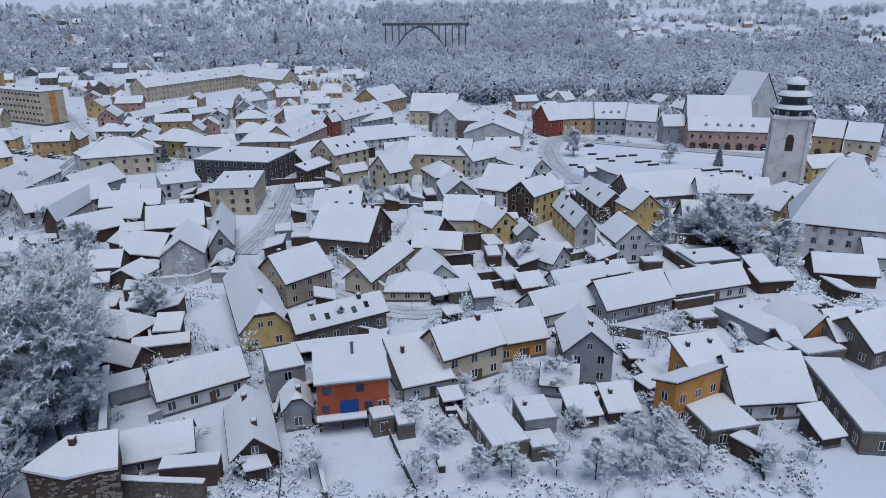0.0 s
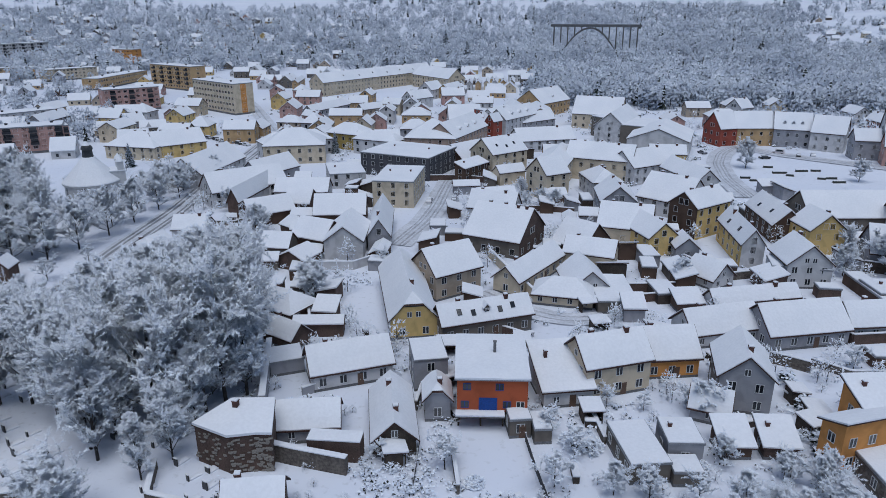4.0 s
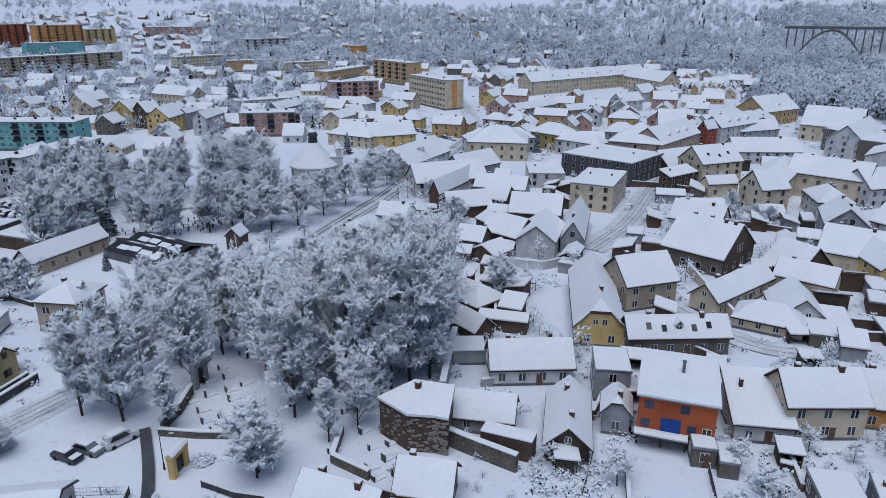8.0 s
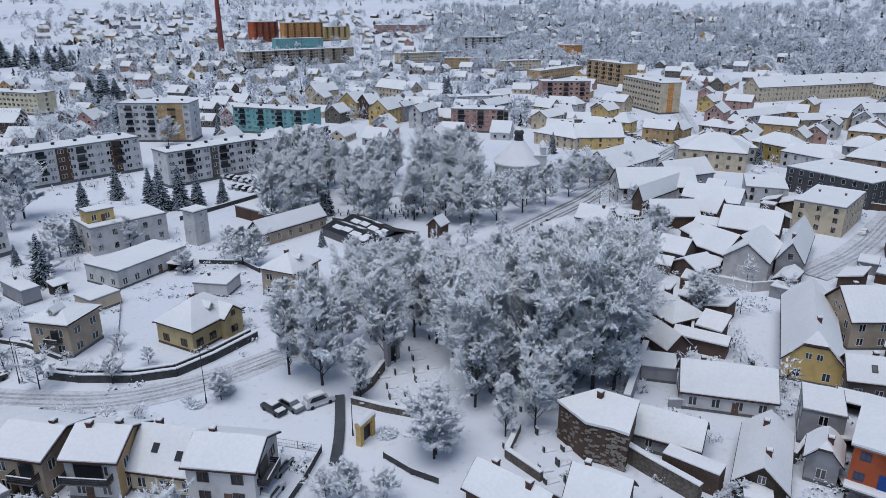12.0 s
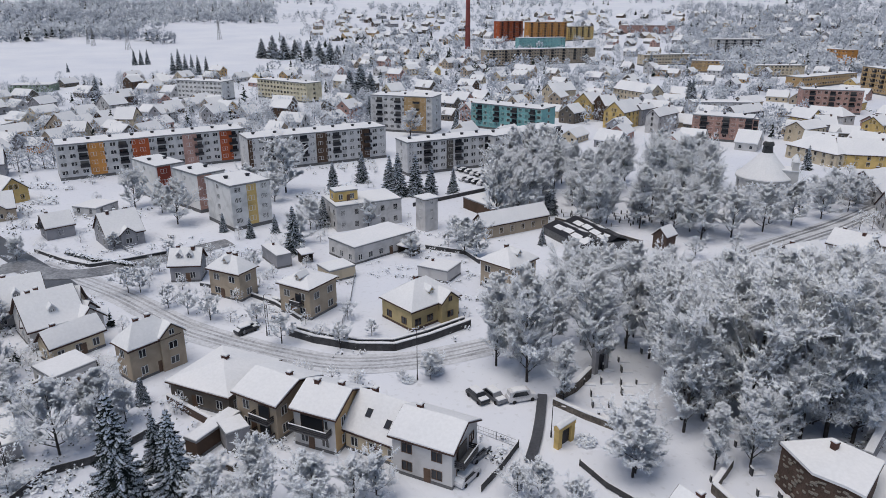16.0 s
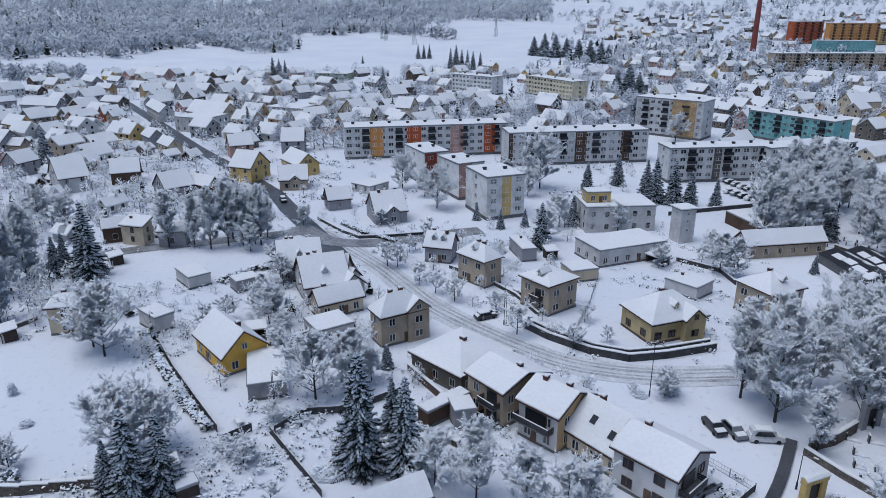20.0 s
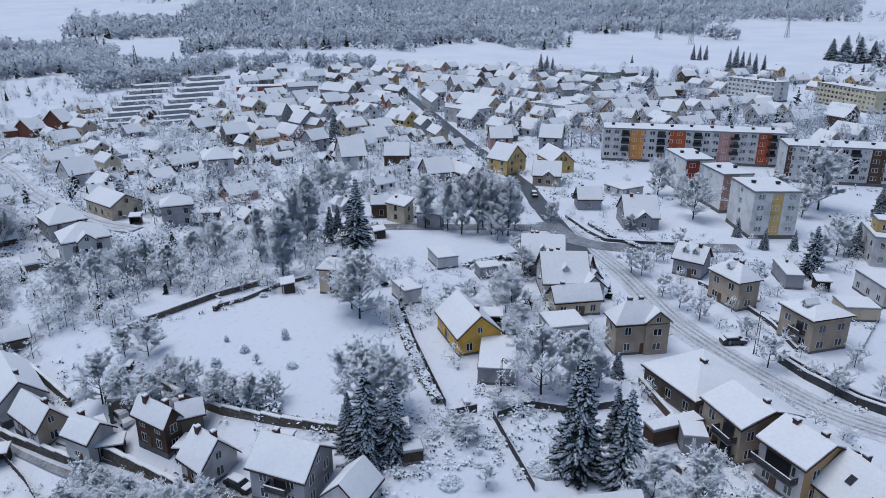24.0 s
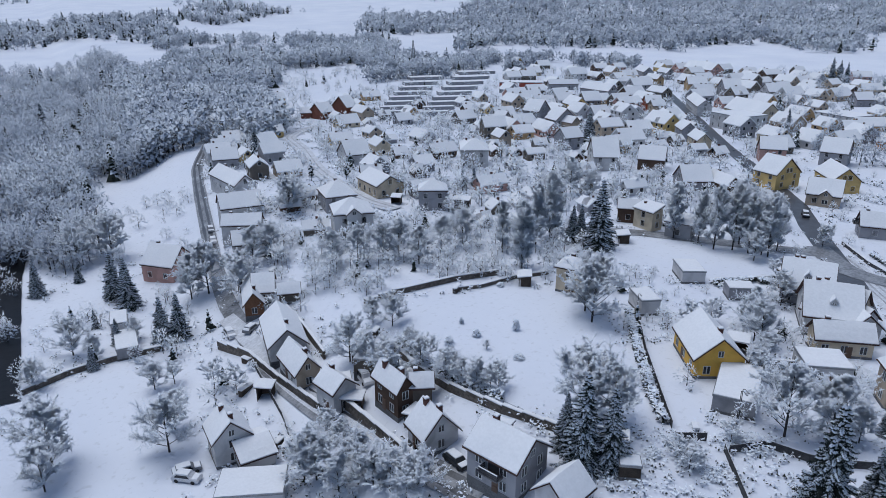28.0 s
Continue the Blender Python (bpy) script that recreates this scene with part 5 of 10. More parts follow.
def outer_town(name, az0, az1, d0, d1, n, seed, street, label, big=1.0, tones=(0, 0, 1, 2, 3, 3, 4, 5, 6, 7, 8, 8)):
    """Family houses too many to count, joined: walls, snowy roofs, windows, chimneys."""
    rng, made, tries = random.Random(seed), 0, 0
    walls, roofs, panes, stacks = MB(), MB(), MB(), MB()

    def lay(dst, src, m, mi=None):
        o = len(dst.v)
        dst.v.extend(tuple(m @ Vector(p)) for p in src.v)
        dst.f.extend(tuple(i + o for i in f) for f in src.f)
        dst.m.extend(src.m if mi is None else [mi] * len(src.f))

    while made < n and tries < n * 40:
        tries += 1
        x, y = in_wedge(rng, az0, az1, d0, d1)
        L, W = rng.uniform(8.5, 14) * big, rng.uniform(7, 9.5) * big
        if any((x - p) ** 2 + (y - q) ** 2 < (r + L * 0.55) ** 2 for p, q, r in PLACED):
            continue
        he = rng.choice((3.0, 3.4, 3.6, 5.6)) * (big if big < 1 else 1)
        hr = he + W * rng.uniform(0.34, 0.46)
        m = pose(x, y, ground_z(x, y), 0, 0, street + 90 * rng.randint(0, 1) + rng.uniform(-7, 7))
        l, w = L / 2, W / 2
        lay(walls, MB().prism([(-w, -3), (w, -3), (w, he), (0, hr - 0.1), (-w, he)], -l, l), m, rng.choice(tones))
        lay(roofs, roof_layer(l, w, 0.45, he, hr, "gable", 0.0, 0.35, 1, 1, 0.0), m)
        if rng.random() < 0.4:
            q = rng.uniform(-0.4, 0.4) * l
            lay(walls, MB().prism([(-1.6, he - 0.5), (1.6, he - 0.5), (0, he + 2.0)], 0, w + 0.3), m @ pose(q, 0, 0, 0, 0, rng.choice((90, -90))), 0)
            lay(roofs, roof_layer(w / 2 + 0.3, 1.8, 0.2, he, he + 2.2, "gable", 0.0, 0.3, 1, 1, 0.0), m @ pose(q, 0, 0, 0, 0, 90) @ pose(w / 2, 0, 0))
        for fx, fy, fa, ln in ((0, -w, 0, L), (0, w, 180, L), (l, 0, 90, W), (-l, 0, -90, W)):
            k = max(1, int(ln / 3.2))
            for i in range(k):
                u = (i - (k - 1) / 2) * ln / k
                for z in ((0.9, 3.6) if he > 5 else (0.9,)):
                    lay(panes, plain_pane(1.2, 1.4), m @ pose(fx, fy, z, 0, 0, fa) @ pose(u, 0, 0))
        for sgn in (-1, 1):
            lay(panes, plain_pane(1.2, 1.2), m @ pose(sgn * l, 0, he + 0.4, 0, 0, 90 * sgn))
        if rng.random() < 0.7:
            lay(stacks, MB().box(-0.3, 0.3, -0.3, 0.3, hr - 1, hr + 0.9), m @ pose(l * rng.uniform(-0.5, 0.5), 0.4, 0))
        PLACED.append((x, y, L * 0.55))
        made += 1
    ob = tagged(new(name, walls.mesh(name, [plaster(q) for q in TOWN_WALLS])), label, "houses", kind="stuff")
    for nm, mb, mats in (("roof_snow", roofs, [ROOF_SNOW]), ("glazing", panes, [WHITE_PAINT, GLASS]), ("chimneys", stacks, [BRICK])):
        tagged(part(nm, mb.mesh(nm, mats), ob), kind="stuff")


def wood(name, az0, az1, d0, d1, n, h0, h1, seed, label, pine=0.0, per=9, clear=0.0, grain=0.006, avoid=True):
    """Trees too many to count over one stretch of land, in one mesh with a mesh of trunks."""
    rng = random.Random(seed)
    nr = np.random.default_rng(seed)
    spots, tries, placed = [], 0, np.array(PLACED)
    while len(spots) < n and tries < n * 6:
        tries += 1
        x, y = in_wedge(rng, az0, az1, d0, d1)
        if clear and noise.noise((x * grain, y * grain, seed)) < clear - 0.5:
            continue
        if avoid and taken(placed, x, y, 1.0):
            continue
        spots.append((x, y, ground_z(x, y), rng.uniform(h0, h1)))
    if not spots:
        return
    S = np.array(spots)
    k = len(S)
    isp = nr.random(k) < pine
    out = {}
    for key, sel in (("frost", ~isp), ("pine", isp)):
        T = S[sel]
        if not len(T):
            continue
        m = len(T)
        if key == "frost":
            count = per * (6 if d0 < 300 else 4 if d0 < 800 else 3)
            a, u, e = nr.uniform(0, 2 * np.pi, (m, count)), np.sqrt(nr.random((m, count))), nr.random((m, count))
            rad = T[:, 3:4] * nr.uniform(0.26, 0.40, (m, 1)) * (1 + 0.22 * np.sin(3 * a + nr.uniform(0, 6, (m, 1))))
            low = nr.random((m, count)) < 0.30
            zz = np.where(low, 0.12 + 0.35 * e, 0.40 + 0.58 * np.sqrt(np.clip(1.0 - u * u, 0.0, 1)) * (0.5 + 0.5 * e) - 0.1 * u)
            pts = np.stack([T[:, 0:1] + rad * u * np.cos(a), T[:, 1:2] + rad * u * np.sin(a), T[:, 2:3] + T[:, 3:4] * zz], -1).reshape(-1, 3)
            size = np.repeat(T[:, 3], count) * nr.uniform(0.5, 1.2, m * count) * 0.95 / math.sqrt(count)
            mid = np.repeat(T[:, :3] + np.stack([0 * T[:, 3], 0 * T[:, 3], 0.40 * T[:, 3]], -1), count, 0)
            away = pts - mid
            away /= np.linalg.norm(away, axis=1, keepdims=True) + 1e-6
            out[key] = spikes(pts, away * 0.55 + nr.normal(0, 0.5, pts.shape) + (0, 0, 0.12), size * nr.uniform(1.3, 2.4, len(pts)) * (1.0 if d0 < 300 else 0.8), size * nr.uniform(0.16, 0.36, len(pts)) * (1.0 if d0 < 300 else 1.7), seed)
            own = out[key][0].reshape(-1, 4, 3) - pts[:, None]
            own /= np.linalg.norm(own, axis=2, keepdims=True) + 1e-6
            nrm = away[:, None] * 1.0 + own * (0.30 if d0 < 300 else 0.16) + (0, 0, 0.55)
            soft = (nrm / (np.linalg.norm(nrm, axis=2, keepdims=True) + 1e-6)).reshape(-1, 3)
        else:
            lv = 8
            j = np.tile(np.arange(lv), (m, 1))
            pts = np.stack([np.repeat(T[:, 0:1], lv, 1), np.repeat(T[:, 1:2], lv, 1), T[:, 2:3] + T[:, 3:4] * (0.14 + 0.108 * j)], -1).reshape(-1, 3)
            size = (T[:, 3:4] * 0.19 * (1.1 - j / lv)).reshape(-1)
            out[key] = lumps(pts, size, (1.0, 1.0, 1.15), seed + 3)
    v, f = out.get("frost", out.get("pine"))
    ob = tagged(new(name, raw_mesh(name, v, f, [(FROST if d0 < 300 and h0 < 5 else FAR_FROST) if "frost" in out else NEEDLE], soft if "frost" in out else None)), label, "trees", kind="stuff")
    if "frost" in out and "pine" in out:
        tagged(part("conifers", raw_mesh("conifers", *out["pine"], [NEEDLE]), ob), kind="stuff")
        sn = out["pine"][0].copy()
        sn[:, 2] += 0.35
        c = sn.reshape(-1, 4, 3)
        mid = c.mean(1, keepdims=True)
        keep = nr.random(len(c)) < 0.65
        tagged(part("conifer_snow", raw_mesh("conifer_snow", (mid + (c - mid) * (0.8, 0.8, 0.55) + (0, 0, 0.5))[keep].reshape(-1, 3), out["pine"][1][: 3 * keep.sum()], [FROST]), ob), kind="stuff")
    t = MB()
    for x, y, z, h in spots[:: 1 if d0 < 420 else 3]:
        r = 0.014 * h + 0.05
        t.add([(x + r, y, z - 1), (x - r / 2, y + r, z - 1), (x - r / 2, y - r, z - 1), (x, y, z + h * 0.72)], [(0, 1, 3), (1, 2, 3), (2, 0, 3)])
        for i in range(4 if d0 < 300 else 0):
            b, e = rng.uniform(0, 6.28), rng.uniform(0.25, 0.5) * h
            dx, dy = math.cos(b), math.sin(b)
            t.add([(x, y, z + e), (x - dy * r * 0.5, y + dx * r * 0.5, z + e + r), (x + dx * h * 0.24, y + dy * h * 0.24, z + e + h * 0.26)], [(0, 1, 2)])
    tagged(part("trunks", t.mesh("trunks", [BARK]), ob), kind="stuff")


def scrub(name, az0, az1, d0, d1, n, seed, label, h=0.9, big=1.0):
    """Low weeds, stalks and shrubs poking out of the snow, too many to count."""
    rng, nr = random.Random(seed), np.random.default_rng(seed)
    pts, dark, placed = [], [], np.array(PLACED)
    while len(pts) < n * 10:
        x, y = in_wedge(rng, az0, az1, d0, d1)
        if noise.noise((x * 0.07, y * 0.07, seed)) < -0.05 or taken(placed, x, y, 0.0):
            pts.append((x, y, -500.0))
            continue
        z = ground_z(x, y)
        for _ in range(10):
            q = (x + rng.gauss(0, 0.5 * big), y + rng.gauss(0, 0.5 * big))
            pts.append((*q, z + h * rng.uniform(0.25, 1.0)))
            if rng.random() < 0.6:
                dark.append((*q, z + h * rng.uniform(0.0, 0.6)))
    pts = [p for p in pts if p[2] > -400]
    v, f = lumps(pts, nr.uniform(0.08, 0.26, len(pts)) * big, (1.3, 0.8, 0.6), seed)
    ob = tagged(new(name, raw_mesh(name, v, f, [FROST])), label, "shrubs", kind="stuff")
    v, f = lumps(dark, nr.uniform(0.06, 0.22, len(dark)) * big, (0.8, 0.8, 1.2), seed + 1)
    tagged(part("stalks", raw_mesh("stalks", v, f, [HEDGE]), ob), kind="stuff")


def glasshouse_row(x, y, turn, L, W, h):
    """A long low nursery house, its dark roof half cleared of snow."""
    root = thing("greenhouse", x, y, turn, "long low greenhouse with a dark half-cleared roof", "greenhouse")
    l, w = L / 2, W / 2
    part("wall", MB().box(-l, l, -w, w, -1, h).mesh("wall", [CONCRETE]), root)
    part("roof", roof_layer(l, w, 0.2, h, h + W * 0.16, "gable", 0.0, 0.1, 1, 1, 0.0).mesh("roof", [METAL]), root)
    rng = random.Random(int(x))
    for k in range(9):
        u, s = rng.uniform(-0.9, 0.9) * l, rng.choice((-1, 1))
        a, b = rng.uniform(0.6, 2.2), rng.uniform(0.1, 0.5)
        z = lambda t: h + W * 0.16 * (1 - abs(t)) + 0.1
        part("snow_patch", MB().slab((u - a, s * w * b, z(b)), (u + a, s * w * b, z(b)), (u + a, s * w * (b + 0.4), z(b + 0.4)), (u - a, s * w * (b + 0.4), z(b + 0.4)), 0.1, 4, 3, 0.05).mesh("snow_patch", [ROOF_SNOW]), root)


def wood_pile(x, y, turn, L, label="stacked firewood under a lid of snow"):
    root = thing("wood_pile", x, y, turn, label, "wood pile", "wood piles")
    part("timber_core", MB().box(-L / 2, L / 2, -0.4, 0.4, -0.3, 1.1).mesh("timber_core", [DARK_WOOD]), root)
    part("snow_cap", MB().slab((-L / 2 - 0.1, -0.5, 1.1), (L / 2 + 0.1, -0.5, 1.1), (L / 2 + 0.1, 0.5, 1.1), (-L / 2 - 0.1, 0.5, 1.1), 0.25, 5, 3, 0.05).mesh("snow_cap", [ROOF_SNOW]), root)


def garden_table(x, y, turn):
    root = thing("garden_table", x, y, turn, "garden table loaded with a cushion of snow", "garden table", "garden tables")
    for sx in (-0.6, 0.6):
        for sy in (-0.35, 0.35):
            part("leg", MB().box(sx - 0.04, sx + 0.04, sy - 0.04, sy + 0.04, -0.2, 0.7).mesh("leg", [DARK_WOOD]), root)
    part("tabletop", MB().box(-0.8, 0.8, -0.5, 0.5, 0.7, 0.76).mesh("tabletop", [DARK_WOOD]), root)
    part("snow_cushion", MB().slab((-0.8, -0.5, 0.76), (0.8, -0.5, 0.76), (0.8, 0.5, 0.76), (-0.8, 0.5, 0.76), 0.3, 5, 4, 0.05).mesh("snow_cushion", [ROOF_SNOW]), root)


def lean_shelter(x, y, turn, L, W, h):
    """An open shed on posts, dark inside."""
    root = thing("open_shed", x, y, turn, "open-fronted dark wooden shed with a snowy roof", "shed", "open sheds")
    l, w = L / 2, W / 2
    part("back_wall", MB().box(-l, l, w - 0.1, w, -0.5, h).mesh("back_wall", [DARK_WOOD]), root)
    for s in (-1, 1):
        part("side_wall", MB().box(s * l - 0.05, s * l + 0.05, -w + 0.4, w - 0.1, -0.5, h - 0.1).mesh("side_wall", [DARK_WOOD]), root)
        part("post", MB().box(s * l - 0.07, s * l + 0.07, -w, -w + 0.14, -0.5, h).mesh("post", [DARK_WOOD]), root)
    part("roof", MB().slab((-l - 0.3, -w - 0.4, h - 0.1), (l + 0.3, -w - 0.4, h - 0.1), (l + 0.3, w + 0.2, h + 0.25), (-l - 0.3, w + 0.2, h + 0.25), 0.1).mesh("roof", [TILE]), root)
    part("roof_snow", MB().slab((-l - 0.28, -w - 0.38, h), (l + 0.28, -w - 0.38, h), (l + 0.28, w + 0.2, h + 0.35), (-l - 0.28, w + 0.2, h + 0.35), 0.3, 5, 4, 0.06).mesh("roof_snow", [ROOF_SNOW]), root)


def yard_clutter(az0, az1, d0, d1, n, seed):
    rng, made, tries = random.Random(seed), 0, 0
    while made < n and tries < n * 30:
        tries += 1
        x, y = in_wedge(rng, az0, az1, d0, d1)
        near = min((math.hypot(x - p, y - q) - r for p, q, r in PLACED), default=9)
        if not 0.3 < near < 4.5:
            continue
        k = rng.random()
        turn = rng.choice((12, 102, 30, 120)) + rng.uniform(-8, 8)
        if k < 0.4:
            wood_pile(x, y, turn, rng.uniform(1.6, 3.2))
        elif k < 0.6:
            garden_table(x, y, turn)
        else:
            lean_shelter(x, y, turn, rng.uniform(2.5, 4.5), rng.uniform(2, 3), rng.uniform(2.0, 2.5))
            PLACED.append((x, y, 2.2))
        made += 1


def infill(az0, az1, d0, d1, n, seed, turn, tones, low=4.0, high=6.6):
    """Town houses of the back rows, each on its own plot."""
    rng, made, tries = random.Random(seed), 0, 0
    words = {0: "white", 1: "cream", 2: "grey", 3: "beige", 4: "ochre", 5: "pink", 6: "brown", 7: "yellow", 8: "dull brown"}
    while made < n and tries < n * 60:
        tries += 1
        x, y = in_wedge(rng, az0, az1, d0, d1)
        L, W, he = rng.uniform(9, 17), rng.uniform(7.5, 10), rng.uniform(low, high)
        if any((x - p) ** 2 + (y - q) ** 2 < (r + L * 0.36) ** 2 for p, q, r in PLACED):
            continue
        k, kind = rng.choice(tones), rng.choice(("gable", "gable", "gable", "hip"))
        house(x, y, turn + 90 * rng.randint(0, 1) + rng.uniform(-9, 9), L, W, he, he + W * rng.uniform(0.3, 0.42), kind, TOWN_WALLS[k],
              words[k] + (" plastered town house under a hipped snowy roof" if kind == "hip" else " plastered town house with a snowy gabled roof"), ch=rng.randint(1, 2), lod=1)
        made += 1


def yard_sheds(az0, az1, d0, d1, n, seed, turn):
    """Low sheds, lean-tos and wash-houses in the yards between the houses."""
    rng, made, tries = random.Random(seed), 0, 0
    kinds = (("flat", "low flat-roofed yard shed deep in snow"), ("shed", "lean-to yard shed with a sloping snowy roof"), ("gable", "small yard barn with a low snowy roof"))
    while made < n and tries < n * 40:
        tries += 1
        x, y = in_wedge(rng, az0, az1, d0, d1)
        L, W = rng.uniform(3.5, 9.0), rng.uniform(3.0, 4.6)
        near = min((math.hypot(x - p, y - q) - r for p, q, r in PLACED), default=9)
        if not L * 0.3 < near < 9:
            continue
        kind, label = kinds[rng.choice((0, 1, 1, 2))]
        he = rng.uniform(2.2, 2.9)
        wall = rng.choice((DULL, BROWN, BROWN, DARK_WOOD, BROWN_BRICK, GREY))
        house(x, y, turn + 90 * rng.randint(0, 3) + rng.uniform(-8, 8), L, W, he, he if kind == "flat" else he + W * rng.uniform(0.22, 0.36), kind, wall, label, ch=0, win=0, lod=1, name="yard_shed", cat="shed")
        made += 1


# ---- buildings, quarter by quarter ----
# old town by the garden walls
house(-37.7, 77.0, 18.6, 8.5, 5.5, 2.6, 5.1, "gable", GREY, "grey rendered cottage with a snowy lean roof beside the bastion", ch=0)
house(-37.8, 93.2, 32.6, 12.9, 7.0, 3.2, 6.3, "gable", WHITE, "long white farmhouse with a snow-covered roof", ch=1)
house(-52.9, 101.8, -22.0, 7.3, 4.5, 2.4, 4.5, "gable", BROWN_BRICK, "small brown brick barn under snow", ch=1, win=0)
house(-59.2, 113.5, -17.8, 11.4, 7.7, 2.4, 5.0, "hip", BROWN, "small hipped house with a big chimney", ch=1)
house(-49.1, 93.4, 32.7, 5.5, 5.4, 2.6, 2.6, "flat", GREY, "low shed with a flat snowy roof in a yard", ch=0, win=0)
house(-36.1, 121.0, 112.2, 27.1, 8.5, 4.0, 8.4, "half", WHITE, "long barn with a yellow half-hipped gable and a dented snowy ridge", ch=1, gable=YELLOW, win=2)
house(-30.8, 132.8, 47.5, 11.3, 9.9, 5.6, 9.9, "gable", BEIGE, "two-storey beige house with a plain snowy roof", ch=1)
house(-19.5, 114.4, 32.2, 17.4, 5.7, 3.7, 6.3, "gable", DULL, "long grey-brown house with roof windows in the snow", ch=2, sky=5, dorm=1)
house(-25.0, 95.3, 22.1, 5.3, 7.5, 5.4, 5.4, "flat", GREY, "narrow grey annex with a rounded snowy roof", ch=0)
house(-21.2, 85.9, 106.1, 4.7, 3.7, 3.8, 5.8, "half", GREY, "narrow grey house with a half-hipped gable", ch=1)
house(-26.4, 80.5, 109.8, 13.1, 5.7, 2.7, 5.3, "gable", WHITE, "steep white chalet with a dark boarded gable", ch=2, gable=DARK_WOOD)
house(-4.0, 96.2, 21.1, 7.6, 9.4, 2.9, 6.0, "shed", WHITE, "white house under a wide single snowy slope", ch=1)
house(-9.0, 84.2, 19.0, 3.0, 4.1, 3.0, 3.0, "flat", DULL, "small outbuilding with a snowy flat roof", ch=0)
house(-5.7, 83.6, 15.9, 2.4, 4.3, 2.4, 2.4, "flat", DULL, "garden shed with a snowy flat roof", ch=0, win=0)
house(3.0, 100.3, 30.1, 11.0, 7.7, 5.6, 9.0, "gable", CREAM, "cream two-storey house with a brick chimney", ch=2)
house(12.1, 108.1, 19.1, 9.0, 8.2, 3.7, 7.3, "gable", ORANGE, "orange rendered house joined to a cream one", ch=1)
house(23.0, 101.0, 88.5, 10.1, 7.5, 6.0, 9.3, "gable", DULL, "tall gabled house with a boarded gable", ch=1, gable=GREY)
house(22.3, 121.7, 27.4, 13.7, 7.2, 2.9, 6.1, "gable", WHITE, "low white house with a broad snowy roof", ch=1)
house(36.1, 124.7, 23.4, 15.5, 8.9, 3.2, 7.1, "gable", GREY, "grey row house with a broad snowy roof", ch=1)
house(53.1, 131.0, 18.3, 17.6, 7.0, 3.2, 6.3, "gable", WHITE, "long white house with a snowy roof and dark yard side", ch=1)
house(30.8, 136.3, 24.1, 18.2, 4.0, 2.9, 4.8, "gable", WHITE, "low house behind a yard with skylit snowy roof", ch=2)
house(47.3, 91.2, 5.1, 11.5, 10.9, 3.2, 7.9, "gable", WHITE, "large house with a very broad snowy roof", ch=1)
house(39.4, 93.6, 15.9, 7.4, 5.0, 6.4, 8.1, "shed", ORANGE, "tall orange house with a brick chimney", ch=2)
house(35.6, 87.6, -151.3, 9.2, 3.7, 6.0, 7.3, "shed", ORANGE, "orange side wing with a small window", ch=0)
house(38.6, 83.4, 12.9, 7.2, 8.2, 3.0, 3.0, "flat", STONE, "low stone outbuilding with a snowy roof", ch=0)
house(65.0, 113.2, 103.2, 10.5, 7.5, 2.9, 6.2, "gable", ORANGE, "orange bungalow with white window frames and a snowy gable", ch=1)
house(56.6, 114.4, -64.8, 11.8, 6.3, 3.2, 3.2, "flat", GREY, "long row of grey garages with a flat snowy roof", ch=1, win=0)
house(59.5, 87.6, -95.7, 20.6, 5.8, 3.6, 3.6, "flat", DULL, "long workshop under a plain snowy roof", ch=0)
house(19.8, 86.0, 12.1, 4.0, 4.2, 2.1, 3.6, "shed", BROWN, "dark garden cabin with a snowy lean-to roof", ch=0)
house(25.6, 87.2, 8.2, 4.2, 4.2, 2.1, 3.6, "shed", BROWN_BRICK, "brick garden cabin with a snowy lean-to roof", ch=1)
house(7.3, 80.7, 18.9, 5.2, 9.5, 3.0, 3.0, "flat", DULL, "wide garden workshop with a flat snowy roof", ch=0)
house(12.8, 83.7, 11.1, 4.6, 5.9, 3.6, 3.6, "flat", GREY, "grey garden house with a flat snowy roof", ch=1)
house(13.1, 78.4, 12.2, 3.7, 3.6, 2.2, 2.2, "flat", DULL, "low lean-to under snow", ch=0, win=0)
house(18.1, 94.2, -11.5, 5.2, 4.7, 2.4, 4.6, "gable", GREY, "small annex with a steep snowy roof", ch=0)
house(52.1, 81.2, 12.9, 3.1, 4.5, 1.9, 3.5, "shed", DARK_WOOD, "dark wooden shelter with a snowy roof", ch=0, win=0)

house(69.6, 109.7, 8.7, 7.0, 9.4, 3.2, 6.7, "gable", GREY, "grey yard house with a snowy roof beside bungalows", ch=1, win=1)
house(73.8, 107.4, 23.4, 12.0, 10.6, 3.4, 7.3, "gable", DULL, "dull yard house with a broad snowy roof", ch=1, win=1)
house(86.5, 139.5, -12.0, 12.2, 7.7, 3.0, 5.9, "gable", BROWN, "long dark shed above terraced gardens", ch=0, win=0)
house(101.8, 147.9, -12.3, 11.6, 8.0, 3.4, 6.4, "gable", WHITE, "white yard house below the church", ch=1, win=1)

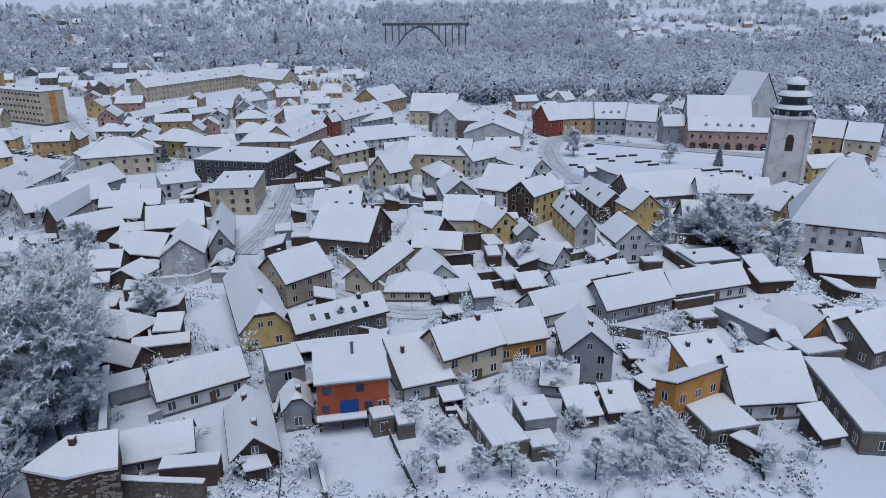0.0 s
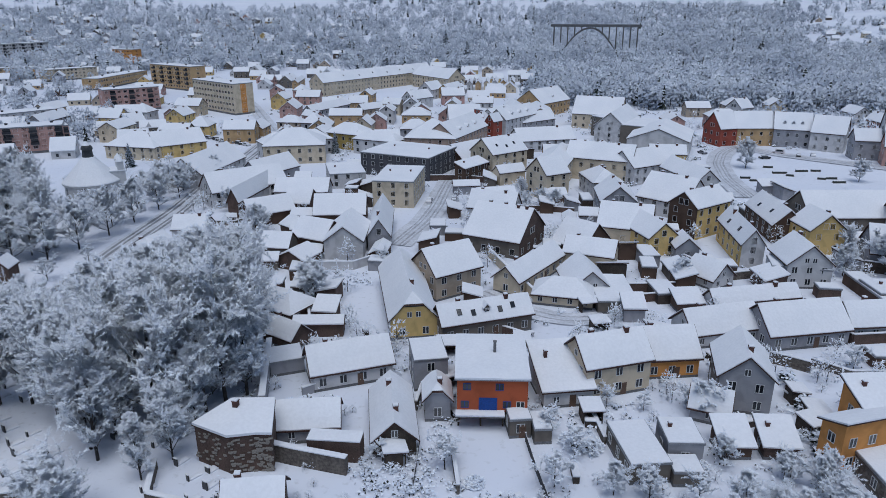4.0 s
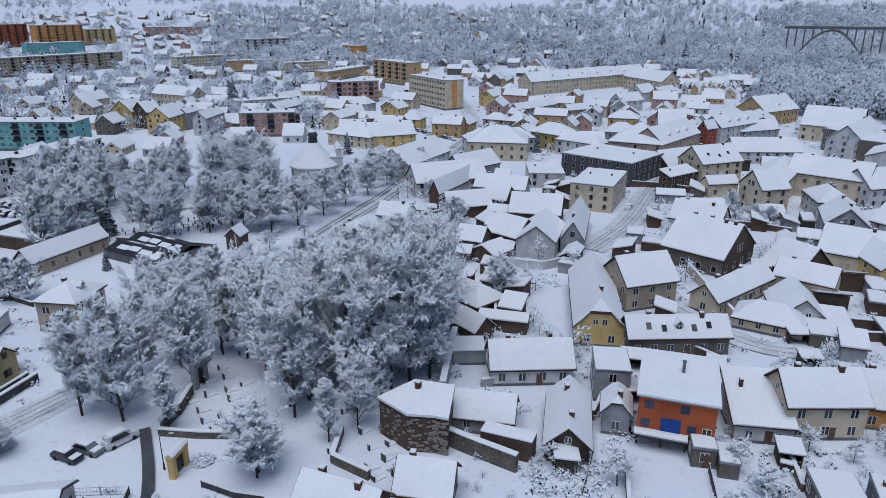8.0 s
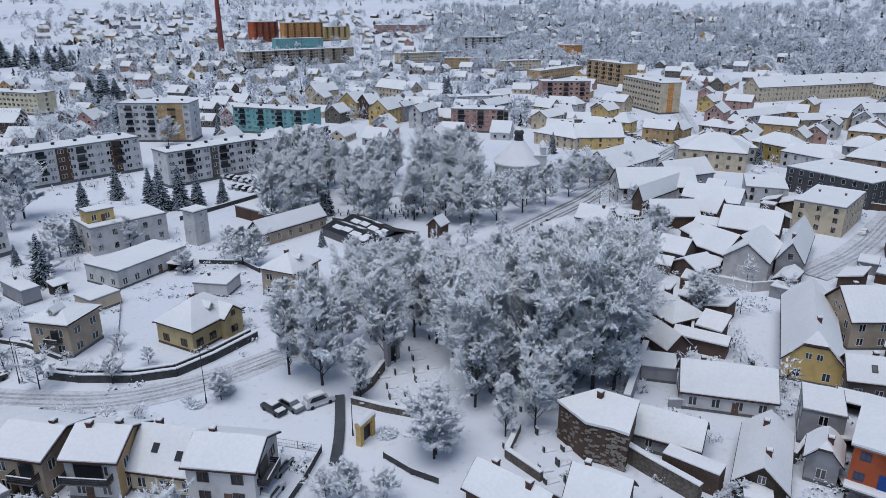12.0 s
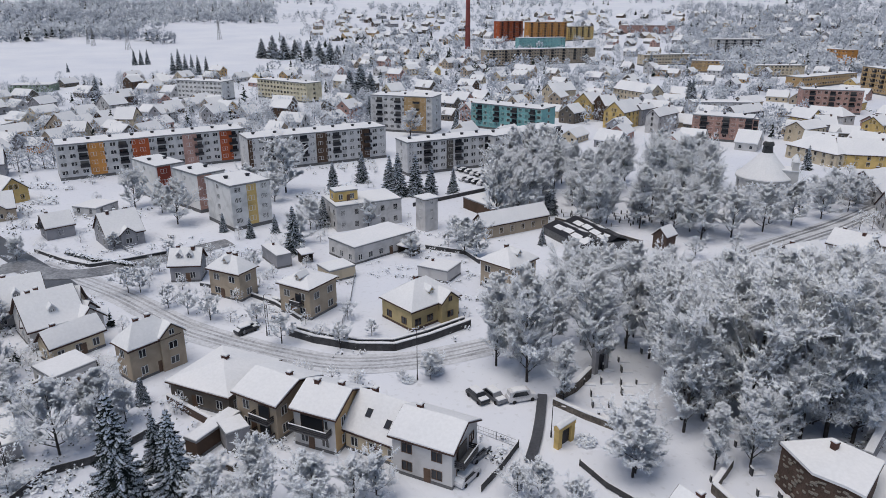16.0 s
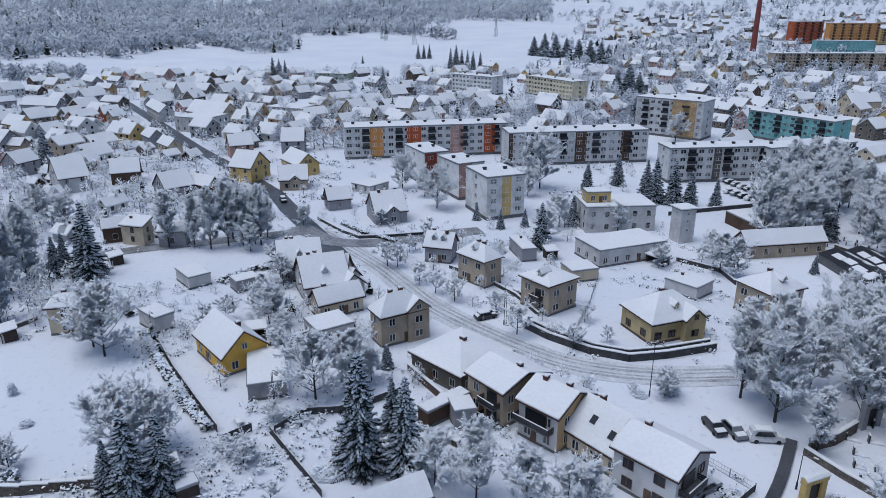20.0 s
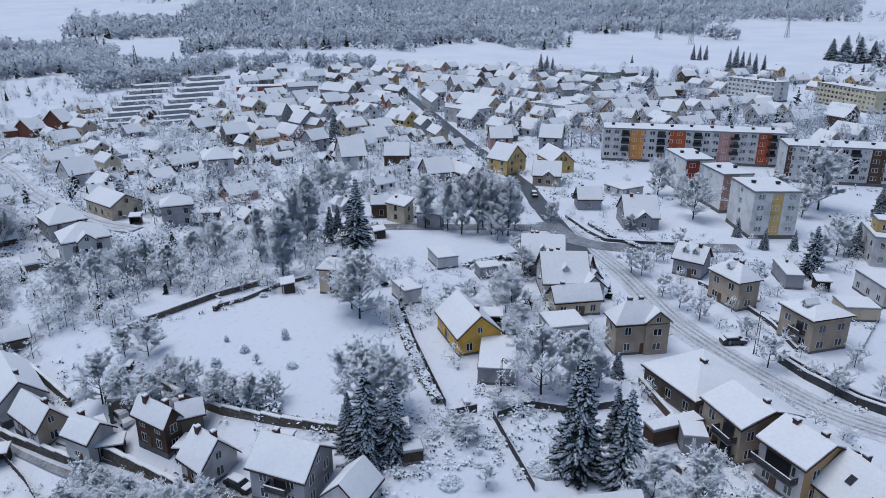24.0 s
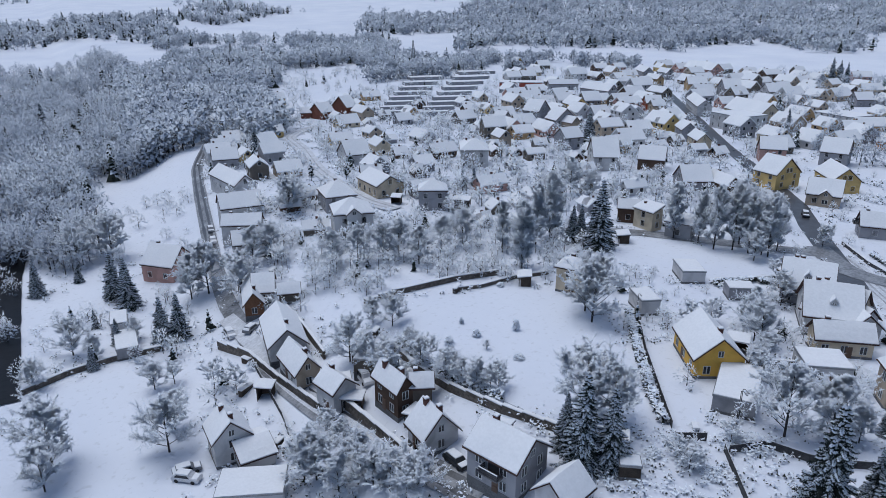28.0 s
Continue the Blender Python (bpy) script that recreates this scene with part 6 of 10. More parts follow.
# old town, middle rows
house(-122.4, 256.9, 43.9, 28.5, 10.4, 6, 9.4, "hip", WHITE, "white two-storey house with a hipped snowy roof", ch=2, lod=1)
house(-105.8, 276.9, -14.7, 18.0, 11.3, 6.5, 10.2, "hip", OLIVE, "dark yellow corner house with a hipped snowy roof", ch=2, lod=1)
house(-92.6, 274.8, 21.1, 17.4, 9.0, 4.5, 8.0, "gable", GREY, "grey yard wing behind a corner house", ch=0, lod=1)
house(-68.9, 238.8, -12.1, 27.2, 23.3, 8, 8, "flat", DKGREY, "modern dark grey building with a flat snowy roof", ch=2, lod=1)
house(-61.4, 201.3, 5.6, 12.5, 21.7, 8, 8, "flat", CREAM, "cream three-storey corner house with tilted roof windows", ch=2, lod=1)
house(-60.2, 152.2, 103.1, 15.8, 9.3, 4.5, 8, "gable", WHITE, "white barn gable without windows", ch=0, win=0, lod=1)
house(-55.3, 163.8, 105.5, 24.2, 5.5, 4, 8, "gable", GREY, "grey street house with a steep ridged snowy roof", ch=1, lod=1)
house(-70.2, 173.5, 15.7, 14.0, 11.0, 3.6, 7.8, "gable", BROWN, "dark barn with a broad snowy roof", ch=1, win=0, lod=1)
house(-86.1, 182.1, 5.6, 7.3, 8.3, 3, 6.2, "gable", BROWN_BRICK, "brown brick shed with a snowy roof", ch=0, win=0, lod=1)
house(-89.3, 191.1, 12.1, 16.1, 8.3, 4, 7.2, "gable", WHITE, "long white yard building with a snowy roof", ch=1, lod=1)
house(-85.6, 217.0, 27.1, 11.9, 17.1, 5, 5, "flat", WHITE, "white yard wing with a flat snowy roof", ch=1, lod=1)
house(-68.5, 153.1, -12.7, 9.6, 9.5, 3.2, 6.9, "gable", BROWN, "open dark barn under a snowy roof", ch=0, win=0, lod=1)
house(-67.2, 138.7, 79.3, 7.2, 7.4, 2.6, 4.4, "gable", BROWN_BRICK, "low brick shed with a snowy gable", ch=0, win=0, lod=1)
house(-74.8, 144.1, 5.7, 6.8, 6.8, 3, 5.7, "gable", DULL, "low barn with a snowy roof beside old trees", ch=0, win=0, lod=1)
house(-22.7, 163.7, -15.3, 14.8, 16.6, 4.2, 10.4, "gable", DULL, "house with a bare brown brick gable", ch=4, gable=BROWN_BRICK, lod=1)
house(-29.9, 193.5, 23.7, 11.1, 7.5, 4.2, 7.1, "gable", GREY, "small grey house with a front gable", ch=1, cross=(('end', 0.0, 4.0, 0.2),), lod=1)
house(-37.4, 247.8, 50.5, 16.6, 12.5, 7.5, 12.3, "gable", CREAM, "cream house with roof windows and tall chimneys", ch=2, sky=3, lod=1)
house(-51.2, 254.0, 58.8, 15.9, 11.8, 4, 8.5, "gable", BROWN, "brown yard house with a snowy roof", ch=1, lod=1)
house(-16.2, 238.3, 84.4, 28.2, 11.4, 7, 10, "gable", CREAM, "cream gabled wing of the town hall", ch=0, lod=1)
house(-30.9, 229.1, 39.4, 10.0, 4.9, 4.2, 6.2, "gable", CREAM, "low cream house with a porch", ch=0, lod=1)
house(-0.5, 244.8, -11.1, 22.8, 12.2, 7.4, 12.0, "gable", CREAM, "long cream town hall with rows of windows", ch=2, win=3, lod=1)
house(13.9, 245.8, 43.0, 20.9, 12.3, 6, 10.7, "gable", WHITE, "white wing with a broad snowy roof", ch=2, lod=1)
house(-67.9, 270.8, 5.4, 20.3, 19.1, 8, 14.1, "hip", ROSE, "corner house with a pinkish facade and hipped snowy roof", ch=1, lod=1)
house(-60.4, 281.9, 78.8, 34.6, 14.0, 8, 13.3, "gable", ROSE, "pinkish street house with dormers", ch=1, dorm=3, lod=1)
house(-68.1, 333.0, 17.6, 15.6, 15.5, 6, 11.8, "gable", WHITE, "white house behind the main street", ch=1, lod=1)
house(-56.6, 324.6, 48.1, 4.7, 9.1, 11, 11, "flat", RED, "narrow red house with a tall ornate gable", ch=0, lod=1)
house(-50.6, 327.5, 70.7, 19.2, 8.5, 8.6, 11.9, "gable", WHITE, "white town house with pale blue window rows", ch=1, dorm=2, lod=1)
house(-44.4, 355.1, 109.9, 29.3, 8.7, 8, 11, "gable", OCHRE, "ochre street house with a front gable", ch=1, lod=1)
house(-34.3, 358.7, 99.6, 29.3, 14.1, 6, 9.4, "gable", BEIGE, "beige gabled house in the main street", ch=1, lod=1)
house(-35.5, 396.9, 62.6, 28.6, 17.9, 7, 13.7, "gable", OCHRE, "ochre gabled house with a dormer", ch=2, dorm=1, lod=1)
house(-3.5, 357.0, -8.7, 23.5, 19.3, 7, 14.4, "gable", CREAM, "long cream house with rows of windows", ch=2, lod=1)
house(-25.7, 291.7, 29.0, 25.3, 11.5, 4.6, 9.0, "gable", WHITE, "low courtyard wing with a snowy roof", ch=2, lod=1)
house(22.7, 296.4, 81.3, 29.3, 23.8, 7, 11.5, "gable", WHITE, "large white hall with a snowy gable", ch=1, win=0, lod=1)
house(17.0, 315.0, -17.8, 15.0, 23.3, 9, 9, "flat", DULL, "plain grey fire wall hall with a flat snowy roof", ch=0, win=0, lod=1)
house(25.9, 186.5, 47.9, 14.0, 8.7, 8.4, 11.8, "gable", YELLOW, "tall narrow yellow house with a bare side gable", ch=2, gable=BROWN, lod=1)
house(33.8, 170.7, 97.1, 20.2, 5.1, 5.6, 9, "gable", YELLOW, "yellow house with a white gable and steep snowy roof", ch=2, sky=2, gable=WHITE, lod=1)
house(45.6, 191.8, 98.9, 20.2, 7.9, 4.6, 8.4, "gable", BROWN, "yard house with a bare grey-brown gable", ch=1, sky=2, lod=1)
house(65.2, 200.8, 13.3, 25.6, 14.2, 4.4, 9.8, "gable", DULL, "long yard building with a dark open eave", ch=0, lod=1)
house(87.7, 203.0, -10.7, 12.0, 9.7, 4.4, 8.1, "gable", WHITE, "long white house leading to the church", ch=2, lod=1)
house(7.1, 177.3, -6.6, 13.1, 12.7, 4.2, 9.0, "gable", CREAM, "cream yard house with a broad snowy roof", ch=2, lod=1)
house(13.0, 170.1, 117.3, 12.0, 7.9, 4.6, 8, "gable", YELLOW, "yellow yard wing with a hipped gable", ch=1, lod=1)
house(20.9, 206.2, -30.3, 14.7, 15.8, 4.6, 10.5, "gable", WHITE, "white house with a very broad snowy roof", ch=3, lod=1)
house(20.6, 164.9, 98.8, 6.4, 5.4, 3.2, 5.6, "gable", GREY, "small grey yard house with a snowy gable", ch=0, lod=1)
house(56.1, 148.4, -79.1, 15.0, 3.7, 2.6, 2.6, "flat", BROWN, "long dark lean-to with a flat snowy roof", ch=0, win=0, lod=1)
house(60.4, 147.1, 12.0, 11.2, 7.8, 3.2, 3.2, "flat", DULL, "low flat yard wing in the snow", ch=1, win=0, lod=1)
house(-1.1, 153.9, -9.1, 11.4, 7.1, 3.8, 6.6, "gable", CREAM, "cream farmhouse wing with a curved gable", ch=1, lod=1)
house(-135.4, 212.3, 92.4, 31.0, 13.9, 4.6, 9.8, "gable", WHITE, "long white street house with shop windows", ch=2, lod=1)
house(-101.8, 181.7, 91.9, 24.2, 3.2, 5, 8.4, "gable", WHITE, "white barn with a bare brown brick gable", ch=0, win=0, gable=BROWN_BRICK, lod=1)
house(-103.2, 152.1, 15.5, 8.8, 7.1, 3, 5.8, "gable", WHITE, "low white house with chimneys in the snow", ch=2, lod=1)
house(-90.6, 169.5, 47.1, 12.8, 8.6, 3.4, 6.8, "gable", BROWN, "open brown yard barn with a snowy roof", ch=0, win=0, lod=1)
house(-181.6, 240.0, -0.7, 22.7, 14.5, 5, 9.7, "hip", CREAM, "cream villa by the chapel with a snowy roof", ch=2, lod=1)
house(-170.2, 246.7, 51.7, 20.2, 12.6, 5, 9.8, "gable", YELLOW, "pale yellow street house with a snowy roof", ch=2, lod=1)
house(95.9, 158.9, -23.9, 21.8, 16.3, 8.5, 22.6, "hip", WHITE, "parish church nave under a broad snowy roof", ch=0, name="church_nave", cat="church", lod=1)
house(-13.9, 142.2, 68.0, 20.9, 6.0, 3.4, 6.1, "gable", CREAM, "long cream farmhouse with an arched gateway", ch=1)
house(-5.7, 132.1, -1.3, 11.9, 7.2, 2.4, 4.9, "hip", CREAM, "cream corner house with a curved front and hipped snowy roof", ch=0)
house(-3.8, 165.7, 148.7, 9.0, 11.2, 2.4, 7.2, "gable", BROWN, "small brown gabled barn", ch=0, win=0)
house(-2.0, 139.7, -74.2, 12.1, 8.7, 2.2, 6.0, "gable", WHITE, "white outbuilding with a steep snowy roof", ch=0)
house(3.7, 134.9, 11.2, 7.8, 14.5, 2.6, 2.6, "flat", DULL, "yard roof with ribbed snow", ch=0, win=0)
house(43.6, 155.0, -80.7, 10.0, 9.2, 5.6, 9.6, "gable", WHITE, "white house with a wooden balcony in the gable", ch=1)
house(43.2, 154.0, -1.2, 11.8, 6.8, 4.4, 4.4, "flat", WHITE, "white terrace block below a gabled house", ch=0)
house(83.8, 194.5, -4.9, 20.2, 8.0, 6.0, 9.5, "gable", WHITE, "long white house leading to the church", ch=2, lod=1)
house(66.2, 171.1, -6.4, 9.0, 11.9, 4.0, 9.1, "gable", GREY, "grey yard wing with windows", ch=0, lod=1)
house(89.2, 178.4, 120.5, 9.0, 8.2, 6.0, 9.6, "gable", OCHRE, "ochre gabled rectory by the church", ch=1, lod=1)
house(69.6, 142.0, 13.6, 4.7, 3.7, 2.4, 3.8, "shed", BROWN, "brown yard shed with snowy roof", ch=0, win=0)
house(18.4, 133.6, 18.7, 5.0, 3.7, 1.9, 3.2, "shed", BROWN_BRICK, "low brick shed with snowy roof", ch=0, win=0)
house(24.4, 149.1, -45.4, 7.4, 6.7, 2.4, 5.4, "gable", WHITE, "low white annex with snowy roof", ch=1)
house(27.4, 230.5, 115.4, 22.5, 7.7, 6.0, 9.4, "gable", WHITE, "white gabled house at the corner of the square", ch=0, lod=1)

# street of the old town
house(-57.1, 304.2, 84.1, 34.0, 6.7, 8.0, 11.0, "gable", PINK, "row of pink town houses with dormers", ch=2, dorm=2, lod=1)
house(-118.3, 248.3, 21.9, 23.3, 17.2, 7.0, 12.2, "hip", CREAM, "cream detached house with a hipped snowy roof", ch=2, lod=1)
house(-89.6, 266.8, -11.9, 20.2, 8.4, 6.0, 8.9, "hip", WHITE, "white house with hipped snowy roof", ch=1, lod=1)
house(-111.9, 213.6, 72.2, 18.8, 9.7, 4.0, 8.2, "gable", GREY, "low house with dark side and snowy roof", ch=1, lod=1)
house(-108.3, 188.9, 50.6, 23.9, 11.2, 5.0, 9.8, "gable", WHITE, "long white gabled house along the road", ch=1, lod=1)
house(-103.0, 134.3, 87.1, 9.3, 6.0, 3.0, 5.7, "gable", GREY, "low house with dark gables below tall trees", ch=1, dorm=2)
house(-16.7, 215.2, 43.2, 9.0, 10.4, 8.0, 12.5, "gable", CREAM, "cream gabled wing of the town hall", ch=0, lod=1)
house(-28.9, 185.9, -6.5, 13.2, 9.2, 4.0, 8.0, "gable", WHITE, "white house with a small front gable", ch=2, lod=1)
house(-43.1, 328.9, 65.4, 28.9, 10.2, 8.0, 12.4, "gable", WHITE, "white and blue town house with dormers", ch=1, dorm=3, lod=1)
house(-44.3, 231.4, 65.5, 14.0, 4.2, 5.0, 6.5, "shed", BROWN, "brown yard house with a snowy roof", ch=1, lod=1)
house(4.7, 333.7, 49.2, 20.8, 11.5, 9.0, 9.0, "flat", DULL, "plain grey hall with a flat snowy roof", ch=0, lod=1)
house(5.5, 323.8, -103.1, 33.1, 13.2, 8.0, 13.6, "gable", WHITE, "large white hall with a snowy gable", ch=1, lod=1)
house(-34.6, 338.1, 51.2, 22.0, 8.4, 5.0, 8.7, "gable", GREY, "grey house with a snowy gable", ch=1, lod=1)
house(-49.2, 308.5, 62.0, 6.5, 4.6, 8.6, 11.6, "gable", RED, "narrow red house with a tall ornate gable", ch=0, lod=1)

# houses round the square and the church
house(49.2, 320.4, 28.4, 9.0, 12.2, 7.6, 13.8, "gable", RED, "red and white gabled house on the square", ch=1, win=3, lod=1)
house(62.0, 324.7, 14.6, 16.8, 12.2, 7.6, 13.8, "gable", OCHRE, "ochre town house on the square", ch=1, win=3, lod=1)
house(78.3, 324.3, -5.3, 14.6, 12.2, 7.6, 13.8, "gable", GREY, "grey town house with small ornate gables", ch=1, win=3, dorm=3, lod=1)
house(91.8, 317.2, -22.0, 12.8, 12.2, 7.6, 13.8, "gable", WHITE, "white town house with dark shop windows", ch=1, win=3, lod=1)
house(100.1, 300.8, 2.0, 9.5, 7.7, 7.6, 11.6, "gable", GREY, "low grey town house on the square", ch=1, win=3, lod=1)
house(119.2, 287.7, -10.7, 32.5, 9.4, 7.6, 12.5, "gable", PINK, "long pink arcaded house with dormers", ch=1, win=3, dorm=5, lod=1)
house(155.2, 275.1, -33.0, 10.2, 13.2, 7.6, 13.2, "gable", OCHRE, "ochre arcaded house on the square", ch=1, win=3, lod=1)
house(164.4, 267.2, -35.4, 11.4, 13.2, 7.6, 13.2, "gable", CREAM, "cream arcaded house on the square", ch=1, win=3, lod=1)
house(118.9, 300.5, -10.2, 25.8, 14.4, 11.0, 19.8, "gable", WHITE, "large church nave with a steep snowy roof", ch=0, name="church_nave", cat="church", lod=1)
house(139.7, 317.1, 116.1, 16.0, 21.9, 12, 28.3, "gable", WHITE, "tall white gable of a monastery church", ch=0, win=0, name="church_choir", cat="church", lod=1)
house(94.7, 160.7, -70.9, 9.2, 3.7, 5.0, 6.8, "gable", WHITE, "white chapel wing of the church", ch=0, lod=1)
house(65.3, 376.9, 43.0, 9.0, 9.4, 9.0, 13.1, "gable", WHITE, "white house behind the square", ch=2, lod=1)

# school quarter
house(-167.9, 496.5, 66.3, 120.0, 13.2, 9.0, 14.6, "gable", CREAM, "long cream school with rows of windows", ch=2, sky=6, lod=1)
house(-122.6, 503.7, -42.1, 47.2, 14.4, 9.0, 15.1, "gable", CREAM, "school gymnasium with a large snowy roof", ch=0, lod=1)
house(-213.6, 461.1, 105.7, 34.0, 3.7, 8.0, 9.8, "gable", OCHRE, "ochre school wing with dormers", ch=1, lod=1)
house(-146.4, 349.6, 76.1, 34.0, 6.2, 6.0, 8.8, "gable", GREY, "town house below the school with a snowy roof", ch=1, lod=1)
house(-142.2, 320.5, 151.0, 11.0, 5.0, 6.0, 8.3, "gable", PINK, "town house below the school with a snowy roof", ch=1, lod=1)
house(-116.8, 372.7, -7.8, 10.9, 6.0, 6.0, 8.7, "gable", CREAM, "town house below the school with a snowy roof", ch=1, lod=1)
house(-110.4, 401.9, 59.0, 16.5, 9.4, 6.0, 10.1, "gable", WHITE, "town house below the school with a snowy roof", ch=1, lod=1)
house(-113.9, 448.7, 71.0, 14.7, 10.4, 6.0, 10.5, "gable", WHITE, "town house below the school with a snowy roof", ch=1, lod=1)
house(-102.6, 457.6, 76.4, 22.1, 6.5, 6.0, 8.9, "gable", OCHRE, "town house below the school with a snowy roof", ch=1, lod=1)
house(-123.0, 352.0, 57.3, 14.0, 5.5, 6.0, 8.5, "gable", BEIGE, "town house below the school with a snowy roof", ch=1, lod=1)
house(-104.0, 499.1, 100.1, 27.0, 3.7, 5.5, 7.3, "gable", CREAM, "row house with a snowy front gable", ch=1, lod=1)
house(-98.3, 502.5, 99.4, 27.1, 3.7, 5.5, 7.3, "gable", WHITE, "row house with a snowy front gable", ch=1, lod=1)
house(-92.6, 505.8, 98.8, 27.2, 3.7, 5.5, 7.3, "gable", OCHRE, "row house with a snowy front gable", ch=1, lod=1)
house(-86.9, 509.2, 98.1, 27.3, 3.7, 5.5, 7.3, "gable", CREAM, "row house with a snowy front gable", ch=1, lod=1)
house(-81.2, 512.5, 97.5, 27.4, 3.7, 5.5, 7.3, "gable", WHITE, "row house with a snowy front gable", ch=1, lod=1)
house(-75.5, 515.8, 96.8, 27.5, 3.7, 5.5, 7.3, "gable", OCHRE, "row house with a snowy front gable", ch=1, lod=1)
house(-69.8, 519.1, 96.2, 27.6, 3.7, 5.5, 7.3, "gable", CREAM, "row house with a snowy front gable", ch=1, lod=1)

# estate by the cemetery
block(-229.7, 100.9, 93.9, 34.6, 10.0, 11.8, 4, PANEL, "grey panel block of flats with dark balconies", balconies=4, vents=5, accents=(((0.12, 0.11, 0.10), (0.45, 0.53)),))
block(-232.3, 134.0, 105.9, 36.5, 10.0, 11.8, 4, PANEL, "grey panel block of flats beside the old trees", balconies=4, vents=4)
block(-259.9, 59.9, 95.8, 54.1, 12.5, 12.4, 4, PANEL, "grey panel block with brown bays and dark balconies", balconies=4, vents=7, accents=((BROWN, (0.47, 0.55)), (BROWN, (0.80, 0.87)), (BROWN, (0.0, 0.03))))
block(-275.4, 3.1, 98.1, 64.7, 12.5, 12.4, 4, PANEL, "long grey panel block with orange and red bays", balconies=4, vents=9, accents=((ORANGE, (0.15, 0.23)), (RUST, (0.37, 0.46)), (PINK, (0.64, 0.72)), (RUST, (0.85, 0.92))))
block(-232.5, 2.9, 112.8, 9.0, 17.2, 11.0, 3, PALE, "white block of flats with a red stair bay", balconies=0, vents=2, accents=((RED, (0.03, 0.50)),))
block(-212.6, 13.4, 115.0, 8.8, 14.2, 11.4, 3, PALE, "white block of flats with a pink stair bay", balconies=0, vents=2, accents=((PINK, (0.0, 0.52)),))
block(-191.7, 21.9, 109.2, 11.6, 14.8, 12.4, 4, PALE, "white block of flats with a yellow stair bay", balconies=0, vents=2, accents=((YELLOW, (0.40, 0.64)),))
block(-312.9, 117.3, 47.1, 31.4, 12.5, 17.0, 5, PANEL, "tall grey block with a yellow-brown bay and balconies", balconies=3, vents=3, accents=((OCHRE, (0.55, 0.9)),))
block(-294.1, 165.1, 29.1, 39.7, 12.5, 12.0, 4, TURQ, "turquoise painted block of flats with balconies", vents=5, balconies=3)
block(-232.9, 239.0, 38.3, 24.8, 12.5, 11.0, 4, PINK, "pinkish beige block of flats with balconies", vents=3, balconies=3)
block(-476.3, 40.9, 46.1, 34.6, 12.5, 12.0, 4, PALE, "white block of flats at the edge of the fields", vents=3)
block(-453.2, 89.9, 28.6, 47.6, 12.5, 12.0, 4, (0.66, 0.60, 0.44), "pale yellow block of flats near the fields", vents=3)
block(-606.8, 369.0, 87.0, 119.9, 12.5, 15.0, 5, BEIGE, "long beige block of flats", vents=6, balconies=4)
block(-474.2, 471.1, 46.9, 44.5, 12.5, 10.0, 3, OCHRE, "ochre school pavilion with dark roof lights", vents=6)
block(-544.6, 484.4, 79.0, 72.8, 12.5, 10.0, 3, CREAM, "cream school pavilion with dark roof lights", vents=6)
block(-596.2, 615.8, 73.3, 60.0, 12.5, 16.0, 5, WHITE, "white block of flats with dark balconies", vents=2, balconies=3)
block(-864.2, 474.9, 97.6, 39.5, 12.5, 26.0, 8, RUST, "dark red panel tower block on the hill", vents=1, balconies=3)
block(-823.0, 508.1, 84.7, 55.4, 12.5, 26.0, 8, ORANGE, "orange panel tower block on the hill", vents=2, balconies=3)
block(-830.9, 565.4, 89.2, 41.5, 12.5, 18.0, 6, YELLOW, "yellow block of flats on the hill", vents=1, balconies=3)
block(-734.8, 447.5, 81.3, 58.6, 12.5, 15.0, 5, TURQ, "pale turquoise block of flats", vents=3)
block(-858.1, 704.0, 49.9, 79.0, 12.5, 12.0, 4, PINK, "reddish low block of flats on the hill", vents=3)
block(-271.7, 354.9, 50.1, 30.4, 12.5, 13.0, 4, PINK, "pink painted block of flats with balconies", vents=2, balconies=3)
block(-309.4, 461.2, -22.1, 48.8, 12.5, 17.0, 5, OCHRE, "ochre rendered block of flats with balconies", vents=2, balconies=3)
block(-217.1, 365.1, -29.3, 44.1, 12.5, 17.0, 5, CREAM, "cream block of flats with an orange stair bay", vents=2, endcol=ORANGE)
block(-468.8, 618.5, -5.7, 23.8, 12.5, 14.0, 4, ORANGE, "orange and yellow block of flats", vents=1)
block(-431.1, 492.7, 65.1, 41.1, 12.5, 9.0, 3, CREAM, "low cream office building under snow", vents=2)
block(-369.2, 470.6, 97.9, 70.9, 12.5, 8.0, 2, OCHRE, "low ochre annex with a snowy roof", vents=2)
block(-234.4, 240.9, 49.5, 26.8, 12.5, 10.0, 3, PINK, "pink block of flats with balconies by the chapel", vents=2, balconies=3)
block(-294.7, 298.8, 62.6, 33.3, 12.5, 6.5, 2, WHITE, "low white modern building with a flat roof", vents=2)
house(-311.2, 222.3, 108.9, 12.8, 11.9, 8.0, 13.1, "gable", YELLOW, "town house with a snowy roof by the park", ch=2, lod=1)
house(-300.5, 224.6, 91.0, 9.1, 10.9, 8.0, 12.7, "gable", BROWN, "town house with a snowy roof by the park", ch=2, lod=1)
house(-280.8, 222.0, 114.4, 23.6, 10.9, 8.0, 12.7, "gable", YELLOW, "town house with a snowy roof by the park", ch=2, lod=1)
house(-280.0, 232.9, 107.6, 11.6, 4.5, 8.0, 10.1, "gable", GREY, "town house with a snowy roof by the park", ch=2, lod=1)
house(-261.8, 229.1, 113.1, 20.4, 6.5, 8.0, 10.9, "gable", WHITE, "town house with a snowy roof by the park", ch=2, lod=1)
house(-358.5, 291.9, 2.7, 34.0, 10.9, 6.0, 10.7, "gable", CREAM, "town house with a snowy roof by the park", ch=2, lod=1)
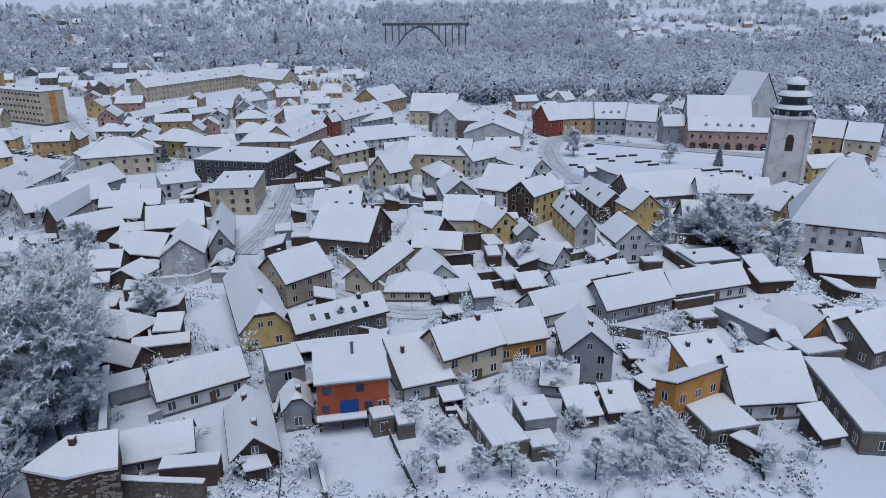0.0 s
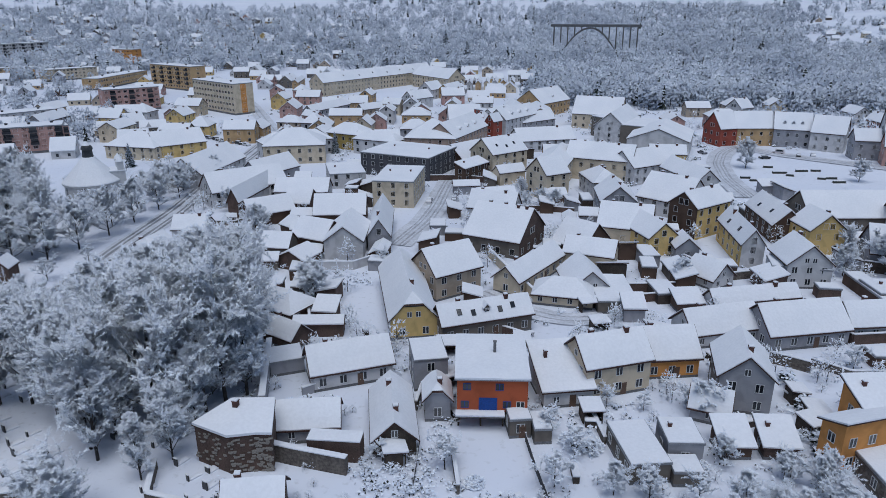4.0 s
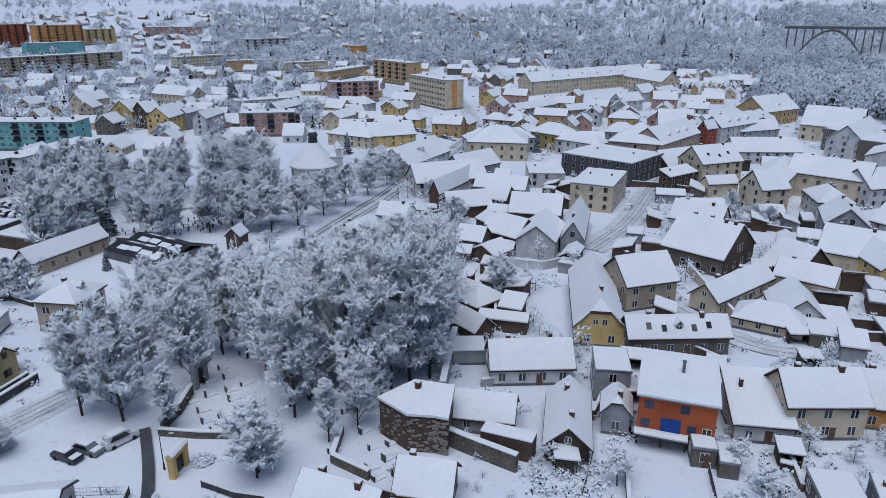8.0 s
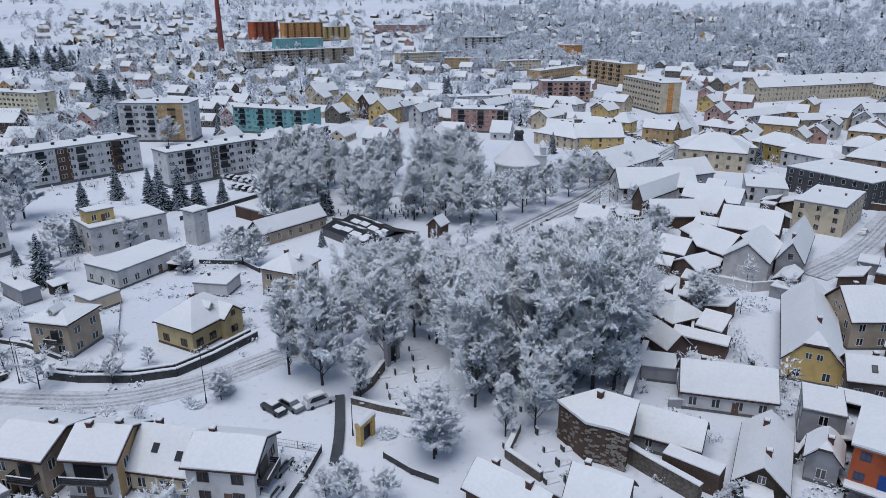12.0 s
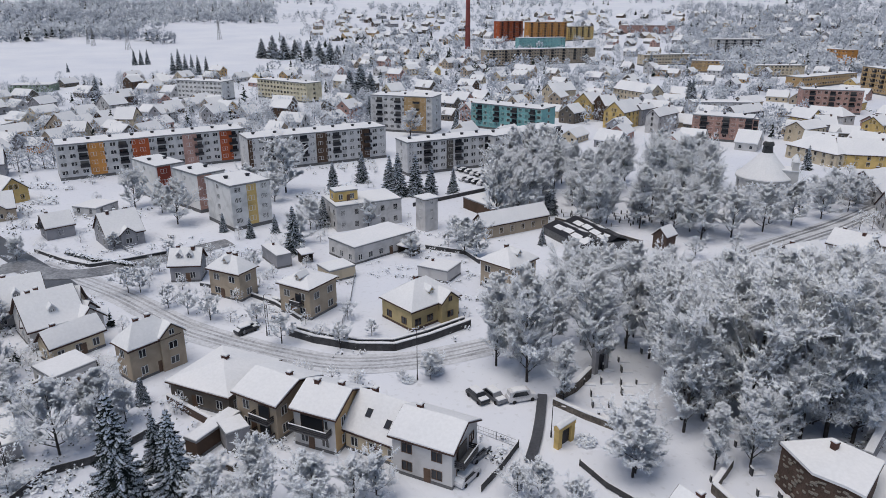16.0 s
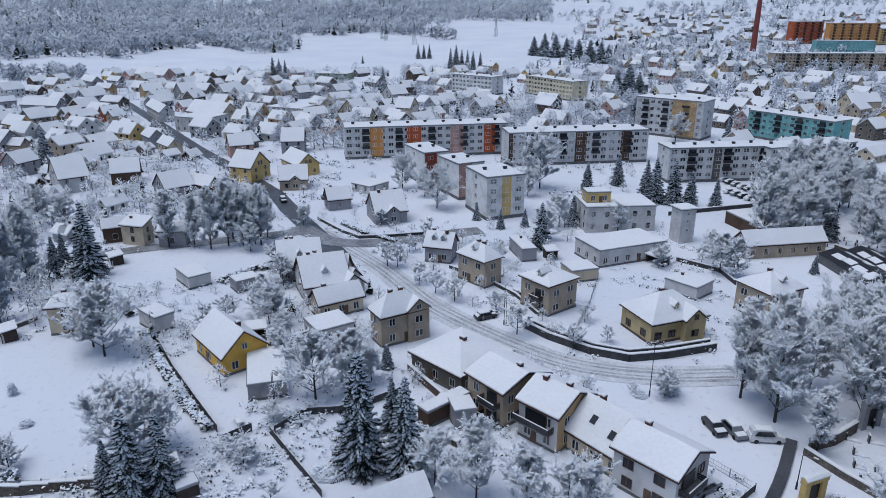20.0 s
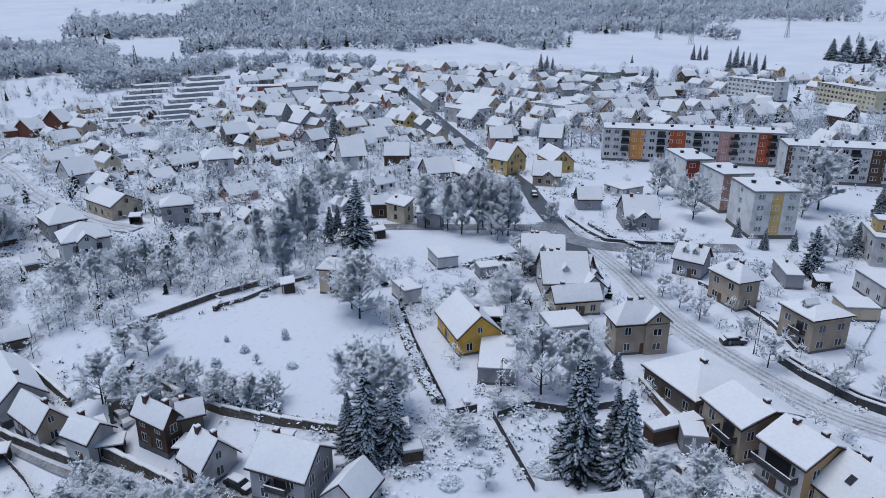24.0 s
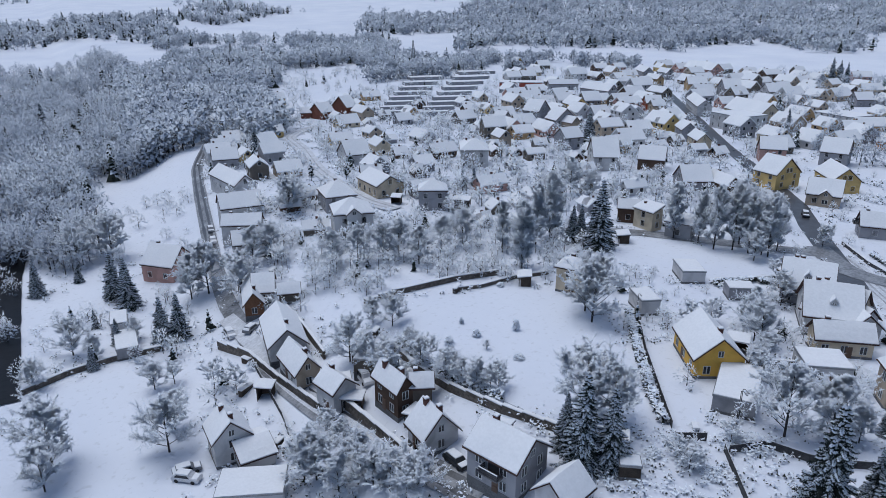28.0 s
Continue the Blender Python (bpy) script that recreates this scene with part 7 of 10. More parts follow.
house(-373.3, 242.4, 101.3, 19.6, 9.9, 7.0, 11.3, "gable", CREAM, "town house with a snowy roof by the park", ch=2, lod=1)
house(-223.2, 291.2, 58.3, 9.0, 8.2, 5.0, 8.6, "gable", GREY, "town house with a snowy roof by the park", ch=2, lod=1)
house(-267.3, 287.3, 100.4, 24.9, 7.5, 5.0, 8.3, "gable", GREY, "town house with a snowy roof by the park", ch=2, lod=1)

# villas along the curved road
house(-125.4, 25.7, -144.7, 7.7, 7.8, 6.2, 7.4, "hip", BEIGE, "beige box villa with a low hipped roof", ch=0, dorm=1, bal=(("side", -1.0, 2.7, 2.6),))
house(-139.1, 13.1, -140.6, 8.2, 5.0, 6.2, 8.4, "hip", BEIGE, "beige villa with two chimneys and a hipped snowy roof", ch=2, dorm=1)
house(-113.7, 44.9, -251.5, 11.9, 8.9, 4.2, 7.6, "hip", VILLA_YELLOW, "yellow villa with a brown plinth and hipped snowy roof", ch=1, dorm=1, cross=(("side", 2.6, 4.2, 1.2),), paint=BROWN_PAINT, base=BROWN_BRICK)
house(-112.2, -4.1, -241.9, 8.4, 4.5, 6.2, 8.8, "hip", BEIGE, "large beige house with white windows and front gables", ch=2, cross=(("side", 3.0, 4.2, 0.5),))
house(-100.2, 6.7, -137.5, 11.2, 11.7, 3.4, 5.2, "hip", DULL, "grey-brown bungalow with a low snowy roof", ch=2)
house(-88.9, 12.9, -143.5, 7.5, 9.1, 5.8, 7.4, "gable", BEIGE, "beige two-storey house with balconies under a low snowy roof", ch=1, bal=(("side", -1.5, 3.0, 3.4), ("side", -1.5, 0.3, 3.4)))
house(-82.2, 18.8, -137.5, 6.6, 8.2, 5.8, 7.8, "gable", WHITE, "white semi-detached house with dark balconies and a brown firewall", ch=2, bal=(("side", 0.3, 3.0, 6.0),), gable=OCHRE)
house(-113.3, -16.5, 120.9, 6.9, 6.4, 3.2, 3.2, "flat", WHITE, "white glazed garden house with a flat snowy roof", ch=0)
house(-72.4, -102.7, -119.4, 13.5, 6.9, 3.5, 6.6, "gable", WHITE, "lane house with a broad snowy roof", ch=1)
house(-67.1, -91.1, -107.6, 8.7, 4.5, 3.5, 6.2, "gable", WHITE, "white lane house with a gable window", ch=1, gable=BEIGE)
house(-64.4, -78.0, 83.3, 5.1, 4.4, 4.5, 6.4, "gable", WHITE, "white lane house with a row of windows", ch=1)
house(-66.7, -79.2, 144.0, 3.2, 2.9, 3.4, 3.4, "flat", GREY, "low annex with a flat snowy roof", ch=0, win=0)
house(-79.5, -123.0, -121.9, 11.4, 3.9, 3.2, 5.6, "gable", WHITE, "lane house with a brown board gable", ch=1, gable=BROWN_WOOD)
house(-82.5, -122.8, 141.0, 4.4, 7.1, 3.0, 5.8, "gable", WHITE, "small lane house under snow", ch=0)
house(-83.2, -114.6, 144.1, 4.3, 3.2, 2.6, 4.0, "gable", DULL, "small yard shed behind the lane", ch=0, win=0)
house(-67.2, -67.3, -102.6, 6.7, 2.9, 5.2, 7.2, "gable", BROWN, "dark brown house with a long snowy roof", ch=2)
house(-69.9, -63.8, 134.3, 3.2, 3.1, 3.6, 5.0, "gable", DULL, "brown annex with a low snowy roof", ch=1, win=0)
house(-63.9, -56.2, -109.5, 4.9, 5.6, 3.2, 6.4, "gable", WHITE, "white gabled house with a dark terrace", ch=2)
house(-63.1, -42.5, 88.1, 7.9, 6.9, 5.0, 7.7, "gable", GREY, "grey house with a dark-framed balcony", ch=1, bal=(("side", 0.5, 2.8, 3.0),))
house(-48.7, -86.3, -109.6, 5.7, 5.6, 5.0, 7.8, "gable", WHITE, "white two-storey valley house with a chimney", ch=2)
house(-50.2, -82.3, 162.9, 5.1, 7.2, 2.6, 4.0, "gable", WHITE, "white annex with a folded snowy roof", ch=0, win=0)
house(-113.8, -127.3, 145.1, 9.8, 9.2, 6.6, 9.4, "hip", WHITE, "white villa with a front gable", ch=2, cross=(("side", 0.0, 3.6, 0.8),), lod=1)
house(-127.3, -148.4, 152.9, 8.8, 10.6, 4.6, 7.8, "hip", GREY, "hipped house behind a villa", ch=1, lod=1)
house(-147.3, -150.7, -108.6, 14.1, 9.1, 3.8, 6.4, "gable", CREAM, "low cream gabled house by the upper road", ch=1, lod=1)
house(-144.6, -126.5, 132.4, 8.1, 6.4, 6.0, 8.0, "hip", GREY, "grey house with a low hipped roof by the upper road", ch=0, lod=1)
house(-196.3, -151.6, 129.8, 10.0, 10.8, 6.4, 9.6, "hip", WHITE, "white two-storey house with a hipped roof", ch=1, lod=1)
house(-107.9, -168.6, 155.5, 11.6, 8.2, 4.5, 7.7, "gable", WHITE, "terraced lane house with dark windows", ch=1, lod=1)
house(-100.8, -157.1, 136.7, 10.3, 5.5, 4.0, 6.2, "gable", WHITE, "terraced lane house with a dark upper storey", ch=1, lod=1)
house(-95.2, -145.8, 149.6, 8.7, 6.4, 3.5, 6.1, "gable", WHITE, "terraced lane house under snow", ch=1, lod=1)
house(-121.1, -191.9, 78.6, 21.0, 7.1, 4.2, 7.0, "gable", WHITE, "lane house at the bend", ch=1, lod=1)
house(-135.4, -217.9, 151.2, 8.7, 7.9, 4.0, 7.1, "gable", GREY, "lane house with snowy roof", ch=1, lod=1)
house(-163.7, -233.0, 174.8, 7.7, 7.9, 3.6, 6.7, "gable", WHITE, "small white house among gardens", ch=0, lod=1)
house(-225.6, -283.4, 141.0, 5.3, 6.0, 2.8, 5.2, "gable", (0.20, 0.085, 0.06), "red-brown shed at the edge of the wood", ch=0, win=0, lod=1)
house(-230.0, -276.1, 177.1, 8.1, 10.2, 3.6, 7.5, "gable", (0.20, 0.085, 0.06), "red-brown barn at the edge of the wood", ch=0, win=0, lod=1)
house(-243.4, -273.4, 173.2, 6.7, 13.0, 5.0, 9.9, "gable", (0.20, 0.085, 0.06), "tall red-brown barn with a snowy roof", ch=0, win=0, lod=1)
house(-153.0, 5.2, 71.5, 6.3, 5.7, 4.0, 6.6, "gable", GREY, "grey house with steep snowy dormers", ch=2, dorm=2)
house(-120.7, 68.0, 112.6, 9.1, 7.8, 6.0, 8.4, "hip", BEIGE, "beige villa with a cross gable among trees", ch=1, dorm=1)
house(-131.2, 56.4, 37.9, 7.4, 6.3, 2.8, 2.8, "flat", WHITE, "low white garage with a dark door", ch=1, win=0)
house(-154.9, 24.9, 11.2, 9.3, 3.6, 3.2, 3.2, "flat", GREY, "low grey garage block behind a villa", ch=1, win=0)
house(-140.1, 35.3, 104.4, 6.4, 5.5, 2.8, 2.8, "flat", CREAM, "low cream outbuilding with a snowy roof", ch=0, win=0)
house(-186.0, -9.0, -72.8, 9.0, 10.4, 3.4, 7.9, "gable", GREY, "steep gabled grey house by the junction", ch=2, cross=(("side", -0.5, 3.6, 0.5),), lod=1)
house(-198.1, -24.0, 108.8, 6.8, 6.2, 3.2, 6.0, "gable", GREY, "steep gabled house with a balcony in the gable", ch=1, bal=(("end", 0.0, 2.9, 2.4),), lod=1)
house(-222.8, -41.0, 98.9, 9.0, 8.7, 3.4, 7.2, "gable", BEIGE, "beige gabled house by the junction", ch=1, cross=(("side", 0.5, 3.4, 0.4),), lod=1)
house(-217.7, -15.6, 49.1, 8.3, 8.6, 2.6, 2.6, "flat", WHITE, "white garage with a dark window", ch=0, lod=1)
house(-177.5, 53.0, 92.9, 18.7, 11.8, 7.0, 7.0, "flat", WHITE, "white workshop building with flat snowy roofs", ch=0, lod=1)
house(-177.2, 47.8, 92.9, 6.4, 4.6, 3.2, 3.2, "flat", YELLOW, "small yellow pavilion on a flat workshop roof", ch=0, zb=6.9)
house(-153.5, 48.1, 109.8, 18.5, 10.4, 4.2, 4.2, "flat", WHITE, "low white workshop hall", ch=0)
house(-153.9, 87.1, 97.6, 20.9, 5.7, 3.4, 6.0, "gable", BEIGE, "farm building with a brick chimney and snowy roof", ch=1, lod=1)
house(-172.3, 91.4, 10.4, 14.9, 11.1, 3.4, 3.4, "flat", BROWN, "dark brown open shed with a snowy roof", ch=0, win=0, lod=1)

# houses below the curved road
house(-124.0, -16.2, 119.7, 9.0, 4.5, 3.4, 5.5, "gable", CREAM, "low cream house with a porch", ch=1)
house(-132.8, -15.6, 39.2, 7.0, 5.2, 3.0, 5.4, "gable", WHITE, "white house with a dark snowy gable", ch=1)
house(-144.9, -26.8, 103.0, 9.0, 9.9, 3.6, 7.9, "gable", GREY, "grey gabled house behind gardens", ch=1, dorm=1)
house(-136.0, -19.5, 86.9, 9.0, 9.7, 3.4, 7.6, "gable", BEIGE, "small gabled house with a snowy roof", ch=1, dorm=1)
house(-144.8, -26.8, 27.8, 8.1, 4.0, 3.0, 4.9, "gable", WHITE, "small white gabled house", ch=0)
house(-76.9, 25.6, 36.4, 9.0, 8.2, 3.4, 7.0, "gable", CREAM, "low linking house with roof windows", ch=1, sky=2)
house(-70.1, 29.5, 40.2, 8.5, 7.7, 5.6, 7.5, "gable", WHITE, "modern white house with a balcony and a broad snowy roof", ch=1, paint=BROWN_PAINT, bal=(("end", -1.0, 2.9, 4.4),))
house(-106.0, -32.2, -141.8, 11.3, 7.7, 3.6, 7.0, "gable", GOLD, "bright yellow gabled house at the park edge", ch=1)
house(-98.0, -24.6, 102.9, 5.9, 11.6, 2.9, 2.9, "flat", GREY, "long row of white garages with a flat snowy roof", ch=0, win=0)
house(-86.9, 3.4, 128.5, 8.1, 2.2, 2.8, 2.8, "flat", BROWN, "low brown garage row with snowy roof", ch=0, win=0)
house(-85.4, 5.9, 102.1, 3.2, 3.6, 3.0, 3.0, "flat", GREY, "snowy terrace with a railing", ch=0, win=0)
house(-65.2, -3.7, 119.3, 8.2, 3.7, 3.4, 5.2, "gable", DULL, "snow-covered house roof beside the spruces", ch=0)
house(-42.5, 50.3, 7.4, 9.7, 5.0, 4.0, 6.3, "gable", BROWN, "house with ribbed snow on a tiled roof", ch=2)
house(-36.4, 59.0, 19.9, 6.5, 6.0, 3.0, 5.7, "gable", DULL, "small house with a snowy roof below the bastion", ch=1)

# park and valley houses
house(-118.1, -64.8, 100.3, 5.7, 4.6, 5.6, 7.0, "hip", CREAM, "villa with a roof terrace behind a bare tree", ch=1)
house(-118.8, -49.3, 137.1, 3.7, 6.4, 3.2, 3.2, "flat", WHITE, "white garage by the park fence", ch=0, win=0)
house(-151.8, -159.5, 143.8, 6.6, 5.2, 4.0, 6.4, "gable", GREY, "house with a long snowy roof", ch=2, lod=1)
house(-170.4, -187.8, 158.6, 9.0, 9.9, 4.0, 8.3, "gable", WHITE, "white gabled house above the gardens", ch=1, lod=1)
house(-72.4, -76.5, 119.1, 7.4, 2.5, 3.0, 3.0, "flat", DULL, "snow-covered carport beside a lane house", ch=0, win=0)
house(-61.9, -33.3, -4.3, 5.2, 4.7, 3.2, 5.4, "gable", WHITE, "house with a steep smooth snowy roof", ch=0)
house(-70.6, -28.9, 122.8, 2.6, 2.2, 2.2, 2.2, "flat", DARK_WOOD, "small wooden garden hut", ch=0, win=0)
house(-45.0, -74.8, 136.3, 9.6, 6.3, 3.0, 3.0, "flat", WHITE, "low building with a flat snowy roof", ch=0, win=0)
house(-82.0, -164.3, 112.9, 9.4, 9.2, 4.2, 8.2, "gable", PINK, "pink-walled garden house in the valley", ch=1, lod=1)
house(-55.1, -133.6, 157.3, 4.2, 9.2, 2.6, 2.6, "flat", GREY, "allotment hut with snowy roof", ch=0, win=0)
house(-59.1, -145.1, 154.4, 3.4, 7.2, 2.6, 2.6, "flat", WHITE, "allotment hut with white walls", ch=0, win=0)

# family houses beyond the junction
house(-274.1, -98.2, 38.9, 12.1, 5.5, 5.0, 7.5, "gable", CREAM, "family house with a steep snowy roof in a garden", ch=1, lod=1)
house(-235.2, -58.1, 65.5, 9.0, 10.7, 5.0, 9.6, "gable", YELLOW, "family house with a steep snowy roof in a garden", ch=1, lod=1)
house(-244.9, -42.4, 32.6, 14.7, 8.2, 4.0, 7.6, "gable", YELLOW, "family house with a steep snowy roof in a garden", ch=1, lod=1)
house(-273.3, -70.5, 112.9, 9.0, 8.2, 5.0, 8.6, "gable", PINK, "family house with a steep snowy roof in a garden", ch=1, lod=1)
house(-282.1, -50.8, 93.6, 9.0, 10.2, 5.0, 9.4, "gable", GREY, "family house with a steep snowy roof in a garden", ch=1, lod=1)
house(-293.2, -111.5, 36.3, 11.7, 6.2, 5.0, 7.8, "gable", GREY, "family house with a steep snowy roof in a garden", ch=1, lod=1)
house(-223.3, -113.7, 128.3, 9.0, 13.2, 5.0, 10.6, "gable", WHITE, "family house with a steep snowy roof in a garden", ch=1, lod=1)
house(-244.3, -140.4, 157.8, 8.5, 7.7, 5.0, 8.4, "gable", GREY, "family house with a steep snowy roof in a garden", ch=1, lod=1)
house(-326.1, -184.4, 54.6, 14.3, 8.7, 5.0, 8.8, "gable", YELLOW, "family house with a steep snowy roof in a garden", ch=1, lod=1)
house(-301.8, -193.0, 93.6, 9.0, 11.7, 4.0, 9.0, "gable", GREY, "family house with a steep snowy roof in a garden", ch=1, lod=1)
house(-280.4, -165.8, 64.9, 9.0, 11.2, 5.0, 9.8, "gable", GREY, "family house with a steep snowy roof in a garden", ch=1, lod=1)
house(-277.7, -158.8, 72.7, 6.8, 5.2, 4.5, 6.9, "gable", BEIGE, "family house with a steep snowy roof in a garden", ch=1, lod=1)
house(-267.0, -189.9, 93.6, 6.0, 5.5, 5.0, 7.5, "gable", GREY, "family house with a steep snowy roof in a garden", ch=1, lod=1)
house(-232.1, -165.1, 61.6, 8.4, 5.2, 4.0, 6.4, "gable", BEIGE, "family house with a steep snowy roof in a garden", ch=1, lod=1)
house(-232.7, -99.3, 109.4, 9.0, 8.7, 4.0, 7.8, "gable", BROWN, "family house with a steep snowy roof in a garden", ch=1, lod=1)
house(-322.5, -133.2, 41.4, 10.5, 5.7, 4.5, 7.1, "gable", GREY, "family house with a steep snowy roof in a garden", ch=1, lod=1)
house(-358.7, -156.4, 131.0, 8.5, 7.7, 5.0, 8.4, "gable", RUST, "family house with a steep snowy roof in a garden", ch=1, lod=1)
house(-349.6, -149.7, 144.5, 7.3, 5.5, 5.0, 7.5, "gable", BEIGE, "family house with a steep snowy roof in a garden", ch=1, lod=1)
house(-459.4, -171.5, 127.2, 12.4, 9.7, 5.0, 9.2, "gable", OCHRE, "family house with a steep snowy roof in a garden", ch=1, lod=1)
house(-449.1, -146.2, 131.3, 10.8, 12.7, 5.0, 10.4, "gable", GREY, "family house with a steep snowy roof in a garden", ch=1, lod=1)
house(-451.9, -120.0, 137.7, 14.3, 10.2, 5.0, 9.4, "gable", WHITE, "family house with a steep snowy roof in a garden", ch=1, lod=1)
house(-326.1, -40.8, 64.2, 6.5, 6.0, 3.0, 5.7, "gable", ORANGE, "family house with a steep snowy roof in a garden", ch=1, lod=1)
house(-453.2, -74.0, 131.8, 10.1, 8.2, 4.0, 7.6, "gable", GREY, "family house with a steep snowy roof in a garden", ch=1, lod=1)
house(-453.8, -50.1, 143.2, 12.6, 8.2, 5.0, 8.6, "gable", GREY, "family house with a steep snowy roof in a garden", ch=1, lod=1)
house(-366.7, -33.1, 137.4, 9.3, 11.7, 5.0, 10.0, "gable", BEIGE, "family house with a steep snowy roof in a garden", ch=1, lod=1)
house(-345.0, -27.0, 71.6, 9.9, 8.0, 5.0, 8.5, "gable", CREAM, "family house with a steep snowy roof in a garden", ch=1, lod=1)
house(-375.2, -5.8, 65.3, 9.3, 11.4, 5.0, 9.9, "gable", CREAM, "family house with a steep snowy roof in a garden", ch=1, lod=1)
house(-434.7, -13.7, 124.5, 11.7, 11.7, 5.0, 10.0, "gable", WHITE, "family house with a steep snowy roof in a garden", ch=1, lod=1)
house(-212.1, -76.5, 131.7, 9.0, 9.2, 4.0, 8.0, "gable", GREY, "family house with a steep snowy roof in a garden", ch=1, lod=1)
house(-213.6, -67.6, 52.1, 11.4, 5.2, 4.0, 6.4, "gable", BROWN, "family house with a steep snowy roof in a garden", ch=1, lod=1)
house(-518.3, -235.2, 41.1, 25.8, 7.5, 5.0, 8.3, "gable", GREY, "family house with a steep snowy roof in a garden", ch=1, lod=1)
house(-518.4, -217.9, 57.1, 13.2, 6.2, 5.0, 7.8, "gable", GREY, "family house with a steep snowy roof in a garden", ch=1, lod=1)
house(-481.6, -210.1, 62.5, 13.8, 6.0, 4.0, 6.7, "gable", OCHRE, "family house with a steep snowy roof in a garden", ch=1, lod=1)
house(-334.8, -103.1, 64.7, 18.6, 16.0, 7.0, 7.0, "flat", WHITE, "white two-storey commercial building with a flat roof", ch=0, lod=1)
house(-373.9, -136.7, 31.0, 34.0, 7.2, 5.0, 8.2, "gable", WHITE, "long white hall along the road", ch=0, lod=1)
house(-366.6, -106.7, 53.3, 28.1, 12.4, 4.0, 9.3, "gable", CREAM, "hall with a broad snowy roof", ch=1, lod=1)
house(-380.7, -68.7, 62.5, 21.2, 16.0, 5.0, 5.0, "flat", WHITE, "white cube building with snowy roof", ch=0, lod=1)
house(-570.9, -66.4, 74.9, 27.8, 16.0, 5.0, 5.0, "flat", GREEN, "dull green hall with a flat snowy roof", ch=0, lod=1)
house(-562.7, -205.8, 58.3, 34.0, 11.2, 5.0, 9.8, "gable", PINK, "row of pink gabled houses", ch=0, lod=1)
house(-169.6, -77.5, 113.0, 5.5, 3.7, 4.0, 5.8, "gable", BROWN, "long low building by the junction road", ch=1, lod=1)
house(-167.3, -70.9, 72.0, 6.4, 3.7, 5.0, 6.3, "shed", CREAM, "cream house by the junction road", ch=1, lod=1)
house(-165.7, -61.4, 93.4, 6.5, 3.7, 4.0, 5.3, "shed", GREY, "low grey house by the junction road", ch=1, lod=1)
house(-146.7, -27.8, 42.5, 7.5, 6.0, 4.0, 6.7, "gable", WHITE, "white house with a steep gable near the junction", ch=1, dorm=1)
house(-133.4, -20.3, 110.3, 9.0, 10.4, 4.0, 8.5, "gable", WHITE, "white house with snowy cross gables", ch=1, dorm=1)
house(-134.4, -15.5, 55.6, 4.7, 3.7, 3.6, 5.4, "gable", WHITE, "small gabled house by the road", ch=1)
house(-140.3, -49.0, 128.4, 4.8, 7.4, 2.8, 2.8, "flat", WHITE, "white garden shed with a snowy roof", ch=0, win=0)
house(-136.8, -37.1, 124.4, 5.1, 3.9, 2.6, 2.6, "flat", GREY, "grey garden shed with a snowy roof", ch=0, win=0)
house(-403.6, -271.9, 125.8, 29.1, 12.7, 4.0, 4.0, "flat", RED, "row of red garages under a snowy roof", ch=0, win=0, lod=1)
house(-411.2, -243.2, 136.8, 20.1, 5.2, 4.0, 6.4, "gable", GREY, "workshop hall with snowy roof", ch=0, lod=1)
house(-399.4, -210.0, 74.3, 24.0, 8.4, 4.0, 7.7, "gable", GREY, "workshop hall with snowy roof", ch=0, lod=1)
house(-430.5, -378.2, 149.4, 28.8, 11.6, 2.1, 2.1, "flat", GREY, "row of lock-up garages under snow", ch=0, win=0, lod=1)
house(-456.5, -352.3, 148.6, 30.4, 11.7, 2.1, 2.1, "flat", GREY, "row of lock-up garages under snow", ch=0, win=0, lod=1)
house(-400.0, -356.6, 148.5, 26.3, 10.4, 2.1, 2.1, "flat", GREY, "row of lock-up garages under snow", ch=0, win=0, lod=1)
house(-423.7, -332.1, 147.9, 27.8, 10.5, 2.1, 2.1, "flat", GREY, "row of lock-up garages under snow", ch=0, win=0, lod=1)
house(-372.4, -337.0, 147.3, 24.0, 9.2, 2.1, 2.1, "flat", GREY, "row of lock-up garages under snow", ch=0, win=0, lod=1)
house(-394.1, -313.7, 146.9, 25.3, 9.3, 2.1, 2.1, "flat", GREY, "row of lock-up garages under snow", ch=0, win=0, lod=1)
house(-348.0, -319.5, 146.1, 22.0, 8.1, 2.1, 2.1, "flat", GREY, "row of lock-up garages under snow", ch=0, win=0, lod=1)
house(-367.9, -297.3, 145.6, 23.2, 8.1, 2.1, 2.1, "flat", GREY, "row of lock-up garages under snow", ch=0, win=0, lod=1)
house(-326.2, -304.0, 145.0, 20.3, 7.0, 2.1, 2.1, "flat", GREY, "row of lock-up garages under snow", ch=0, win=0, lod=1)
house(-344.6, -282.8, 144.5, 21.3, 7.1, 2.1, 2.1, "flat", GREY, "row of lock-up garages under snow", ch=0, win=0, lod=1)
house(-306.8, -290.2, 144.0, 18.8, 6.2, 2.1, 2.1, "flat", GREY, "row of lock-up garages under snow", ch=0, win=0, lod=1)
house(-323.9, -269.9, 143.6, 19.7, 6.2, 2.1, 2.1, "flat", GREY, "row of lock-up garages under snow", ch=0, win=0, lod=1)
house(-289.3, -277.8, 143.1, 17.4, 5.4, 2.1, 2.1, "flat", GREY, "row of lock-up garages under snow", ch=0, win=0, lod=1)
house(-305.2, -258.3, 142.7, 18.2, 5.5, 2.1, 2.1, "flat", GREY, "row of lock-up garages under snow", ch=0, win=0, lod=1)
house(-273.5, -266.5, 142.3, 16.2, 4.8, 2.1, 2.1, "flat", GREY, "row of lock-up garages under snow", ch=0, win=0, lod=1)
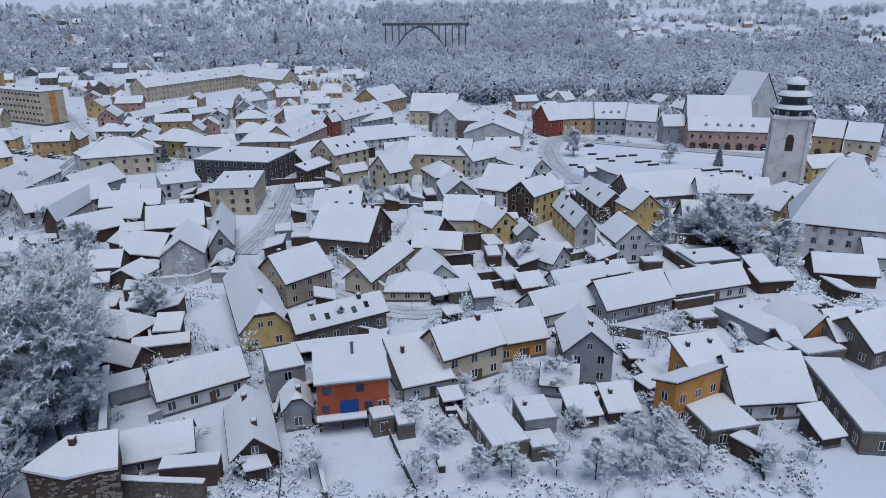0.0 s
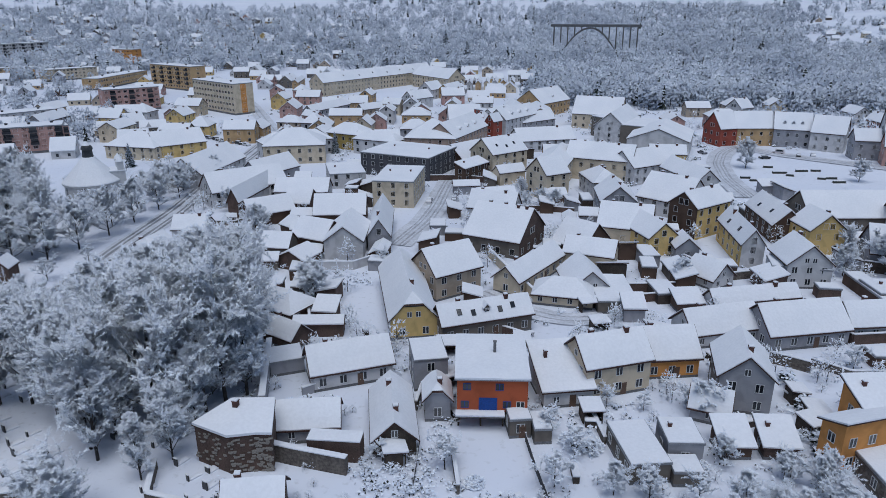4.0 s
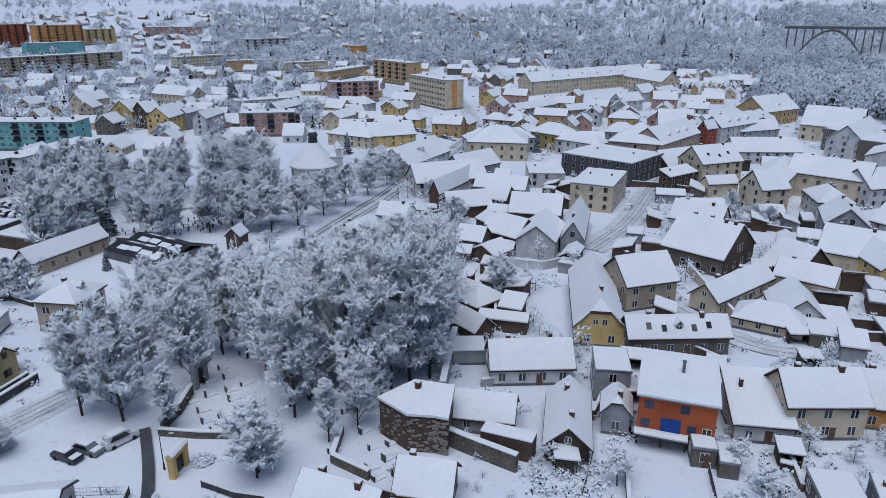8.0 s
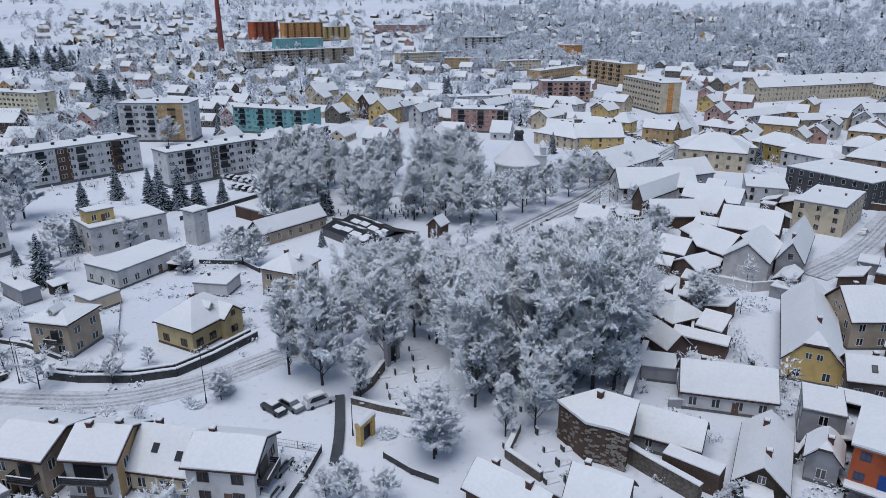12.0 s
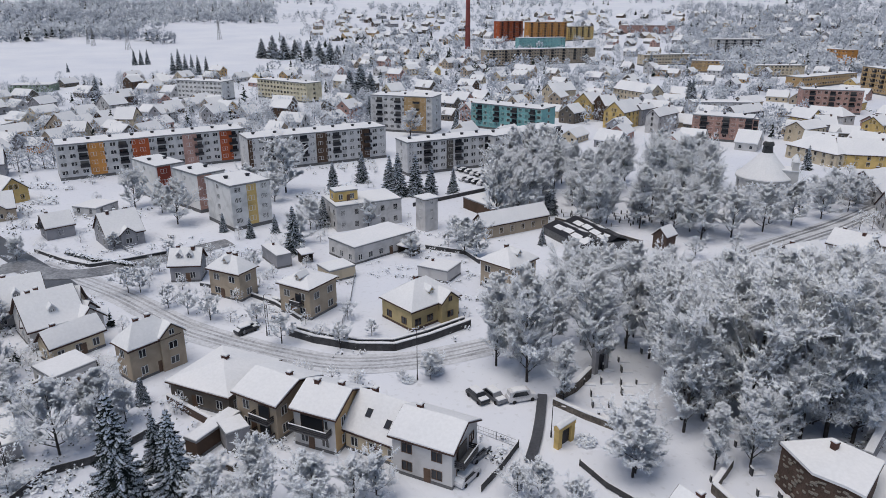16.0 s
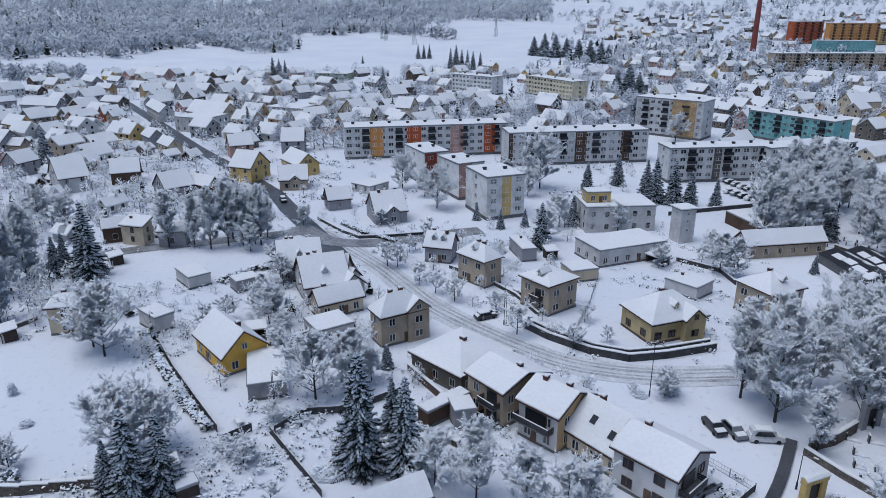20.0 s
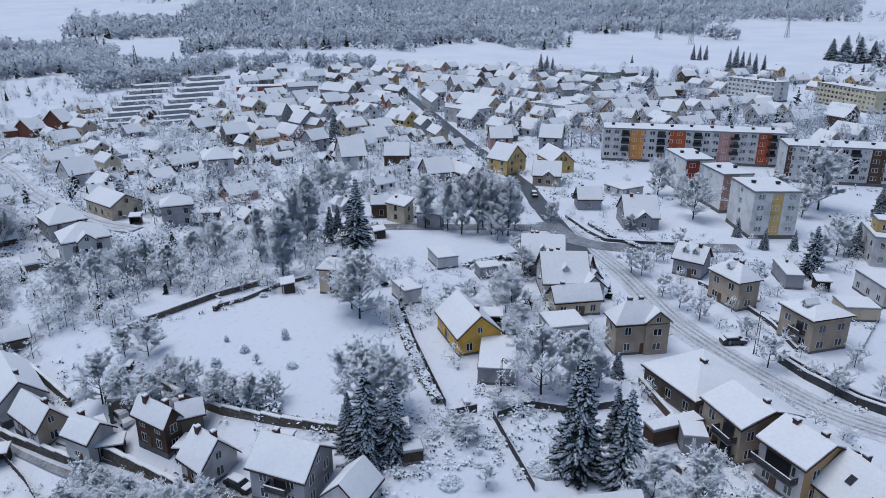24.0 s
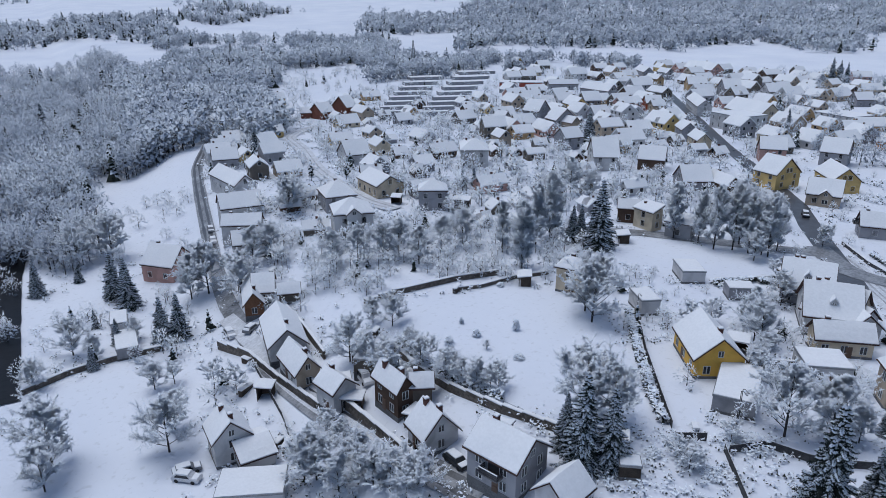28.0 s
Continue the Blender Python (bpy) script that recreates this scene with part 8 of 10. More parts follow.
house(-288.4, -247.8, 141.9, 17.0, 4.8, 2.1, 2.1, "flat", GREY, "row of lock-up garages under snow", ch=0, win=0, lod=1)
house(-259.0, -256.3, 141.6, 15.1, 4.2, 2.1, 2.1, "flat", GREY, "row of lock-up garages under snow", ch=0, win=0, lod=1)
house(-273.1, -238.3, 141.2, 15.8, 4.2, 2.1, 2.1, "flat", GREY, "row of lock-up garages under snow", ch=0, win=0, lod=1)

# landmarks
church_tower(105.3, 208.5, -20.0, 9.6, 25.0)
chapel(-149.2, 172.3, 133.0, 7.6)
arch_bridge(-66.4, 797.2, 29.7, 799.4, 37.7)
factory_chimney(-793.8, 379.9, 85, 3.4)
pylon(-461.4, -425.3, 22.9, 30)
pylon(-503.7, -422.5, 14.6, 30)
pylon(-914.6, -2.8, 26.1, 30)
pylon(-996.8, -47.6, 17.5, 30)
pylon(-1023.3, 113.3, 24.8, 30)
pylon(-972.3, -41.1, 21.6, 30)
pylon(-377.3, -578.0, 17.2, 30)
bastion([(-49.3, 67.4, 0.0), (-43.7, 65.9, 0.0), (-40.5, 67.3, 0.0), (-38.6, 67.7, 0.0), (-40.9, 73.5, 1.2), (-46.3, 72.1, 1.2)], 5.4)
orange_house(-13.9, 90.1, 11.4, 10.0, 12.2, 7.7)
hose_tower(-164.1, 66.9, 15, 4.2, 8.7)
portal(-67.0, 47.4, 109.5, YELLOW, "yellow rendered gateway with snow on top", 2.8, 3.4)
portal(-81.6, 63.8, 102.4, GREY, "old grey cemetery gateway beside a wall", 2.4, 4.4)
house(-126.1, 115.0, 107.5, 4.3, 3.7, 3.6, 5.4, "gable", BROWN_BRICK, "old brick mortuary hut with a steep snowy roof", ch=0, win=0, lod=1)
glasshouse_row(-138.3, 97.4, 1.0, 18.4, 7.7, 2.2)
glasshouse_row(-138.9, 103.5, -2.4, 19.5, 7.6, 2.2)

# roads, river and paths
road("road", [(-96.5, 55.7), (-97.0, 50.4), (-96.5, 42.6), (-97.8, 33.8), (-100.8, 24.7), (-106.8, 18.2), (-114.1, 11.3), (-125.7, 2.1), (-147.4, -8.5), (-163.3, -18.6), (-175.1, -27.1)], 6.5, "slushy road curving past villas")
road("road", [(-144.3, -16.3), (-159.3, -20.8), (-177.3, -29.1), (-193.3, -36.7), (-215.8, -46.2), (-243.3, -63.2), (-290.1, -93.2), (-367.2, -138.4), (-463.9, -196.7), (-512.6, -233.8)], 5.6, "wet dark road running straight out of town", ASPHALT, ())
road("road", [(-174.6, -31.8), (-171.6, -40.4), (-167.0, -54.3), (-163.0, -67.8), (-155.6, -83.5)], 5.0, "wet road along the wooded slope", TRACK, ())
road("road", [(-179.6, -32.7), (-165.7, -23.0), (-164.1, -12.7), (-169.4, 1.6), (-174.1, 16.6)], 6.0, "dark wet side street by the panel flats", TRACK, ())
road("road", [(-106.8, 99.3), (-110.6, 118.1), (-116.0, 142.7), (-121.6, 172.6), (-131.1, 207.9), (-139.2, 247.6), (-148.4, 285.4)], 8.0, "slushy street between old town and park", None, (-2.6, -1.2, 1.2, 2.6), TRACK, 0.8)
road("road", [(-49.3, 157.2), (-47.4, 178.1), (-48.0, 194.8), (-50.8, 221.9), (-51.7, 242.7)], 8.0, "slushy main street of the old town")
road("road", [(-22.9, 132.0), (-13.9, 125.2), (-4.7, 121.6), (3.0, 125.2)], 5.5, "snowy lane between garden walls", None, (-0.9, 0.9))
road("road", [(46.0, 226.0), (42.3, 251.1), (42.8, 276.5), (46.9, 296.9), (54.6, 314.6), (73.6, 298.0), (104.1, 282.4), (129.7, 269.3)], 9.0, "slushy street round the town square")
road("road", [(-158.3, 307.5), (-204.8, 378.1), (-270.3, 471.3), (-327.0, 539.7)], 8.0, "snowy street lined with trees", None, (-1.2, 1.2))
road("road", [(-59.1, -43.7), (-59.7, -50.9), (-60.3, -61.1), (-61.3, -71.7), (-62.9, -83.1), (-64.9, -93.0), (-68.7, -106.3), (-73.3, -119.1), (-78.7, -133.0), (-88.6, -153.1), (-97.9, -170.2), (-110.7, -194.2), (-123.2, -217.0), (-133.5, -234.9), (-149.1, -253.5), (-176.5, -286.5)], 4.0, "wet dark lane winding through the valley hamlet", TRACK, (-0.9, 0.9), ASPHALT, 0.8)
road("road", [(-74.4, -126.5), (-71.5, -113.7), (-67.2, -100.1), (-64.2, -86.3), (-62.4, -72.5), (-60.8, -60.8), (-58.8, -52.4)], 3.6, "slushy lane climbing along a wall", None, (-0.85, 0.75), ASPHALT, 0.7)
road("road", [(-136.1, -133.3), (-136.6, -145.6), (-143.6, -166.1), (-154.4, -190.2), (-173.2, -221.5), (-184.6, -245.5), (-195.7, -253.5), (-211.1, -258.1)], 6.0, "snowy upper road of the hamlet", None, (-1.0, 1.0))
road("path", [(-78.7, 51.1), (-74.4, 48.2), (-69.2, 44.6), (-65.0, 40.8)], 1.5, "bare wet path beside the cemetery", ASPHALT, ())
tagged(new("river", draped([(-29.8, -130.3), (-36.3, -148.1), (-44.5, -171.3), (-54.3, -197.4), (-69.4, -229.7), (-83.0, -245.4), (-91.0, -249.3), (-110.5, -290.7), (-130.4, -314.7), (-138.5, -315.1)], 6.5, 0.25).mesh("river", [RIVER])), "dark narrow river between snowy banks", "river", kind="structure")
keep_clear(-29.8, -130.3, 6.0)
keep_clear(-36.3, -148.1, 6.0)
keep_clear(-44.5, -171.3, 6.0)
keep_clear(-54.3, -197.4, 6.0)
keep_clear(-69.4, -229.7, 6.0)
keep_clear(-83.0, -245.4, 6.0)
keep_clear(-91.0, -249.3, 6.0)
keep_clear(-110.5, -290.7, 6.0)
keep_clear(-130.4, -314.7, 6.0)
keep_clear(-138.5, -315.1, 6.0)
keep_clear(-92.8, -62.9, 19.0)
keep_clear(-83.4, -63.6, 12.0)
keep_clear(-87.3, -50.6, 13.0)
keep_clear(-102.6, -64.1, 13.0)
keep_clear(-41.3, -111.1, 16.0)
keep_clear(-35.4, -98.7, 14.0)
keep_clear(-33.5, -115.1, 8.0)
keep_clear(-123.2, 40.1, 12.0)
keep_clear(-113.7, 34.8, 8.0)
keep_clear(-86.4, 39.3, 13.0)
keep_clear(-88.3, 33.4, 8.0)
keep_clear(-101.0, -39.6, 6.0)
keep_clear(-87.6, -31.6, 5.0)
keep_clear(-153.8, -44.8, 14.0)
keep_clear(-151.1, -57.8, 12.0)
keep_clear(-99.8, -37.4, 5.0)
keep_clear(-228.0, 45.7, 14.0)
keep_clear(-240.7, -16.8, 10.0)
keep_clear(-10.6, 78.2, 9.0)
keep_clear(-88.5, -70.9, 14.0)
keep_clear(75.7, 277.9, 30.0)
keep_clear(105.7, 268.4, 20.0)
keep_clear(69.8, 254.1, 20.0)
keep_clear(92.1, 253.2, 22.0)
keep_clear(57.7, 266.4, 16.0)
keep_clear(114.8, 254.1, 16.0)

# walls and fences
strip_wall("garden_wall", [(-115.4, 19.6), (-110.6, 23.1), (-104.8, 29.4), (-102.0, 35.3), (-102.9, 42.1), (-105.5, 51.6)], 1.4, 0.5, FENCE_GREY, "curved dark garden wall capped with snow")
strip_wall("garden_wall", [(-185.9, -28.3), (-174.3, -20.6), (-168.7, -15.4), (-169.4, -7.5), (-172.1, 6.0)], 0.8, 0.3, FENCE_GREY, "low dark roadside wall under snow")
strip_wall("garden_wall", [(-146.7, 6.9), (-138.7, 14.6), (-129.9, 19.9), (-120.3, 23.0)], 0.8, 0.3, FENCE_GREY, "low dark garden wall before villas")
strip_wall("garden_wall", [(-141.1, -43.5), (-148.5, -36.0), (-154.7, -30.5)], 1.0, 0.3, FENCE_GREY, "dark garden wall between plots")
strip_wall("garden_wall", [(-108.2, -26.5), (-112.6, -20.0), (-112.9, -11.7)], 1.6, 0.4, STONE, "long yard wall below garden houses")
strip_wall("garden_wall", [(-186.0, 71.4), (-195.4, 106.7), (-193.4, 124.5)], 1.2, 0.3, FENCE_GREY, "dark yard wall behind the workshop")
strip_wall("garden_wall", [(-149.4, 60.5), (-141.8, 67.8), (-134.5, 68.0)], 1.0, 0.3, FENCE_GREY, "dark wall beside a villa garden")
strip_wall("garden_wall", [(-64.5, 130.0), (-56.5, 119.2), (-52.0, 109.8)], 1.8, 0.4, BROWN_BRICK, "brick yard wall with a snow cap")
strip_wall("garden_wall", [(-20.7, 111.3), (-15.9, 113.8), (-11.0, 111.7)], 1.8, 0.4, BROWN_BRICK, "brick yard wall behind town houses")
strip_wall("garden_wall", [(2.0, 137.8), (10.7, 140.4), (17.7, 142.7)], 2.0, 0.4, BROWN_BRICK, "old brick wall between yards")
strip_wall("garden_wall", [(19.7, 162.4), (28.3, 151.0), (40.1, 157.2)], 1.8, 0.4, STONE, "old stone wall between yards")
strip_wall("garden_wall", [(41.0, 134.9), (45.8, 124.0), (54.4, 127.0)], 2.0, 0.4, BROWN_BRICK, "brown brick wall beside a lane")
strip_wall("garden_wall", [(59.6, 164.2), (76.1, 160.8), (96.8, 170.2)], 2.6, 0.4, DARK_WOOD, "long dark boarded yard wall")
strip_wall("garden_wall", [(-77.7, 163.8), (-67.0, 158.6), (-58.9, 166.1)], 1.8, 0.4, BROWN_BRICK, "brick yard wall below a barn")
strip_wall("garden_wall", [(-59.2, 225.6), (-46.8, 228.5), (-35.7, 226.6)], 2.0, 0.4, BROWN_BRICK, "brick courtyard wall under snow")
strip_wall("garden_wall", [(-117.1, 20.7), (-112.7, 24.1), (-106.8, 30.3), (-104.3, 35.9), (-105.2, 42.4), (-107.7, 51.4)], 1.0, 0.4, FENCE_GREY, "dark upper terrace wall capped with snow")
strip_wall("garden_wall", [(-53.8, 97.1), (-50.9, 90.4), (-48.3, 84.3), (-46.2, 79.6)], 3.0, 0.9, plaster(GREY), "thick town wall capped with snow")
strip_wall("garden_wall", [(-54.0, 64.7), (-51.0, 58.8), (-44.7, 58.4)], 1.4, 0.6, STONE, "low stone wall round a burial plot")
strip_wall("garden_wall", [(-41.8, 70.2), (-36.6, 69.7), (-29.1, 69.3)], 2.6, 0.8, STONE, "ruined stone wall with deep snow")
strip_wall("garden_wall", [(-35.4, 72.0), (-28.3, 73.0)], 3.2, 2.4, BROWN_BRICK, "old brick wall with a snowy top")
strip_wall("cemetery_wall", [(-76.0, 51.4), (-70.7, 53.7), (-66.9, 55.8)], 1.1, 0.5, STONE, "low cemetery wall in the snow")
strip_wall("cemetery_wall", [(-80.7, 61.3), (-77.9, 56.7), (-76.6, 52.4)], 1.8, 0.5, STONE, "cemetery wall beside tall trees")
strip_wall("cemetery_wall", [(-155.1, 101.8), (-140.7, 107.0), (-129.1, 110.8)], 1.6, 0.5, STONE, "long dark cemetery wall")
strip_wall("garden_wall", [(-17.6, 79.1), (-15.8, 73.4), (-14.3, 68.7)], 1.4, 0.4, STONE, "garden wall with a snowy top")
strip_wall("garden_wall", [(-77.8, -77.7), (-74.8, -68.6), (-73.2, -60.7), (-72.6, -50.0), (-73.0, -39.4)], 1.3, 0.5, STONE, "stone retaining wall below the park")
strip_wall("garden_wall", [(-64.9, -78.3), (-63.1, -70.2), (-61.2, -62.0), (-59.1, -53.3)], 2.0, 0.6, STONE, "dark retaining wall along the lane")
strip_wall("garden_wall", [(-66.7, -117.6), (-67.3, -107.5), (-64.6, -94.1), (-62.5, -80.2)], 1.6, 0.5, STONE, "dark stone parapet along the lane")
strip_wall("garden_wall", [(-33.9, -131.2), (-42.4, -132.2), (-50.8, -131.0), (-59.9, -127.6)], 1.2, 0.5, STONE, "dark field wall in the snow")
strip_wall("garden_wall", [(-86.3, -94.1), (-94.8, -90.4), (-105.9, -86.6), (-115.0, -81.5)], 1.2, 0.5, STONE, "low terrace wall across the slope")
strip_wall("garden_wall", [(-102.1, -83.0), (-107.0, -80.0), (-115.4, -77.5), (-122.3, -73.3)], 0.8, 0.5, STONE, "low snowy edge wall of the park")
strip_wall("garden_wall", [(-35.2, 93.0), (-38.4, 90.4), (-42.6, 85.5)], 1.5, 0.4, plaster(GREY), "yard wall between old town houses")
strip_wall("garden_wall", [(-25.0, 93.5), (-24.4, 85.6)], 1.6, 0.4, STONE, "stone side wall of a yard")
strip_wall("garden_wall", [(-25.0, 154.3), (-18.1, 141.8), (-11.5, 131.0)], 2.2, 0.5, plaster(CREAM), "cream street wall with an arched gateway")
strip_wall("garden_wall", [(-0.4, 134.5), (6.7, 133.3), (14.1, 136.7)], 1.8, 0.4, BROWN_BRICK, "brick yard wall capped with snow")
strip_wall("garden_wall", [(-11.4, 154.9), (-5.6, 145.8), (0.8, 139.3)], 1.5, 0.4, STONE, "yard wall among outbuildings")
strip_wall("garden_wall", [(36.6, 114.0), (41.7, 110.9), (49.0, 112.3)], 1.4, 0.4, STONE, "stone yard wall by a drive")
strip_wall("garden_wall", [(30.0, 113.6), (33.2, 112.5), (35.9, 111.3)], 2.0, 0.4, STONE, "stone wall at the lane corner")
strip_wall("garden_wall", [(-1.0, 94.6), (1.7, 88.4), (3.2, 83.4)], 1.2, 0.4, STONE, "dark garden wall below a house")
strip_wall("garden_wall", [(54.0, 90.2), (52.4, 85.1), (52.7, 81.2)], 1.2, 0.4, DARK_WOOD, "dark plank wall of a garden")
strip_wall("garden_wall", [(-105.2, 160.4), (-96.6, 162.1), (-95.2, 169.5)], 1.8, 0.4, STONE, "yard wall along the back gardens")
strip_wall("garden_wall", [(-64.3, 136.1), (-54.0, 138.7), (-50.6, 144.1)], 2.0, 0.4, plaster(WHITE), "white yard wall behind a barn")
strip_wall("garden_wall", [(-22.5, 195.9), (-15.4, 197.1), (-7.0, 196.3)], 1.6, 0.4, BROWN_BRICK, "brick wall of a garden yard")
strip_wall("garden_wall", [(-4.3, 244.9), (5.2, 246.4), (14.5, 250.2)], 1.6, 0.4, STONE, "garden wall of the town hall")
strip_wall("garden_wall", [(-81.2, -114.8), (-76.9, -102.1), (-72.0, -89.9)], 1.6, 0.4, STONE, "yard wall behind lane houses")
strip_wall("garden_wall", [(-69.8, -96.4), (-65.9, -85.2), (-66.3, -79.6)], 1.4, 0.4, plaster(WHITE), "white yard wall along the lane")
strip_wall("garden_wall", [(-100.1, -2.0), (-90.9, 3.3), (-86.4, 0.9)], 1.4, 0.4, BROWN_BRICK, "brown garden wall below a bungalow")
fence([(-115.8, -49.4), (-101.0, -40.5), (-91.5, -34.1), (-83.6, -28.7)], 1.5, FENCE_GREY, "dark board fence along a drive")
fence([(-80.9, -27.6), (-83.9, -23.9)], 1.5, FENCE_GREY, "dark wooden driveway gate and fence")
fence([(-83.1, -21.2), (-76.2, -16.7), (-69.6, -12.3)], 1.3, FENCE_GREY, "dark board fence between gardens")
fence([(-74.6, -64.4), (-73.8, -55.9), (-73.5, -47.9), (-73.1, -40.0)], 1.2, PALE_STEEL, "wire mesh fence at the park edge", 3.0, False)
fence([(-74.3, 37.5), (-71.6, 39.3), (-69.0, 40.9)], 1.2, PALE_STEEL, "pale mesh fence by the car park", 2.4, False)
fence([(-68.7, 41.2), (-65.4, 36.9), (-62.5, 32.4)], 1.2, FENCE_GREY, "snowy picket fence by a drive")
fence([(-7.5, 81.6), (-5.5, 75.4), (-3.3, 69.4)], 1.3, FENCE_GREY, "dark garden fence in the snow")
fence([(-21.7, 77.6), (-20.6, 71.8), (-20.1, 68.6)], 1.2, FENCE_GREY, "dark garden fence beside the chalet")
fence([(41.9, 80.5), (41.2, 75.9), (40.4, 71.8)], 1.3, FENCE_GREY, "dark board fence in a garden")
fence([(-88.0, -12.1), (-90.0, -7.8), (-93.0, -3.1)], 1.3, FENCE_GREY, "board fence behind garden trees")
fence([(-83.3, -20.6), (-87.7, -17.1), (-88.0, -12.1)], 1.3, FENCE_GREY, "board fence along a snowy garden")
fence([(-196.9, -15.0), (-176.6, -7.5), (-162.6, 1.6), (-161.1, 14.8), (-164.3, 29.4)], 1.0, PALE_STEEL, "pale mesh fence along the street", 3.0, False)
fence([(-140.1, 39.6), (-125.2, 34.1), (-113.2, 28.5)], 1.0, PALE_STEEL, "thin wire fence across a lawn", 3.0, False)
fence([(-62.0, 46.6), (-56.9, 47.1), (-53.1, 48.4)], 1.0, FENCE_GREY, "dark fence line in deep snow")
fence([(-66.8, -106.2), (-58.9, -86.0), (-52.6, -73.5)], 1.2, FENCE_GREY, "dark garden fence in the valley")
hedge([(-115.3, -50.7), (-102.8, -43.1), (-92.2, -36.2), (-84.0, -30.1)], 1.6, 1.5, "trimmed hedge dusted with snow along a drive", 3)
hedge([(31.2, 108.3), (32.1, 98.8), (31.8, 89.8), (31.0, 81.5)], 2.2, 2.2, "overgrown hedge heaped with snow", 4)
hedge([(-79.8, -77.6), (-77.0, -70.4), (-74.8, -61.9), (-74.7, -51.4)], 2.0, 1.8, "wild hedge heaped with snow at the park edge", 5)
hedge([(-139.2, -43.5), (-146.6, -37.6), (-148.7, -32.8)], 2.0, 1.4, "hedge with snow beside gardens", 6)
hedge([(-181.2, -21.2), (-172.1, -14.1), (-165.2, -6.1)], 1.2, 1.2, "low hedge in front of houses", 7)

# parked cars and lamps
car(-82.0, 41.6, 7.3, (0.02, 0.022, 0.026), "black car half covered with snow")
car(-81.0, 44.0, 7.9, (0.16, 0.17, 0.19), "dark grey car under snow")
car(-79.1, 47.6, 83.4, (0.6, 0.6, 0.62), "white van covered with snow", True)
car(-69.2, 35.2, 118.1, (0.16, 0.17, 0.19), "grey car buried in snow on a drive")
car(-65.5, 31.8, 120.5, (0.6, 0.6, 0.62), "white car buried in snow")
car(-119.8, 12.6, 113.1, (0.02, 0.022, 0.026), "dark car parked below a villa")
car(-205.0, -41.4, 19.5, (0.02, 0.022, 0.026), "black car driving at the junction")
car(-171.4, -69.4, 109.8, (0.6, 0.6, 0.62), "white car beside the road")
car(53.5, 113.1, -85.0, (0.6, 0.6, 0.62), "white van with dark windows in a yard", True)
car(51.1, 119.3, -80.8, (0.16, 0.17, 0.19), "small grey car in a yard")
car(-51.2, 198.7, 96.4, (0.6, 0.6, 0.62), "white car covered with snow in the street")
car(-44.1, 202.1, 99.6, (0.16, 0.17, 0.19), "grey car covered with snow in the street")
car(-41.8, -87.6, 158.8, (0.16, 0.17, 0.19), "grey car under snow by the lane")
car(-40.8, -85.9, 120.4, (0.6, 0.6, 0.62), "white car under snow by the lane")
car(-70.7, -119.3, 74.7, (0.6, 0.6, 0.62), "white car on the lane")
car(-73.6, -115.5, -159.3, (0.16, 0.17, 0.19), "grey car on the lane")
car(-70.2, -77.4, 69.0, (0.6, 0.6, 0.62), "white van parked by a lane house", True)
car(-61.4, -55.8, 62.4, (0.16, 0.17, 0.19), "grey car on a snowy yard")
car(-62.3, -50.4, 78.1, (0.02, 0.022, 0.026), "dark car on a terrace")
car(-101.0, -174.1, 63.2, (0.16, 0.17, 0.19), "car parked along the lane")
car(-96.8, -166.3, 63.2, (0.6, 0.6, 0.62), "white car parked along the lane")
car(-120.5, 13.0, 130.9, (0.16, 0.17, 0.19), "grey car under snow by a villa")
car(-228.3, 103.5, 112.7, (0.16, 0.17, 0.19), "parked car thick with snow by the flats")
car(-225.0, 104.3, 112.2, (0.6, 0.6, 0.62), "parked car thick with snow by the flats")
car(-221.7, 105.0, 111.8, (0.02, 0.022, 0.026), "parked car thick with snow by the flats")
car(-218.4, 105.7, 111.3, (0.16, 0.17, 0.19), "parked car thick with snow by the flats")
car(-215.3, 106.4, 110.8, (0.6, 0.6, 0.62), "parked car thick with snow by the flats")
car(-212.2, 107.1, 110.4, (0.02, 0.022, 0.026), "parked car thick with snow by the flats")
car(-209.2, 107.8, 110.0, (0.16, 0.17, 0.19), "parked car thick with snow by the flats")
car(-206.2, 108.5, 109.6, (0.6, 0.6, 0.62), "parked car thick with snow by the flats")
car(-203.3, 109.1, 109.1, (0.02, 0.022, 0.026), "parked car thick with snow by the flats")
car(-209.6, 99.5, 108.7, (0.6, 0.6, 0.62), "parked car thick with snow by the flats")
car(-206.7, 100.5, 108.3, (0.16, 0.17, 0.19), "parked car thick with snow by the flats")
car(-203.9, 101.5, 107.9, (0.02, 0.022, 0.026), "parked car thick with snow by the flats")
car(-201.2, 102.4, 107.5, (0.6, 0.6, 0.62), "parked car thick with snow by the flats")
car(-198.5, 103.4, 107.1, (0.16, 0.17, 0.19), "parked car thick with snow by the flats")
car(-195.8, 104.3, 106.7, (0.02, 0.022, 0.026), "parked car thick with snow by the flats")
car(-193.2, 105.2, 106.3, (0.6, 0.6, 0.62), "parked car thick with snow by the flats")
car(-173.0, 301.0, -39.8, (0.16, 0.17, 0.19), "parked car with snow on its roof")
car(-165.1, 294.5, -39.8, (0.6, 0.6, 0.62), "parked car with snow on its roof")
car(-157.6, 288.3, -39.8, (0.02, 0.022, 0.026), "parked car with snow on its roof")
car(-150.3, 282.3, -39.8, (0.16, 0.17, 0.19), "parked car with snow on its roof")
car(-143.3, 276.6, -39.8, (0.16, 0.17, 0.19), "parked car with snow on its roof")
car(-136.6, 271.1, -39.8, (0.6, 0.6, 0.62), "parked car with snow on its roof")
car(-130.2, 265.8, -39.8, (0.02, 0.022, 0.026), "parked car with snow on its roof")
